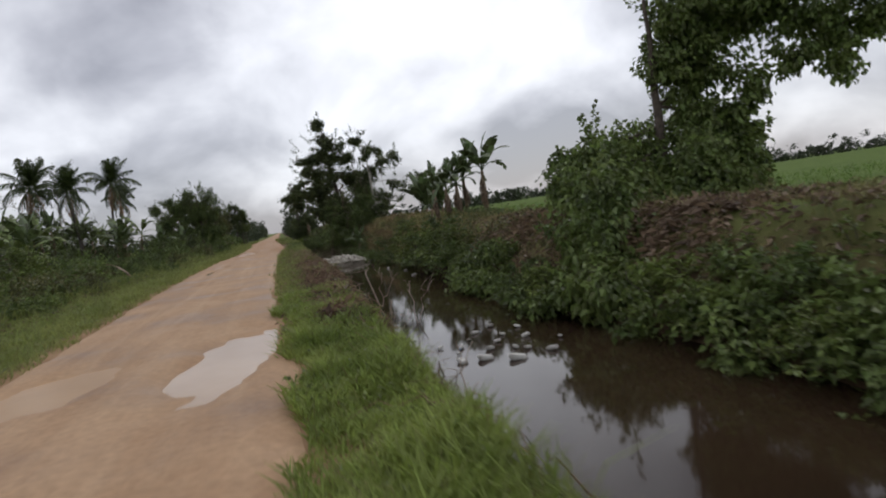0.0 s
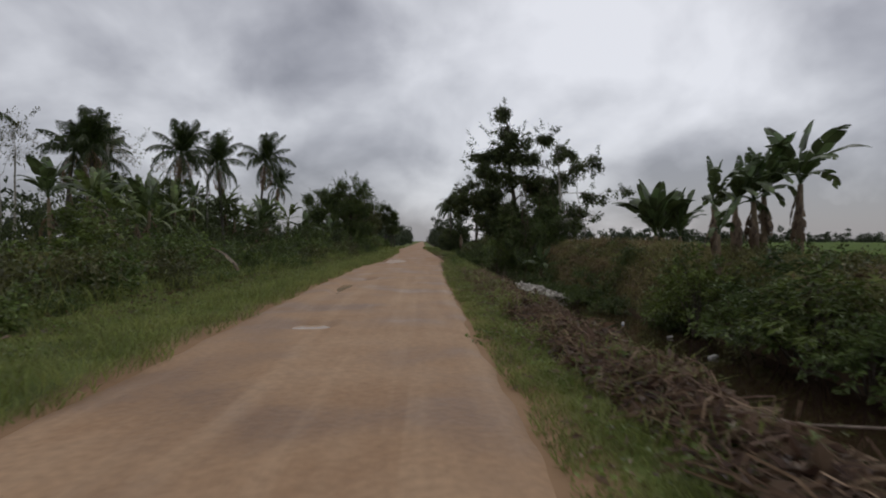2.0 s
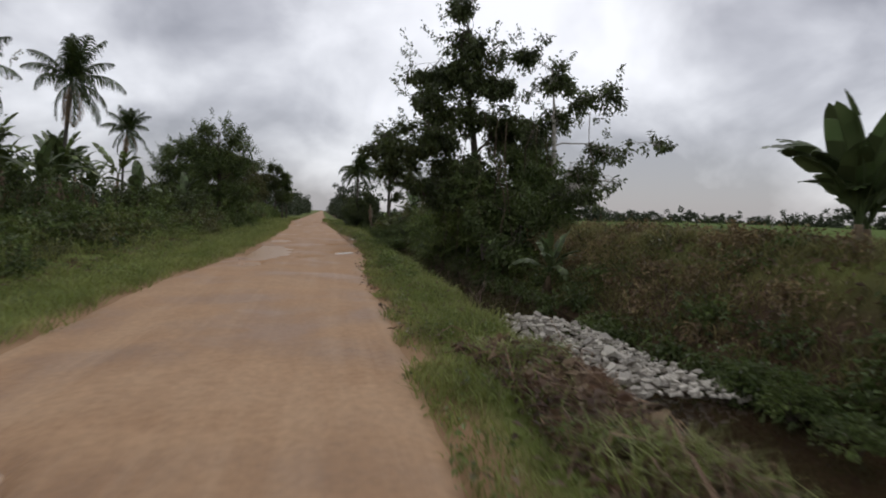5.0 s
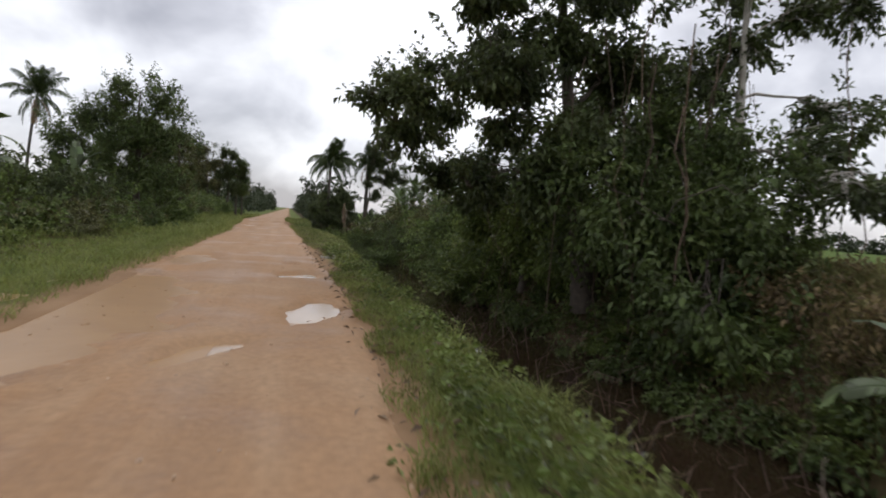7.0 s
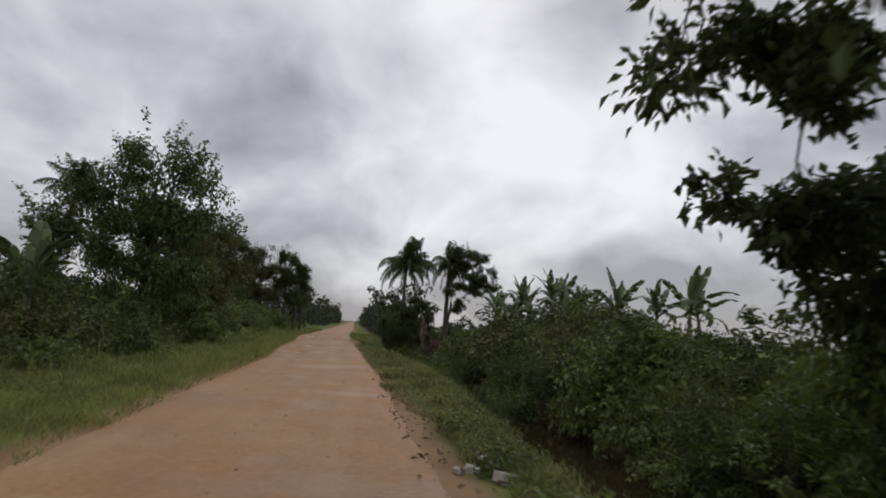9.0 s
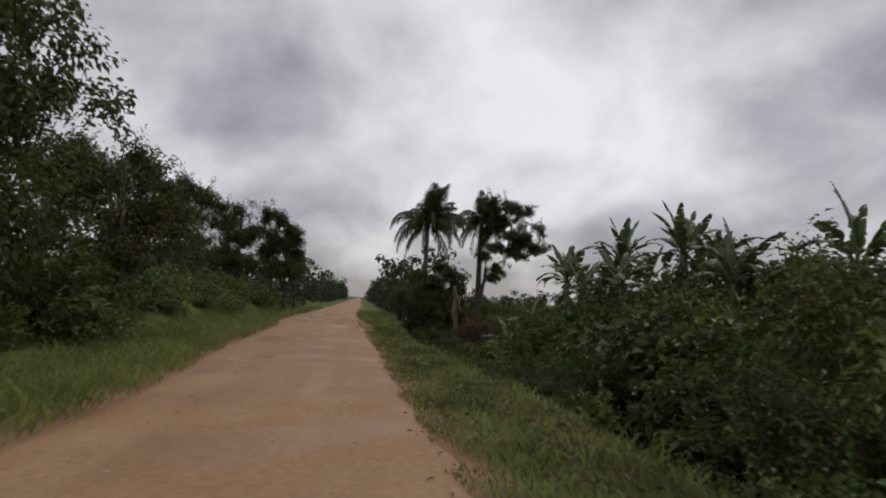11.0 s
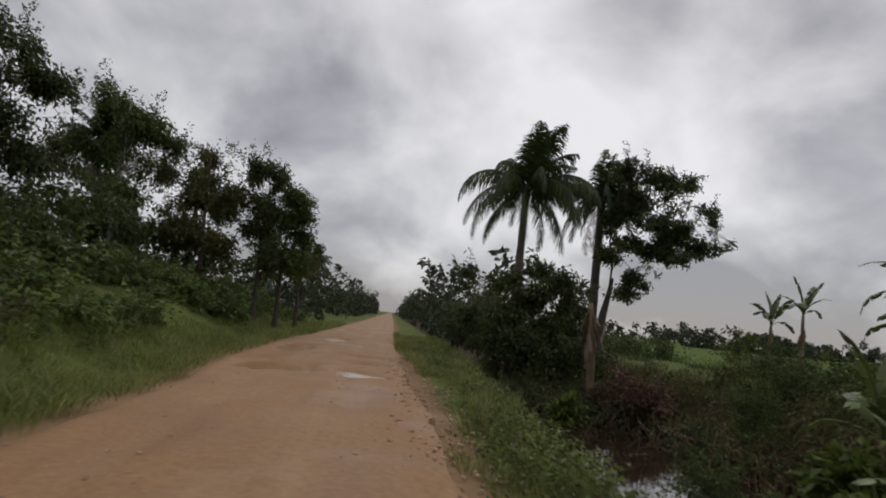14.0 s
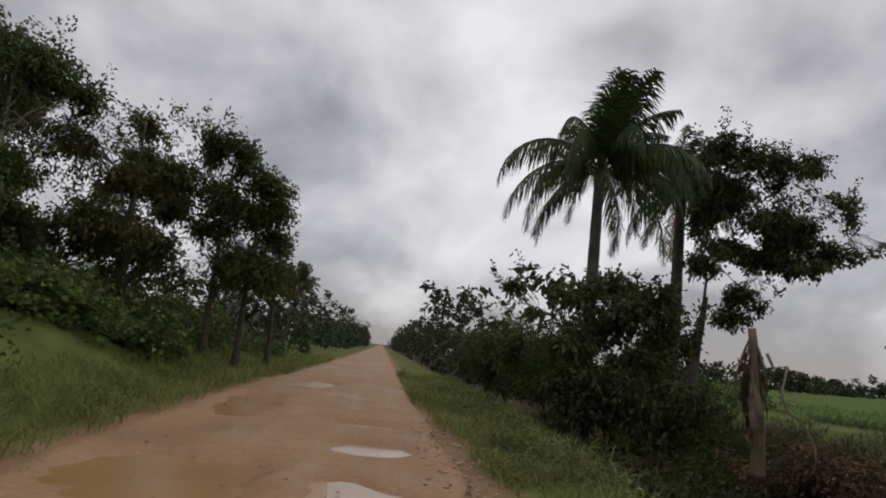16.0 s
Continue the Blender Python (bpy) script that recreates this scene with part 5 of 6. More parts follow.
for y in np.arange(46, 63, 1.0):
    if abs(y - 48.2) < 1.6:
        continue
    plant("bank", float(ditch_middle(y) + ditch_half(y)) + rng.uniform(0.7, 1.5), y, rng.uniform(0.45, 0.8), rng, z=-1.2)
for y in np.arange(56, 66, 1.6):
    plant("tall", 8.4 + rng.uniform(-1.0, 1.5), y, rng.uniform(0.8, 1.2), rng)
for x, y, sc in ((3.9, 109.4, 0.3), (4.6, 110.6, 0.38), (5.6, 111.0, 0.34), (6.6, 111.2, 0.4), (7.4, 110.4, 0.32), (3.6, 111.8, 0.42), (6.3, 108.6, 0.26)):
    plant("tall", x, y, sc, rng)
for y in np.arange(113.6, 130, 1.0):
    plant("tall", 4.6 + rng.uniform(-1.0, 2.0), y, rng.uniform(0.45, 1.0), rng, z=-0.1)
for y in np.arange(2, 120, 2.5):
    up = (0.85 + 0.4 * float(ramp(y, 55, 75))) * (1 - 0.25 * float(ramp(y, 88, 96)))
    if rng.random() < 0.75:
        plant("left", -7.3 + rng.uniform(-0.9, 0.7), y + rng.uniform(-0.9, 0.9), up * rng.uniform(0.3, 0.8), rng)
    plant("left" if rng.random() < 0.8 else "bank", -9.0 + rng.uniform(-0.9, 0.9), y + 0.6 + rng.uniform(-0.6, 0.6), up * rng.uniform(0.6, 1.4), rng)

rng = np.random.default_rng(12)
lobes = []
for x0, jig, y0, step, r, h0, h1 in ((-9.6, 0.9, 2, 1.8, 1.5, 0.3, 0.7), (-12.0, 1.5, 4, 1.5, 1.7, 0.4, 0.95), (-16.0, 3.0, 10, 2.5, 2.0, 0.5, 1.1)):
    for y in np.arange(y0, 128, step):
        x, yy, r1 = x0 + rng.uniform(-jig, jig), y + rng.uniform(-1, 1), r * rng.uniform(0.6, 1.2)
        lobes.append((x, yy, float(land(x, yy)) + 0.2, r1, r1 * 1.1, rng.uniform(h0, h1) * (1 + 0.3 * float(ramp(y, 55, 75)))))
scrub("creeper_scrub", "rolling green creeper scrub away from the road", lobes, 62000, (0.2, 0.75), M_CREEPER, 401, flat=0.4)
lobes = [(rng.uniform(-32, -21), rng.uniform(30, 100), rng.uniform(1.0, 3.0), rng.uniform(1.0, 2.0), 1.8, rng.uniform(0.8, 1.6)) for _ in range(70)]
lobes += [(rng.uniform(-14, -8.6), rng.uniform(68, 93), rng.uniform(0.8, 2.6), rng.uniform(0.8, 1.5), 1.3, rng.uniform(0.7, 1.4)) for _ in range(34)]
lobes += [(rng.uniform(-21, -12.5), rng.uniform(38, 82), rng.uniform(0.6, 2.2), rng.uniform(0.7, 1.5), 1.3, rng.uniform(0.6, 1.2)) for _ in range(50)]
scrub("undergrowth", "tangled dark undergrowth between the palms", lobes, 36000, (0.3, 0.4), M_LEAF_DARK, 406)
for mat, seed, n in ((M_CREEPER, 407, 76), (M_LEAF_BRIGHT, 408, 56), (M_LEAF_OLIVE, 409, 26)):
    lobes = []
    for _ in range(n):
        y = rng.uniform(62, 97)
        c = float(ditch_middle(y))
        x = c + rng.uniform(0.9, 6.2) + 1.0 * (1 - float(ramp(y, 67, 73)))
        up = rng.uniform(0.35, 0.85) * (1 + 1.2 * float(rng.random() < 0.18)) * (1 - 0.3 * float(ramp(y, 88, 97))) * (0.9 + 0.1 * float(ramp(y, 76, 84)))
        lobes.append((x, y, max(float(land(x, y)), -1.1) + up * 0.8, rng.uniform(0.4, 1.2), rng.uniform(0.4, 1.2), up))
    scrub("ditch_scrub", "dense mixed scrub on the far side of the ditch", lobes, n * 340, (0.2, 0.5), mat, seed, clump=0.3, per=14)
lobes = []
for _ in range(34):
    x, y = rng.uniform(9.5, 14.5), rng.uniform(82, 97)
    lobes.append((x, y, float(land(x, y)) + rng.uniform(0.4, 1.7), rng.uniform(0.5, 1.1), rng.uniform(0.5, 1.1), rng.uniform(0.4, 0.9)))
scrub("thicket", "dark thicket round the banana plants", lobes, 15000, (0.19, 0.5), M_LEAF_DARK, 413, clump=0.26, per=14)
# the avenue that closes in on both sides far ahead
for side, seed in ((-1, 402), (1, 403)):
    lobes = []
    for y in np.arange(124, 420, 4.0):
        x = (-8.0 if side < 0 else 5.4) + rng.uniform(-1.5, 1.2)
        h = rng.uniform(1.8, 2.8) + 0.8 * float(ramp(y, 128, 150))
        lobes.append((x, y, h * 0.8, 1.9, 2.6, h))
        if rng.random() < 0.4:
            lobes.append((x + side * rng.uniform(0, 2), y, h * 1.9, 1.6, 1.9, h * 0.7))
        lobes.append((x + side * 3.5, y, h * 0.9, 2.5, 2.6, h))
    scrub("roadside_trees", "dark trees and scrub lining the road far ahead", lobes, 20000, (0.62, 0.55), M_FAR, seed, "trees", clump=0.6)
# tree belts round the fields
lobes = []
for a in np.arange(6, 80, 0.6):
    r = 250 + 60 * math.sin(a * 0.21) + rng.uniform(-15, 15)
    x, y = 20 + r * math.sin(radians(a)) , 60 + r * math.cos(radians(a))
    h = rng.uniform(2.0, 4.6)
    if x > 32:
        lobes.append((x, y, h * 0.7, 5.0, 5.0, h))
scrub("far_tree_belt", "dark belt of trees beyond the rice field", lobes, 32000, (1.15, 0.6), M_FAR, 404, "trees", clump=1.2, per=30)
lobes = []
for y in np.arange(20, 260, 3.5):
    h = rng.uniform(1.8, 4.2)
    lobes.append((-48 + rng.uniform(-8, 8), y, h * 0.8, 3.5, 3.5, h))
scrub("far_tree_belt", "dark belt of trees behind the palms", lobes, 12000, (1.1, 0.6), M_FAR, 405, "trees", clump=1.1)


# ---- grass ----
def grass(name, x0, x1, y0, y1, n, h, mat, label, seed, keep=None, width=0.013, spread=0.35, bend=0.5):
    rng = np.random.default_rng(seed)
    x, y = rng.uniform(x0, x1, n), rng.uniform(y0, y1, n)
    ok = wobble(x, y, 0.5, seed) + 0.6 * wobble(x, y, 1.7, seed + 1) > rng.uniform(-1.8, 0.6, n)
    if keep is not None:
        ok &= keep(x, y)
    x, y = x[ok], y[ok]
    base = np.stack([x, y, land(x, y) - 0.02], 1)
    way = rng.normal(size=(len(x), 3)) * [spread, spread, 0.1] + [0, 0, 1]
    hh = h * rng.uniform(0.4, 1.2, len(x)) * np.clip(1 + 0.55 * wobble(x, y, 0.9, seed + 2) + 0.4 * wobble(x, y, 0.3, seed + 3), 0.3, 2.0)
    tagged(new(name, mesh_np(name, *blades(base, way, hh, width, rng, bend), mat)), label, "grass", kind="stuff")


def right_verge(x, y):
    off = x - road_right(y) - 0.07 * wobble(0 * y, y, 2.1, 5.0)
    bare = 0.55 * ramp(y, 92, 97) * (1 - ramp(y, 106, 112)) * (0.7 + 0.6 * wobble(x, y, 1.4, 11.0))
    bare = bare + 0.5 * ramp(y, 98, 99.5) * (1 - ramp(y, 101.5, 104))
    bare = bare + 0.5 * ramp(y, 58, 61) * (1 - ramp(y, 66, 70))
    return (off > -0.1 + bare + 0.2 * (wobble(x, y, 0.7, 8.0) + 0.6)) & (land(x, y) > -0.75)


def left_verge(x, y):
    off = road_left(y) + 0.08 * wobble(0 * y, y, 2.4, 1.0) - x
    return off > -0.05 + 0.14 * (wobble(x, y, 0.7, 9.0) + 0.6)


def weeds(label, region, n, leaf, mat, seed, keep, height=0.22):
    """Low broad-leaved weeds scattered through the grass."""
    rng = np.random.default_rng(seed)
    x, y = rng.uniform(region[0], region[1], n), rng.uniform(region[2], region[3], n)
    ok = keep(x, y) & (wobble(x, y, 0.9, seed) > 0.0)
    x, y = x[ok], y[ok]
    k = 12
    base = np.repeat(np.stack([x, y, land(x, y)], 1), k, 0) + rng.normal(size=(len(x) * k, 3)) * [0.07, 0.07, 0] + rng.uniform(0.02, height, (len(x) * k, 1)) * [0, 0, 1]
    way = rng.normal(size=(len(base), 3)) * [1, 1, 0.25]
    s = leaf * rng.uniform(0.6, 1.3, len(base))
    tagged(new("verge_weeds", mesh_np("verge_weeds", *leaves(base, way, s, s * 0.6, rng), mat)), label, "weeds", kind="stuff")


LUSH = "lush green grass on the road verge"
grass("verge_grass", 0.7, 2.15, -3, 13, 52000, 0.3, M_GRASS_FRESH, LUSH, 301, right_verge, width=0.016)
grass("verge_grass", 0.7, 1.75, 12, 34, 34000, 0.17, M_GRASS, "thin green grass and weeds on the road verge", 305, right_verge)
grass("verge_grass", 0.7, 2.55, 34, 66, 64000, 0.24, M_GRASS, LUSH, 306, right_verge)
grass("verge_grass", 0.3, 3.2, 66, 97, 38000, 0.2, M_GRASS, LUSH, 302, right_verge, width=0.016)
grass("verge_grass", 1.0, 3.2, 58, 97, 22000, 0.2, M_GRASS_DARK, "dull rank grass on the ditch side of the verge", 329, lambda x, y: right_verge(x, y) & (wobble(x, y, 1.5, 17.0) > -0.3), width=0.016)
grass("verge_grass", 0.0, 3.4, 97, 126, 34000, 0.4, M_GRASS, "long lush grass on the road verge", 311, lambda x, y: right_verge(x, y) & (land(x, y) > -0.4) & (wobble(x, y, 1.2, 14.0) > -0.35), width=0.018)
grass("slope_grass", 2.2, 4.2, 66, 97, 20000, 0.35, M_GRASS, "grass trailing down the ditch bank", 312, lambda x, y: (land(x, y) < -0.05) & (land(x, y) > -1.2), width=0.016)
grass("tall_reeds", 5.8, 11.5, 64, 94, 24000, 1.1, M_GRASS_TAN, "tall soft reeds and grass behind the ditch", 313, lambda x, y: (land(x, y) > -1.0) & (wobble(x, y, 2.2, 3.0) > 0.1), width=0.02, bend=0.8)
# the far bank's shade is put into the dark colour of these blades
grass("slope_grass", 6.2, 9.0, 44, 64, 14000, 0.4, M_GRASS_DARK, "grass on the far bank, coloured dark for its shade", 314, lambda x, y: land(x, y) > -1.2, width=0.016)
grass("verge_grass", -6.5, -2.5, 0, 70, 90000, 0.3, M_GRASS, LUSH, 303, left_verge, width=0.017)
grass("verge_grass", -6.6, -2.8, 70, 140, 50000, 0.46, M_GRASS, LUSH, 304, left_verge, width=0.022)
grass("bank_grass", 7.0, 13.5, 30, 54, 36000, 0.5, M_STRAW, "straw-coloured seeding grass on the raised bank", 326, lambda x, y: (land(x, y) > -0.9) & (wobble(x, y, 2.6, 3.0) > -0.2), width=0.02, bend=0.7)
grass("bank_grass", 7.4, 12.0, 13, 30, 9000, 0.32, M_STRAW, "straw-coloured seeding grass on the far bank", 327, lambda x, y: (land(x, y) > -0.7) & (wobble(x, y, 1.6, 5.0) > 0.0), width=0.018, bend=0.7)
grass("bank_grass", 6.6, 13.0, 28, 54, 50000, 0.5, M_GRASS_TAN, "tall tan and green grass on the raised bank", 307, lambda x, y: land(x, y) > -1.2, width=0.026)
grass("bank_grass", 7.6, 13.5, -4, 31, 15000, 0.36, M_GRASS_TAN, "dry grass and weeds on the far bank", 308, lambda x, y: land(x, y) > -0.6, width=0.024)
grass("field_grass", 10, 30, 60, 130, 17000, 0.45, M_FIELD_GRASS, "bright green grass at the edge of the field", 309, lambda x, y: x > 10 + 4.5 * ramp(y, 92, 97), width=0.03)
grass("field_grass", 12, 34, 0, 60, 13000, 0.45, M_FIELD_GRASS, "bright green grass at the edge of the field", 310, width=0.03)

# ---- rubble heap in the ditch ----
def stone_mesh(seed):
    """An angular broken stone."""
    rng = np.random.default_rng(seed)
    bm = bmesh.new()
    bmesh.ops.create_cube(bm, size=1.6)
    bmesh.ops.bevel(bm, geom=bm.edges[:], offset=float(rng.uniform(0.06, 0.2)), segments=1, affect="EDGES")
    flat = rng.uniform(0.3, 0.6)
    wide = rng.uniform(0.65, 1.0)
    for v in bm.verts:
        v.co = Vector((v.co.x * 1.2, v.co.y * wide, v.co.z * flat)) * (1 + rng.uniform(-0.2, 0.2))
    for v in bm.verts:
        v.co.x += 0.25 * v.co.y * math.sin(seed)
        v.co.z += 0.2 * v.co.x * math.cos(seed)
    bmesh.ops.triangulate(bm, faces=bm.faces[:])
    me = bpy.data.meshes.new("stone")
    bm.to_mesh(me)
    bm.free()
    me.materials.append(M_STONE)
    return me


STONES = [stone_mesh(500 + i) for i in range(12)]
rng = np.random.default_rng(13)
heap = empty("rubble_heap", pose(5.0, 42.0, -1.2), "heap of pale broken rubble damming the ditch", "rubble")
for i in range(295):
    y = rng.uniform(38.4, 44.6)
    half = 1.5 - 0.9 * float(ramp(y, 43.5, 46))
    x = 4.9 + rng.uniform(-half, half) + 0.5 * float(ramp(y, 40, 38))
    s = 0.03 + 0.1 * rng.random() ** 2.0
    z = -1.22 + 0.28 * (1 - ((x - 4.9) / 1.7) ** 2) + rng.uniform(-0.05, 0.06)
    part_np("stone", STONES[i % 12], heap, m=pose(x - 5.0, y - 42.0, z + 1.2, rng.uniform(-30, 30), rng.uniform(-30, 30), rng.uniform(0, 360)) @ Matrix.Scale(float(s), 4))

# ---- brushwood on the near bank ----
def sticks(name, label, region, n, length, mat, seed, radius=(0.006, 0.016), lift=0.12):
    rng = np.random.default_rng(seed)
    x0, x1, y0, y1 = region
    out = []
    for _ in range(n):
        x, y = rng.uniform(x0, x1), rng.uniform(y0, y1)
        a, ln = rng.uniform(0, 2 * math.pi), rng.uniform(0.25, 1.0) * length
        p0 = np.array([x, y, float(land(x, y)) + rng.uniform(0, lift)])
        ex, ey = x + math.cos(a) * ln, y + math.sin(a) * ln
        p1 = np.array([ex, ey, max(float(land(ex, ey)), WATER_Z) + rng.uniform(0, lift * 2)])
        r = rng.uniform(*radius)
        out.append(tube(limb_points(p0, p1, rng, 5, 0.1, 0.22), np.linspace(r, r * 0.4, 5), 3))
    tagged(new(name, mesh_np(name, *join(out), mat)), label, "brushwood", kind="stuff")


for k, (y0, y1) in enumerate([(2.0, 9.0), (9.0, 16.0), (16.0, 23.0), (23.0, 30.0), (30.0, 37.0)]):
    sticks("brushwood_pile", "brown dead brushwood dumped along the ditch bank", (1.6 if k else 1.95, 2.85, y0, y1), 120 if k == 0 else 560, 0.75, M_STICK, 601 + k, radius=(0.004, 0.013), lift=0.13)


def litter(name, label, region, n, size, mat, seed, low=-1.2):
    """Dead leaves and chips lying on the ground."""
    rng = np.random.default_rng(seed)
    x, y = rng.uniform(region[0], region[1], n), rng.uniform(region[2], region[3], n)
    ok = (land(x, y) > low) & (wobble(x, y, 0.8, seed) > rng.uniform(-1.2, 0.5, n))
    x, y = x[ok], y[ok]
    base = np.stack([x, y, land(x, y) + rng.uniform(0.0, 0.12, len(x))], 1)
    way = rng.normal(size=(len(x), 3)) * [1, 1, 0.3]
    s = size * rng.uniform(0.5, 1.4, len(x))
    tagged(new(name, mesh_np(name, *leaves(base, way, s, s * 0.4, rng), mat)), label, "dead leaves", kind="stuff")


litter("leaf_litter", "brown dead leaves and husks on the bank", (1.5, 3.2, 8, 37), 36000, 0.16, M_ROT, 620)
litter("leaf_litter", "tan dead leaves and stalks over the brushwood", (1.85, 3.1, 8, 36), 12000, 0.2, M_BANANA_DRY, 626)
litter("leaf_litter", "brown dead leaves on the raised bank", (7.0, 13.5, -4, 52), 30000, 0.2, M_BANANA_DRY, 621, -0.6)
litter("leaf_litter", "heap of brown dead banana leaves on the bank", (8.2, 13.0, 9, 22), 22000, 0.24, M_BANANA_DRY, 627, -0.8)
litter("leaf_litter", "brown dead leaves on the bank under the palm", (3.4, 7.0, 100, 113), 9000, 0.2, M_ROT, 622, -1.25)


def stone_arrays(i):
    me = STONES[i]
    v = np.empty(len(me.vertices) * 3, np.float32)
    me.vertices.foreach_get("co", v)
    return v.reshape(-1, 3).astype(float), np.array([p.vertices[:] for p in me.polygons])


SHAPES = [stone_arrays(i) for i in range(7)]


def pebbles(name, label, places, mat, seed, squash=1.0):
    """Loose stones too small to pick apart: rows of x, y, z, size."""
    rng = np.random.default_rng(seed)
    out = []
    for x, y, z, s in places:
        v, f = SHAPES[int(rng.integers(7))]
        a = rng.uniform(0, 6.283)
        c, n = math.cos(a), math.sin(a)
        out.append(((v * s) @ np.array([[c, n, 0], [-n, c, 0], [0, 0, squash]]) + [x, y, z], f))
    tagged(new(name, mesh_np(name, *join(out), mat)), label, "stones", kind="stuff")


rng = np.random.default_rng(14)
rows = []
for _ in range(860):
    y = rng.uniform(38.2, 45.0)
    half = 1.7 - 0.9 * float(ramp(y, 43.5, 46.2))
    x = 4.9 + rng.uniform(-half, half)
    rows.append((x, y, -1.3 + 0.26 * (1 - ((x - 4.9) / 1.8) ** 2) + rng.uniform(-0.04, 0.05), rng.uniform(0.03, 0.08)))
pebbles("rubble_chippings", "small broken chippings between the rubble stones", rows, M_STONE, 15)
rows = []
for _ in range(1500):
    y = rng.uniform(46, 112)
    off = rng.beta(0.5, 0.5)
    x = float(road_left(y)) + (float(road_right(y)) - float(road_left(y))) * off
    rows.append((x, y, 0.03 - 0.03 * (2 * off - 1) ** 2 - 0.06 * float(puddle_depth(np.array([x]), np.array([y]))[0]), 0.006 + 0.02 * rng.random() ** 2))
for _ in range(500):
    y = rng.uniform(94, 108)
    x = float(road_right(y)) + rng.normal(0.25, 0.3)
    rows.append((x, y, float(land(x, y)) + 0.03 if x > float(road_right(y)) - 0.1 else 0.02, rng.uniform(0.01, 0.035)))
pebbles("road_gravel", "loose tan gravel strewn over the clay road", rows, M_GRAVEL, 16, 0.6)
for _ in range(150):
    y = rng.uniform(92, 110)
    x = float(road_right(y)) - abs(rng.normal(0.0, 0.35)) + 0.1
    rows.append((x, y, 0.005, 0.008 + 0.03 * rng.random() ** 2.5))
pebbles("road_gravel", "clay lumps along the crumbling road edge", rows[-150:], M_CLOD, 21)
rows = [(rng.normal(1.0, 0.1), rng.uniform(41.0, 46), 0.01, rng.uniform(0.01, 0.032)) for _ in range(90)]
pebbles("clay_clods", "red clay clods broken from the road edge", rows, M_CLOD, 17)
for x, y, s in [(1.99, 63.3, 0.13), (1.66, 63.9, 0.07), (1.86, 64.4, 0.1), (1.34, 41.2, 0.08), (1.2, 40.7, 0.07), (1.03, 38.0, 0.06), (1.68, 37.7, 0.07), (1.62, 84.0, 0.08), (0.95, 11.1, 0.1)]:
    ob = new("stone", STONES[int(x * 10) % 7])
    ob.matrix_basis = pose(x, y, float(land(x, y)) + 0.03, 0, 0, x * 200) @ Matrix.Scale(s, 4)
    tagged(ob, "pale stone lying in the verge grass", "stone", "verge stones")

# floating rubbish and snagged sticks in the water
def rubbish(kind, x, y, size, turn, label):
    bm = bmesh.new()
    if kind == "bottle":
        bmesh.ops.create_cone(bm, cap_ends=True, segments=10, radius1=0.04, radius2=0.04, depth=0.18)
        bmesh.ops.create_cone(bm, cap_ends=True, segments=10, radius1=0.04, radius2=0.014, depth=0.06, matrix=Matrix.Translation((0, 0, 0.12)))
        bmesh.ops.rotate(bm, verts=bm.verts[:], cent=(0, 0, 0), matrix=Matrix.Rotation(radians(88), 3, "Y"))
    else:
        bmesh.ops.create_cube(bm, size=0.2)
        bmesh.ops.scale(bm, vec=(1.5, 0.9, 0.45), verts=bm.verts[:])
        bmesh.ops.bevel(bm, geom=bm.edges[:], offset=0.025, segments=2, affect="EDGES")
        for v in bm.verts:
            v.co += Vector((math.sin(v.co.y * 40), math.cos(v.co.x * 35), math.sin(v.co.x * 30))) * 0.012
    me = bpy.data.meshes.new(kind)
    bm.to_mesh(me)
    bm.free()
    me.materials.append(M_WHITE)
    ob = new("plastic_bottle" if kind == "bottle" else "foam_block", me)
    ob.matrix_basis = pose(x, y, WATER_Z + 0.035, 0, 8, turn) @ Matrix.Scale(size * 1.4, 4)
    tagged(ob, label, "bottle" if kind == "bottle" else "rubbish", "floating rubbish")
    if kind == "bottle":
        part_np("cap", mesh_np("cap", *tube(np.array([[0.145, 0, 0.005], [0.16, 0, 0.005], [0.175, 0, 0.005]]), [0.017, 0.018, 0.016], 8), M_CAP), ob, "faded blue plastic screw cap")


for i, (k, x, y, s) in enumerate([("block", 4.15, 9.8, 0.68), ("block", 4.45, 10.4, 0.48), ("bottle", 4.85, 10.1, 0.6), ("block", 3.85, 10.4, 0.25), ("block", 5.35, 10.8, 0.41), ("bottle", 4.05, 10.9, 0.55), ("block", 3.75, 9.9, 0.54), ("block", 5.05, 11.3, 0.28), ("bottle", 4.65, 11.9, 0.6), ("block", 5.15, 12.3, 0.48), ("block", 4.35, 11.4, 0.2), ("block", 4.75, 10.8, 0.34), ("block", 6.40, 25.6, 0.54), ("bottle", 6.20, 31.0, 0.82), ("block", 5.55, 11.7, 0.34), ("block", 4.6, 9.4, 0.75), ("block", 5.0, 9.9, 0.35), ("block", 5.8, 10.2, 0.3), ("block", 5.3, 9.5, 0.5), ("block", 6.6, 28.4, 0.4), ("block", 3.7, 11.2, 0.3)]):
    rubbish(k, x, y, s, 47 * i, "dirty white plastic bottle afloat in the ditch" if k == "bottle" else "dirty white foam block afloat in the ditch")


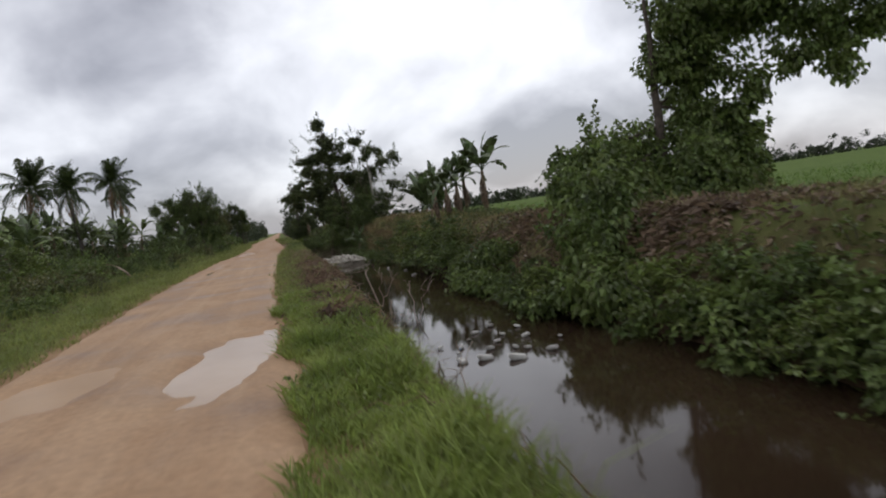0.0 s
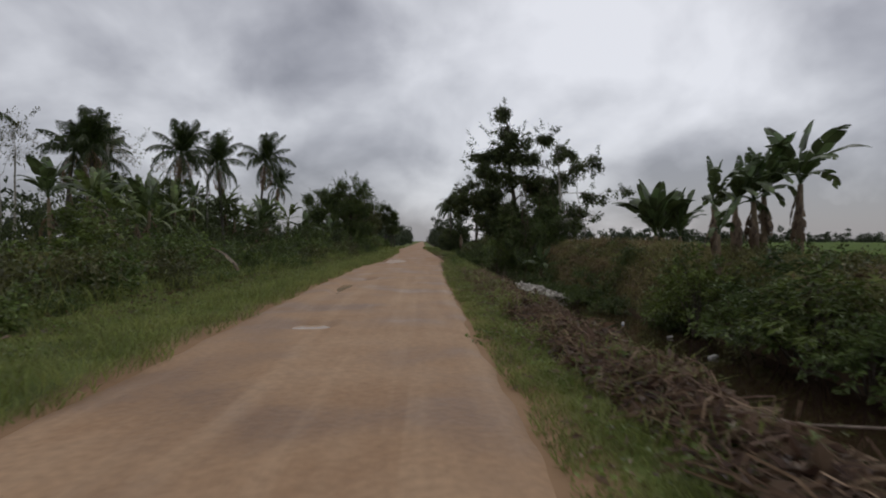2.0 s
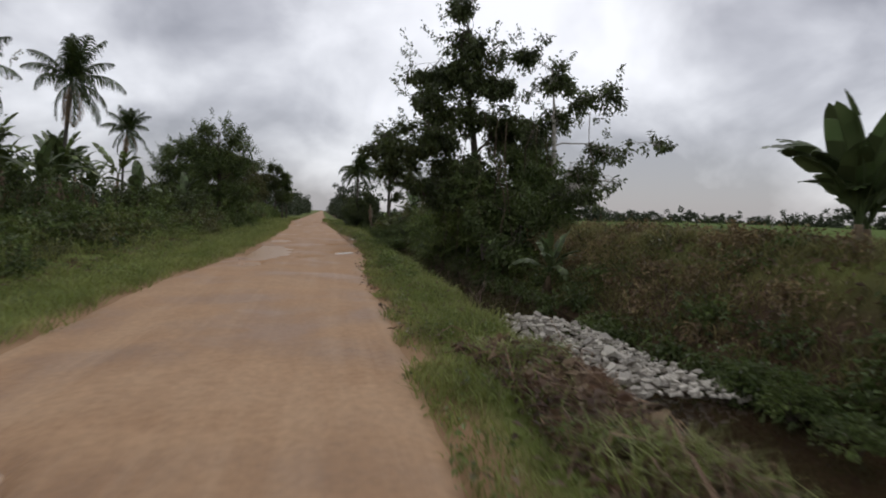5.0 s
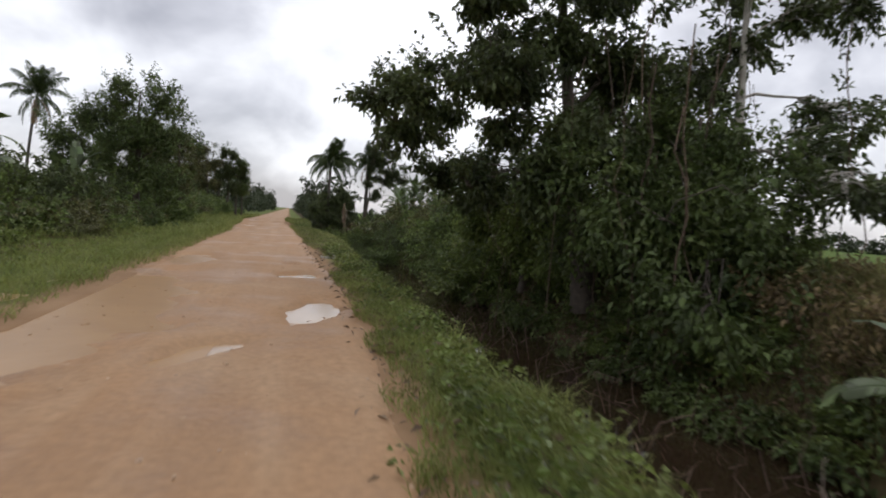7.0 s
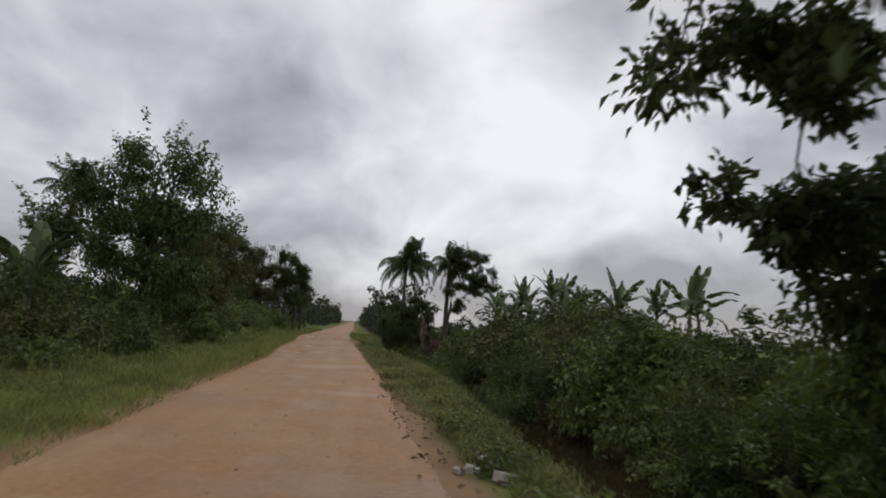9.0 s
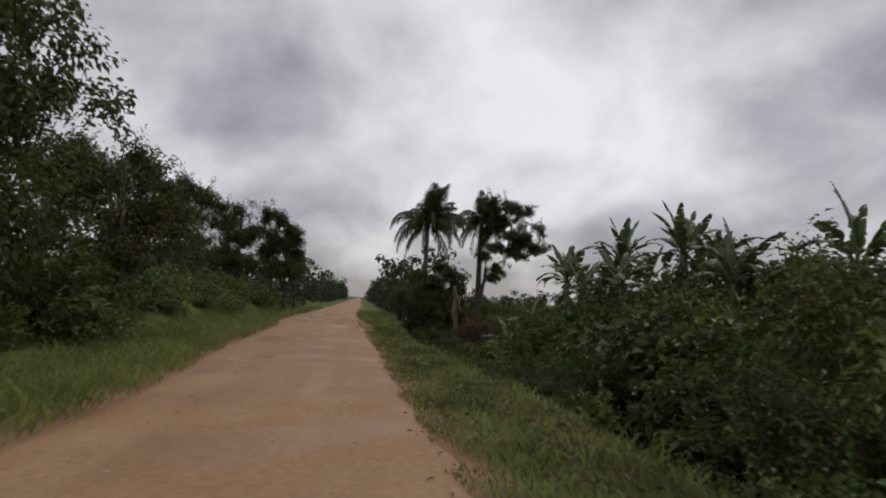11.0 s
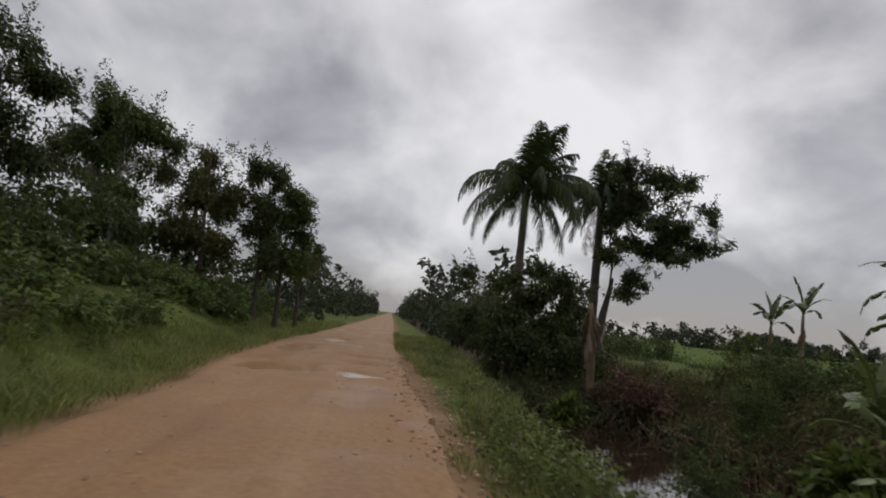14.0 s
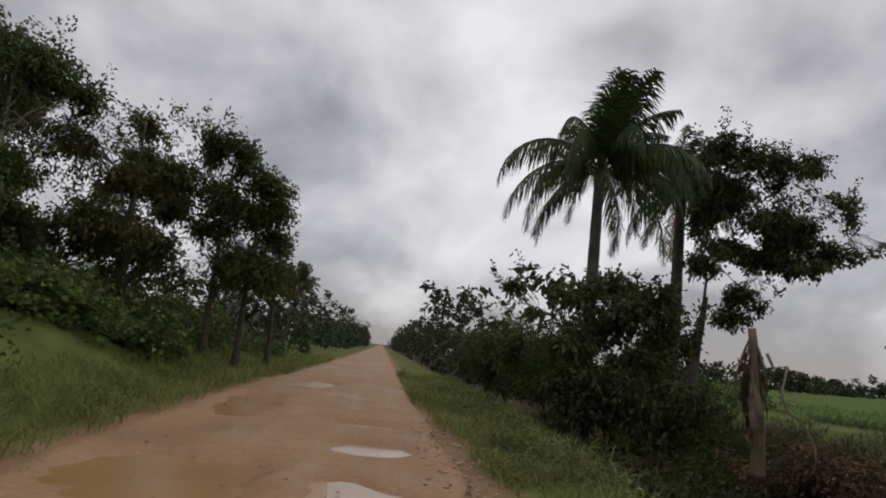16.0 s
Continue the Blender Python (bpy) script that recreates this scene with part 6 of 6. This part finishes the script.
def branch(x, y, ways, label, seed, z=None):
    """A bleached forked branch stuck in the bank: a stem and side shoots."""
    rng = np.random.default_rng(seed)
    z = float(land(x, y)) if z is None else z
    root = empty("dead_branch", pose(x, y, z - 0.1), label, "branch", "dead branches")
    for dx, dy, dz, r in ways:
        p = limb_points((0, 0, 0), (dx, dy, dz), rng, 8, 0.12, 0.1)
        part_np("stem", mesh_np("stem", *tube(p, np.linspace(r, r * 0.35, 8), 6), M_STICK_PALE, True), root)
        q = p[4]
        for k in range(2):
            e = q + np.array([rng.uniform(-0.3, 0.3), rng.uniform(-0.3, 0.3), rng.uniform(0.15, 0.5)])
            part_np("shoot", mesh_np("shoot", *tube(limb_points(q, e, rng, 5, 0.1, 0.15), np.linspace(r * 0.5, 0.004, 5), 5), M_STICK_PALE, True), root)


BLEACHED = "bleached bare branch lying on the ditch bank"
branch(2.9, 17.2, [(0.5, -1.9, -0.2, 0.022), (-0.5, 1.6, 0.5, 0.018)], BLEACHED, 650)
branch(3.2, 13.6, [(0.1, 0.5, 1.2, 0.013), (0.5, 0.1, 1.0, 0.012), (-0.4, 0.9, 0.8, 0.013)], BLEACHED, 651)
branch(3.0, 20.0, [(0.7, -1.6, -0.3, 0.02), (0.2, -2.2, 0.0, 0.024)], BLEACHED, 652)
branch(2.8, 22.6, [(0.6, -1.5, -0.2, 0.024), (0.9, -1.1, 0.1, 0.016)], BLEACHED, 653)
branch(3.0, 26.0, [(0.4, -1.6, 0.0, 0.02), (0.6, 0.6, 0.3, 0.014)], BLEACHED, 654)
branch(2.6, 8.0, [(0.6, -1.2, 0.05, 0.016), (0.4, -1.6, -0.2, 0.02)], BLEACHED, 655)
branch(4.6, 47.6, [(0.2, 0.4, 0.9, 0.012), (-0.2, 0.5, 0.7, 0.01)], "bare twig standing in the ditch", 656, -1.3)
branch(4.4, 58.2, [(0.5, 0.9, 0.1, 0.02), (-0.3, 1.0, 0.3, 0.014)], "bare twig standing in the ditch", 657, -1.3)

# dead banana stump with a prop, and a toppled dead leaf in the left scrub
make_banana(6.05, 107.2, 2.6, 230, "dead banana stump wrapped in brown leaves", z=-0.25, leaves_n=0, dry=22, size=0.95, skirt=BANANA_SKIRT)
branch(6.0, 106.9, [(0.7, -0.3, -1.9, 0.03)], "pale pole propping the banana stump", 658, 2.0)
ob = new("fallen_banana_leaf", BANANA_HANG[0])
ob.matrix_basis = pose(-8.0, 35.0, 1.1, 0, -25, -20) @ Matrix.Scale(0.9, 4)
tagged(ob, "withered banana leaf hanging over the scrub", "leaf")

weeds("broad-leaved weeds among the verge grass", (0.6, 2.4, 0, 66), 700, 0.06, M_LEAF_BRIGHT, 330, right_verge)
weeds("broad-leaved weeds among the verge grass", (0.2, 3.0, 66, 112), 500, 0.065, M_LEAF_BRIGHT, 331, right_verge)
weeds("broad-leaved weeds at the foot of the scrub", (-6.6, -4.6, 5, 112), 1100, 0.075, M_LEAF_BRIGHT, 332, left_verge)
grass("dry_grass", 0.7, 3.0, 0, 112, 20000, 0.4, M_GRASS_TAN, "dry seeding grass stems in the verge", 315, right_verge, width=0.008, bend=0.7)
grass("dry_grass", -6.4, -3.0, 0, 120, 18000, 0.36, M_GRASS_TAN, "dry seeding grass stems in the verge", 316, left_verge, width=0.01, bend=0.7)
young = make_shrub("bright young shrub with broad leaves by the ditch", (0.55, 0.6, 0.55), 231, 420, (0.2, 0.6), M_LEAF_BRIGHT, droop=0.3, flat=0.6)
young.matrix_basis = pose(3.2, 86.0, float(land(3.2, 86.0)) - 0.02)
for x, y, z, sc in [(3.6, 89.6, -0.7, 0.8), (3.3, 78.5, -0.5, 0.7), (4.3, 93.2, -0.9, 0.9)]:
    copy_thing(young, pose(x, y, max(float(land(x, y)), WATER_Z) - 0.02, 0, 0, 60 * x)).scale = (sc, sc, sc)

grass("scrub_grass", -11.0, -6.3, 2, 82, 15000, 1.0, M_GRASS, "tall rank grass growing through the creeper", 317, width=0.02, bend=0.8)
sticks("dead_tangle", "brown tangle of dead stems beneath the palms", (3.8, 7.4, 103, 113), 260, 1.1, M_STICK_DARK, 610, radius=(0.006, 0.02), lift=0.5)

# broad-leaved creeper over the rising slope
rng = np.random.default_rng(18)
lobes = []
for _ in range(90):
    x, y = rng.uniform(-12.5, -6.8), rng.uniform(90, 130)
    r = rng.uniform(0.6, 1.4)
    lobes.append((x, y, float(land(x, y)) + 0.25, r, r, rng.uniform(0.3, 0.8)))
scrub("creeper_slope", "large-leaved creeper covering a bank below trees", lobes, 50000, (0.17, 0.8), M_CREEPER, 410, flat=0.3, droop=0.15, clump=0.3)

# lianas under the leaning tree
rng = np.random.default_rng(19)
out = []
for _ in range(46):
    x, y, top = rng.uniform(5.8, 11.0), rng.uniform(52, 63), rng.uniform(3.0, 6.5)
    end = np.array([x + rng.uniform(-0.5, 0.5), y + rng.uniform(-0.5, 0.5), float(land(x, y)) + rng.uniform(-0.1, 1.6)])
    r = rng.uniform(0.006, 0.02)
    out.append(tube(limb_points((x, y, top), end, rng, 8, 0.0, 0.05), np.full(8, r), 4))
tagged(new("hanging_vines", mesh_np("hanging_vines", *join(out), M_STICK_DARK)), "thin brown vines hanging from a dark tree", "vines", kind="stuff")
grass("grass_tufts", 0.9, 2.9, 0, 112, 26000, 0.5, M_GRASS, "long tufts of grass hanging over the ditch edge", 318, lambda x, y: right_verge(x, y) & (x - road_right(y) > 0.7) & (wobble(x, y, 1.3, 2.0) > 0.15), width=0.012, bend=0.7)
litter("leaf_litter", "dead leaves and clods caught in the verge grass", (0.8, 2.3, 8, 112), 6000, 0.1, M_BANANA_DRY, 623, -0.3)
# dark grass colour stands in for the deep shade of the hollow
grass("bank_grass", 6.8, 10.0, 98, 118, 9000, 0.5, M_GRASS_DARK, "rough grass on the bank below the field", 319, lambda x, y: land(x, y) > -0.9, width=0.024)
rng = np.random.default_rng(20)
for mat, seed, n, y0 in ((M_LEAF_OLIVE, 411, 60, 8), (M_LEAF_MID, 412, 26, 27)):
    lobes = []
    for _ in range(n):
        x, y = rng.uniform(6.8, 12.0), rng.uniform(y0, 54)
        r = rng.uniform(0.3, 0.9)
        lobes.append((x, y, max(float(land(x, y)), -1.2) + 0.12, r, r * 1.2, rng.uniform(0.15, 0.5)))
    scrub("bank_weeds", "low mixed weeds over the raised bank", lobes, 11000, (0.14, 0.5), mat, seed, "weeds", clump=0.2, per=12)
plant("tall", 4.4, 97.2, 0.42, rng, z=-1.2)
plant("bank", 4.9, 96.4, 0.5, rng, z=-1.2)
for mat, seed, n, x0, x1, y0, y1 in ((M_LEAF_DARK, 414, 30, 7.4, 8.8, 100, 116), (M_LEAF_MID, 415, 34, 5.6, 10.0, 91, 98)):
    lobes = []
    for _ in range(n):
        x, y = rng.uniform(x0, x1), rng.uniform(y0, y1)
        r = rng.uniform(0.3, 0.9)
        lobes.append((x, y, max(float(land(x, y)), -1.2) + 0.15, r, r * 1.2, rng.uniform(0.2, 0.6)))
    scrub("bank_weeds", "low dark weeds on the bank below the field", lobes, 9000, (0.15, 0.5), mat, seed, "weeds", clump=0.2, per=12)
lobes = []
for _ in range(64):
    x, y = rng.uniform(-11.5, -6.9), rng.uniform(5, 76)
    r = rng.uniform(0.3, 0.9)
    lobes.append((x, y, float(land(x, y)) + rng.uniform(0.2, 1.0), r, r * 1.4, rng.uniform(0.15, 0.4)))
scrub("creeper_scrub", "withered brown and olive creeper patches", lobes, 9000, (0.17, 0.5), M_LEAF_OLIVE, 416, clump=0.22, per=12)
litter("leaf_litter", "brown dead leaves over the creeper edge", (-8.0, -5.6, 5, 76), 5000, 0.14, M_ROT, 624)
lobes = [(rng.uniform(5.0, 8.6), rng.uniform(110.5, 114), rng.uniform(0.0, 0.9), rng.uniform(0.4, 0.8), 0.6, rng.uniform(0.3, 0.6)) for _ in range(22)]
scrub("undergrowth", "dark undergrowth round the palm trunks", lobes, 6000, (0.17, 0.5), M_LEAF_DARK, 417, clump=0.22, per=12)

# dark growth and brush from the ditch up to the palms
lobes = []
for _ in range(80):
    x, y = rng.uniform(4.2, 8.6), rng.uniform(106.4, 112)
    r = rng.uniform(0.25, 0.7)
    lobes.append((x, y, max(float(land(x, y)), -1.2) + 0.2, r, r * 1.2, rng.uniform(0.2, 0.55)))
scrub("undergrowth", "low dark undergrowth between ditch and palms", lobes, 13000, (0.15, 0.5), M_LEAF_DARK, 418, clump=0.22, per=12)
sticks("dead_tangle", "red-brown heap of cut brush below the field", (7.0, 8.8, 99.5, 105), 320, 0.9, M_STICK, 611, radius=(0.006, 0.018), lift=0.45)
litter("leaf_litter", "rotting brown leaves over the cut brush", (6.9, 8.8, 98, 108), 3000, 0.16, M_ROT, 625)
grass("grass_tufts", 1.6, 3.6, 102.5, 112, 4000, 0.75, M_GRASS, "tall arching grass at the edge of the ditch", 320, lambda x, y: (x - road_right(y) > 1.2) & (wobble(x, y, 1.1, 5.0) > 0.0) & (land(x, y) > -0.45), width=0.014, bend=0.9)
grass("bank_grass", 9.0, 15.5, 98, 120, 18000, 0.35, M_GRASS_DARK, "rough grass on the bank below the field", 321, lambda x, y: (land(x, y) > -0.9) & (wobble(x, y, 1.8, 7.0) > -0.1), width=0.02)
# tall growth round the far bananas
lobes = []
for _ in range(30):
    x, y = rng.uniform(7.4, 10.4), rng.uniform(91, 98)
    lobes.append((x, y, float(land(x, y)) + rng.uniform(0.3, 1.0), rng.uniform(0.4, 0.9), rng.uniform(0.4, 0.9), rng.uniform(0.3, 0.7)))
for _ in range(26):
    x, y = rng.uniform(11.5, 15.5), rng.uniform(84, 96)
    lobes.append((x, y, float(land(x, y)) + rng.uniform(0.6, 2.4), rng.uniform(0.5, 1.0), rng.uniform(0.5, 1.0), rng.uniform(0.5, 1.0)))
scrub("thicket", "tall dark thicket behind the banana plants", lobes, 17000, (0.2, 0.5), M_LEAF_DARK, 419, clump=0.26, per=14)
branch(3.3, 15.2, [(-0.5, 2.0, 0.75, 0.02), (0.1, 0.2, 1.0, 0.016), (0.5, -0.1, 0.8, 0.014)], "bleached bare sapling leaning over the ditch", 659, -0.75)
branch(4.0, 14.4, [(0.0, 0.5, 1.1, 0.016), (0.35, -0.2, 1.2, 0.016)], "bleached bare sapling standing in the ditch", 660, -1.3)

# dark growth between the thin trunks on the slope
lobes = []
for _ in range(44):
    x, y = rng.uniform(-19, -9.2), rng.uniform(102, 126)
    lobes.append((x, y, float(land(x, y)) + rng.uniform(0.4, 2.6), rng.uniform(0.7, 1.4), rng.uniform(0.7, 1.4), rng.uniform(0.6, 1.2)))
scrub("undergrowth", "dark undergrowth between thin tree trunks", lobes, 15000, (0.24, 0.5), M_LEAF_DARK, 420, clump=0.3, per=14)
lobes = [(rng.uniform(12.2, 15.0), rng.uniform(84.5, 89), rng.uniform(0.8, 3.4), rng.uniform(0.6, 1.0), rng.uniform(0.6, 1.0), rng.uniform(0.5, 0.9)) for _ in range(16)]
scrub("thicket", "tall dark thicket behind the banana plants", lobes, 7000, (0.2, 0.5), M_LEAF_DARK, 421, clump=0.26, per=14)

for x, y, sc in ((6.35, 37.4, 0.42), (6.1, 36.2, 0.36), (6.5, 38.6, 0.36)):
    plant("bank", x, y, sc, rng, z=-1.2)

for x, y, sc in ((7.0, 110.4, 0.6), (7.8, 110.4, 0.6), (7.4, 108.6, 0.4), (6.3, 109.6, 0.5), (5.0, 110.6, 0.6), (4.2, 110.9, 0.6), (5.6, 110.8, 0.7), (7.4, 112.4, 0.8), (8.4, 113.0, 0.7), (3.6, 112.4, 0.7)):
    plant("bank", x, y, sc, rng)

grass("grass_tufts", 1.7, 3.4, 39, 62, 5000, 0.5, M_GRASS, "tall arching grass at the edge of the ditch", 322, lambda x, y: (x - road_right(y) > 1.0) & (wobble(x, y, 1.1, 4.0) > 0.05) & (land(x, y) > -0.9), width=0.014, bend=0.9)
weeds("tall broad-leaved weeds along the ditch edge", (1.5, 3.2, 44, 68), 900, 0.085, M_LEAF_BRIGHT, 333, lambda x, y: (x - road_right(y) > 0.5) & (land(x, y) > -0.7), height=0.3)

# withered weeds over the bank beside the dam
lobes = []
for _ in range(80):
    x, y = rng.uniform(7.4, 12.5), rng.uniform(38, 53)
    r = rng.uniform(0.25, 0.7)
    lobes.append((x, y, max(float(land(x, y)), -1.0) + 0.15, r, r * 1.2, rng.uniform(0.15, 0.4)))
scrub("dry_weeds", "withered brown weeds tangled over the raised bank", lobes, 20000, (0.13, 0.4), M_WEED_BROWN, 422, "weeds", clump=0.2, per=12)
# soft olive growth past the leaning tree
lobes = []
for _ in range(46):
    x, y = rng.uniform(6.6, 10.8), rng.uniform(84, 96)
    up = rng.uniform(0.4, 0.9)
    lobes.append((x, y, max(float(land(x, y)), -1.0) + up * rng.uniform(0.8, 2.0), rng.uniform(0.5, 1.1), rng.uniform(0.5, 1.1), up))
scrub("soft_scrub", "soft olive-green scrub swelling up beside the ditch", lobes, 20000, (0.15, 0.35), M_LEAF_OLIVE, 423, clump=0.26, per=14)
# low hedge between the round tree and the field
lobes = []
for _ in range(34):
    x, y = rng.uniform(10.6, 15.4), rng.uniform(121, 129)
    lobes.append((x, y, 0.3 + rng.uniform(0.3, 0.9), rng.uniform(0.6, 1.2), rng.uniform(0.6, 1.2), rng.uniform(0.4, 0.8)))
for _ in range(12):
    x, y = rng.uniform(10.8, 12.6), rng.uniform(104, 107)
    lobes.append((x, y, float(land(x, y)) + rng.uniform(0.2, 0.9), rng.uniform(0.4, 0.8), rng.uniform(0.4, 0.8), rng.uniform(0.3, 0.6)))
scrub("hedge", "low dark bushes at the edge of the field", lobes, 12000, (0.18, 0.5), M_LEAF_MID, 424, clump=0.26, per=14)

# leaves round the palm's foot
lobes = [(rng.uniform(3.7, 5.4), rng.uniform(110.6, 111.6), rng.uniform(0.2, 1.7), rng.uniform(0.35, 0.6), 0.5, rng.uniform(0.25, 0.45)) for _ in range(16)]
scrub("undergrowth", "leafy undergrowth round the palm's foot", lobes, 4500, (0.16, 0.5), M_LEAF_DARK, 425, clump=0.2, per=11)
# drowned sticks and stalks in the shade under the leaning tree
sticks("dead_tangle", "dark drowned sticks caught in the ditch", (3.6, 6.4, 44.5, 62), 150, 0.9, M_STICK_DARK, 612, radius=(0.005, 0.014), lift=0.55)
litter("leaf_litter", "rotting leaves along the shaded water's edge", (5.6, 8.0, 44, 62), 6000, 0.14, M_ROT, 628)

# fresh creeper hanging down the far bank to the water
lobes = []
for _ in range(70):
    y = rng.uniform(3, 21)
    x = float(ditch_middle(y) + ditch_half(y)) + rng.uniform(-0.1, 1.3)
    r = rng.uniform(0.3, 0.7)
    lobes.append((x, y, max(float(land(x, y)), -1.2) + rng.uniform(0.05, 0.4), r, r * 1.2, rng.uniform(0.2, 0.45)))
scrub("bank_creeper", "fresh green creeper trailing down the bank to the water", lobes, 15000, (0.16, 0.62), M_CREEPER, 426, clump=0.2, per=12, flat=0.6)
# bright rank grass past the leaning tree
grass("tall_reeds", 6.2, 11.5, 64, 79, 22000, 1.35, M_GRASS_FRESH, "bright rank grass on the bank past the tree", 323, lambda x, y: land(x, y) > -0.9, width=0.018, bend=0.8)
# thin dark growth far behind the palms
lobes = [(rng.uniform(-38, -27), rng.uniform(62, 104), rng.uniform(2.0, 5.4), rng.uniform(1.0, 2.0), 1.6, rng.uniform(0.7, 1.4)) for _ in range(44)]
scrub("undergrowth", "thin dark growth far behind the palms", lobes, 11000, (0.34, 0.4), M_LEAF_DARK, 427, clump=0.5)
# tall bananas and tangled growth between the palm trunks
for i, (x, y, h) in enumerate([(-19.0, 62.5, 4.4), (-22.4, 61.0, 4.8), (-25.0, 57.5, 4.6), (-18.4, 68.5, 4.2), (-27.6, 60.0, 5.0), (-23.4, 65.5, 4.6), (-15.4, 70.0, 3.6), (-20.6, 58.0, 3.8)]):
    make_banana(x, y, h, 250 + i, "tall banana plant between the palm trunks", leaves_n=9, dry=8, up=5, meshes=BANANA_PALE if i % 2 else BANANA_WORN, skirt=BANANA_SKIRT)
lobes = [(rng.uniform(-29, -17), rng.uniform(56, 78), rng.uniform(2.4, 5.6), rng.uniform(0.6, 1.3), 1.2, rng.uniform(0.5, 1.0)) for _ in range(34)]
scrub("undergrowth", "tangled dark growth hanging between the palm trunks", lobes, 9000, (0.26, 0.4), M_LEAF_DARK, 428, clump=0.36)

# weeds and a heap of dead leaves round the banana stump
lobes = []
for _ in range(70):
    x, y = rng.uniform(7.5, 11.5), rng.uniform(99, 109)
    r = rng.uniform(0.25, 0.7)
    lobes.append((x, y, max(float(land(x, y)), -1.0) + 0.12, r, r * 1.2, rng.uniform(0.15, 0.45)))
scrub("dry_weeds", "olive and brown weeds over the bank below the field", lobes, 11000, (0.14, 0.42), M_LEAF_OLIVE, 429, "weeds", clump=0.2, per=12)
lobes = [(rng.uniform(6.4, 8.4), rng.uniform(105.2, 108.4), rng.uniform(-0.7, 0.1), rng.uniform(0.3, 0.6), 0.5, rng.uniform(0.2, 0.35)) for _ in range(18)]
scrub("dead_leaf_heap", "red-brown heap of dead banana leaves below the stump", lobes, 5200, (0.15, 0.4), M_ROT, 430, "leaves", clump=0.26, per=14, droop=0.2, flat=0.5)
# weeds and brush along the far water's edge beside the dam
lobes = []
for _ in range(96):
    y = rng.uniform(37, 67)
    x = float(ditch_middle(y) + ditch_half(y)) + rng.uniform(-0.2, 1.4)
    r = rng.uniform(0.25, 0.6)
    lobes.append((x, y, max(float(land(x, y)), -1.25) + rng.uniform(0.05, 0.3), r, r * 1.3, rng.uniform(0.15, 0.4)))
scrub("bank_weeds", "dark weeds trailing over the water's edge", lobes, 21000, (0.14, 0.5), M_LEAF_MID, 431, "weeds", clump=0.2, per=12, flat=0.6)
litter("leaf_litter", "rotting leaves washed along the water's edge", (5.8, 7.6, 34, 46), 4000, 0.13, M_ROT, 629)

for k, (x, y, sc, turn) in enumerate(((1.9, 63.3, 0.13, 20), (1.62, 63.9, 0.09, 70), (1.45, 63.7, 0.06, 130), (2.2, 62.4, 0.07, 200))):
    ob = new("rubble_block", STONES[k])
    ob.matrix_basis = pose(x, y, float(land(x, y)) + 0.04, 0, 0, turn) @ Matrix.Scale(sc, 4)
    tagged(ob, "pale block of broken rubble lying on the red verge", "stone", "blocks on the verge")

# broad-leaved plants in layers and long arching grass over the far water's edge
broad = make_shrub("layered plant with broad pale green leaves over the water", (0.75, 0.8, 0.6), 232, 170, (0.36, 0.55), M_LEAF_BRIGHT, droop=0.25, flat=0.45, clump=0.3)
broad.matrix_basis = pose(6.9, 88.8, -0.95)
for x, y, z, sc in ((6.2, 88.9, -1.0, 0.8), (7.4, 90.4, -0.6, 1.1), (8.4, 91.2, -0.2, 1.2), (5.2, 93.7, -1.1, 0.7), (7.0, 86.4, -0.7, 1.0), (7.8, 84.0, -0.4, 1.2), (6.8, 82.0, -0.8, 0.9), (6.9, 97.8, -0.9, 0.8), (4.2, 103.6, -0.9, 0.6)):
    copy_thing(broad, pose(x, y, z, 0, 0, 77 * x + 31 * y)).scale = (sc, sc, sc)
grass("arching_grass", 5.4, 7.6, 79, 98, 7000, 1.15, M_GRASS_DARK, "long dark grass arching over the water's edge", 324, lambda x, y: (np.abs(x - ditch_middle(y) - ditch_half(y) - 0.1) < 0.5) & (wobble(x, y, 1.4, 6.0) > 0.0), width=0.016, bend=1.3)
for i, (x, y, h) in enumerate(((6.7, 95.6, 1.0), (8.2, 98.6, 1.3), (9.6, 95.4, 1.6))):
    make_banana(x, y, h, 270 + i, "young banana plant with an upright new leaf", leaves_n=7, dry=4, size=0.75, up=5, meshes=BANANA_PALE, skirt=BANANA_SKIRT)
grass("grass_tufts", 0.6, 2.6, 96, 120, 5000, 0.55, M_GRASS_TAN, "coarse olive tufts scattered through the verge", 325, lambda x, y: right_verge(x, y) & (land(x, y) > -0.4) & (wobble(x, y, 0.8, 3.0) > 0.2), width=0.014, bend=0.8)
weeds("broad-leaved weeds along the ditch edge", (0.8, 3.0, 92, 116), 900, 0.09, M_LEAF_BRIGHT, 334, lambda x, y: right_verge(x, y) & (land(x, y) > -0.5), height=0.3)

grass("grass_tufts", 1.5, 2.5, 24, 37, 9000, 0.38, M_GRASS, "tall grass growing through the cut brush", 328, lambda x, y: wobble(x, y, 1.0, 9.0) > -0.25, width=0.013, bend=0.8)
plant("tall", 7.9, 101.6, 0.42, rng, z=-0.6)
plant("tall", 8.4, 102.4, 0.34, rng)
litter("leaf_litter", "brown leaves and clods trodden into the verge", (1.8, 3.0, 58, 97), 2600, 0.1, M_ROT, 630, -0.3)
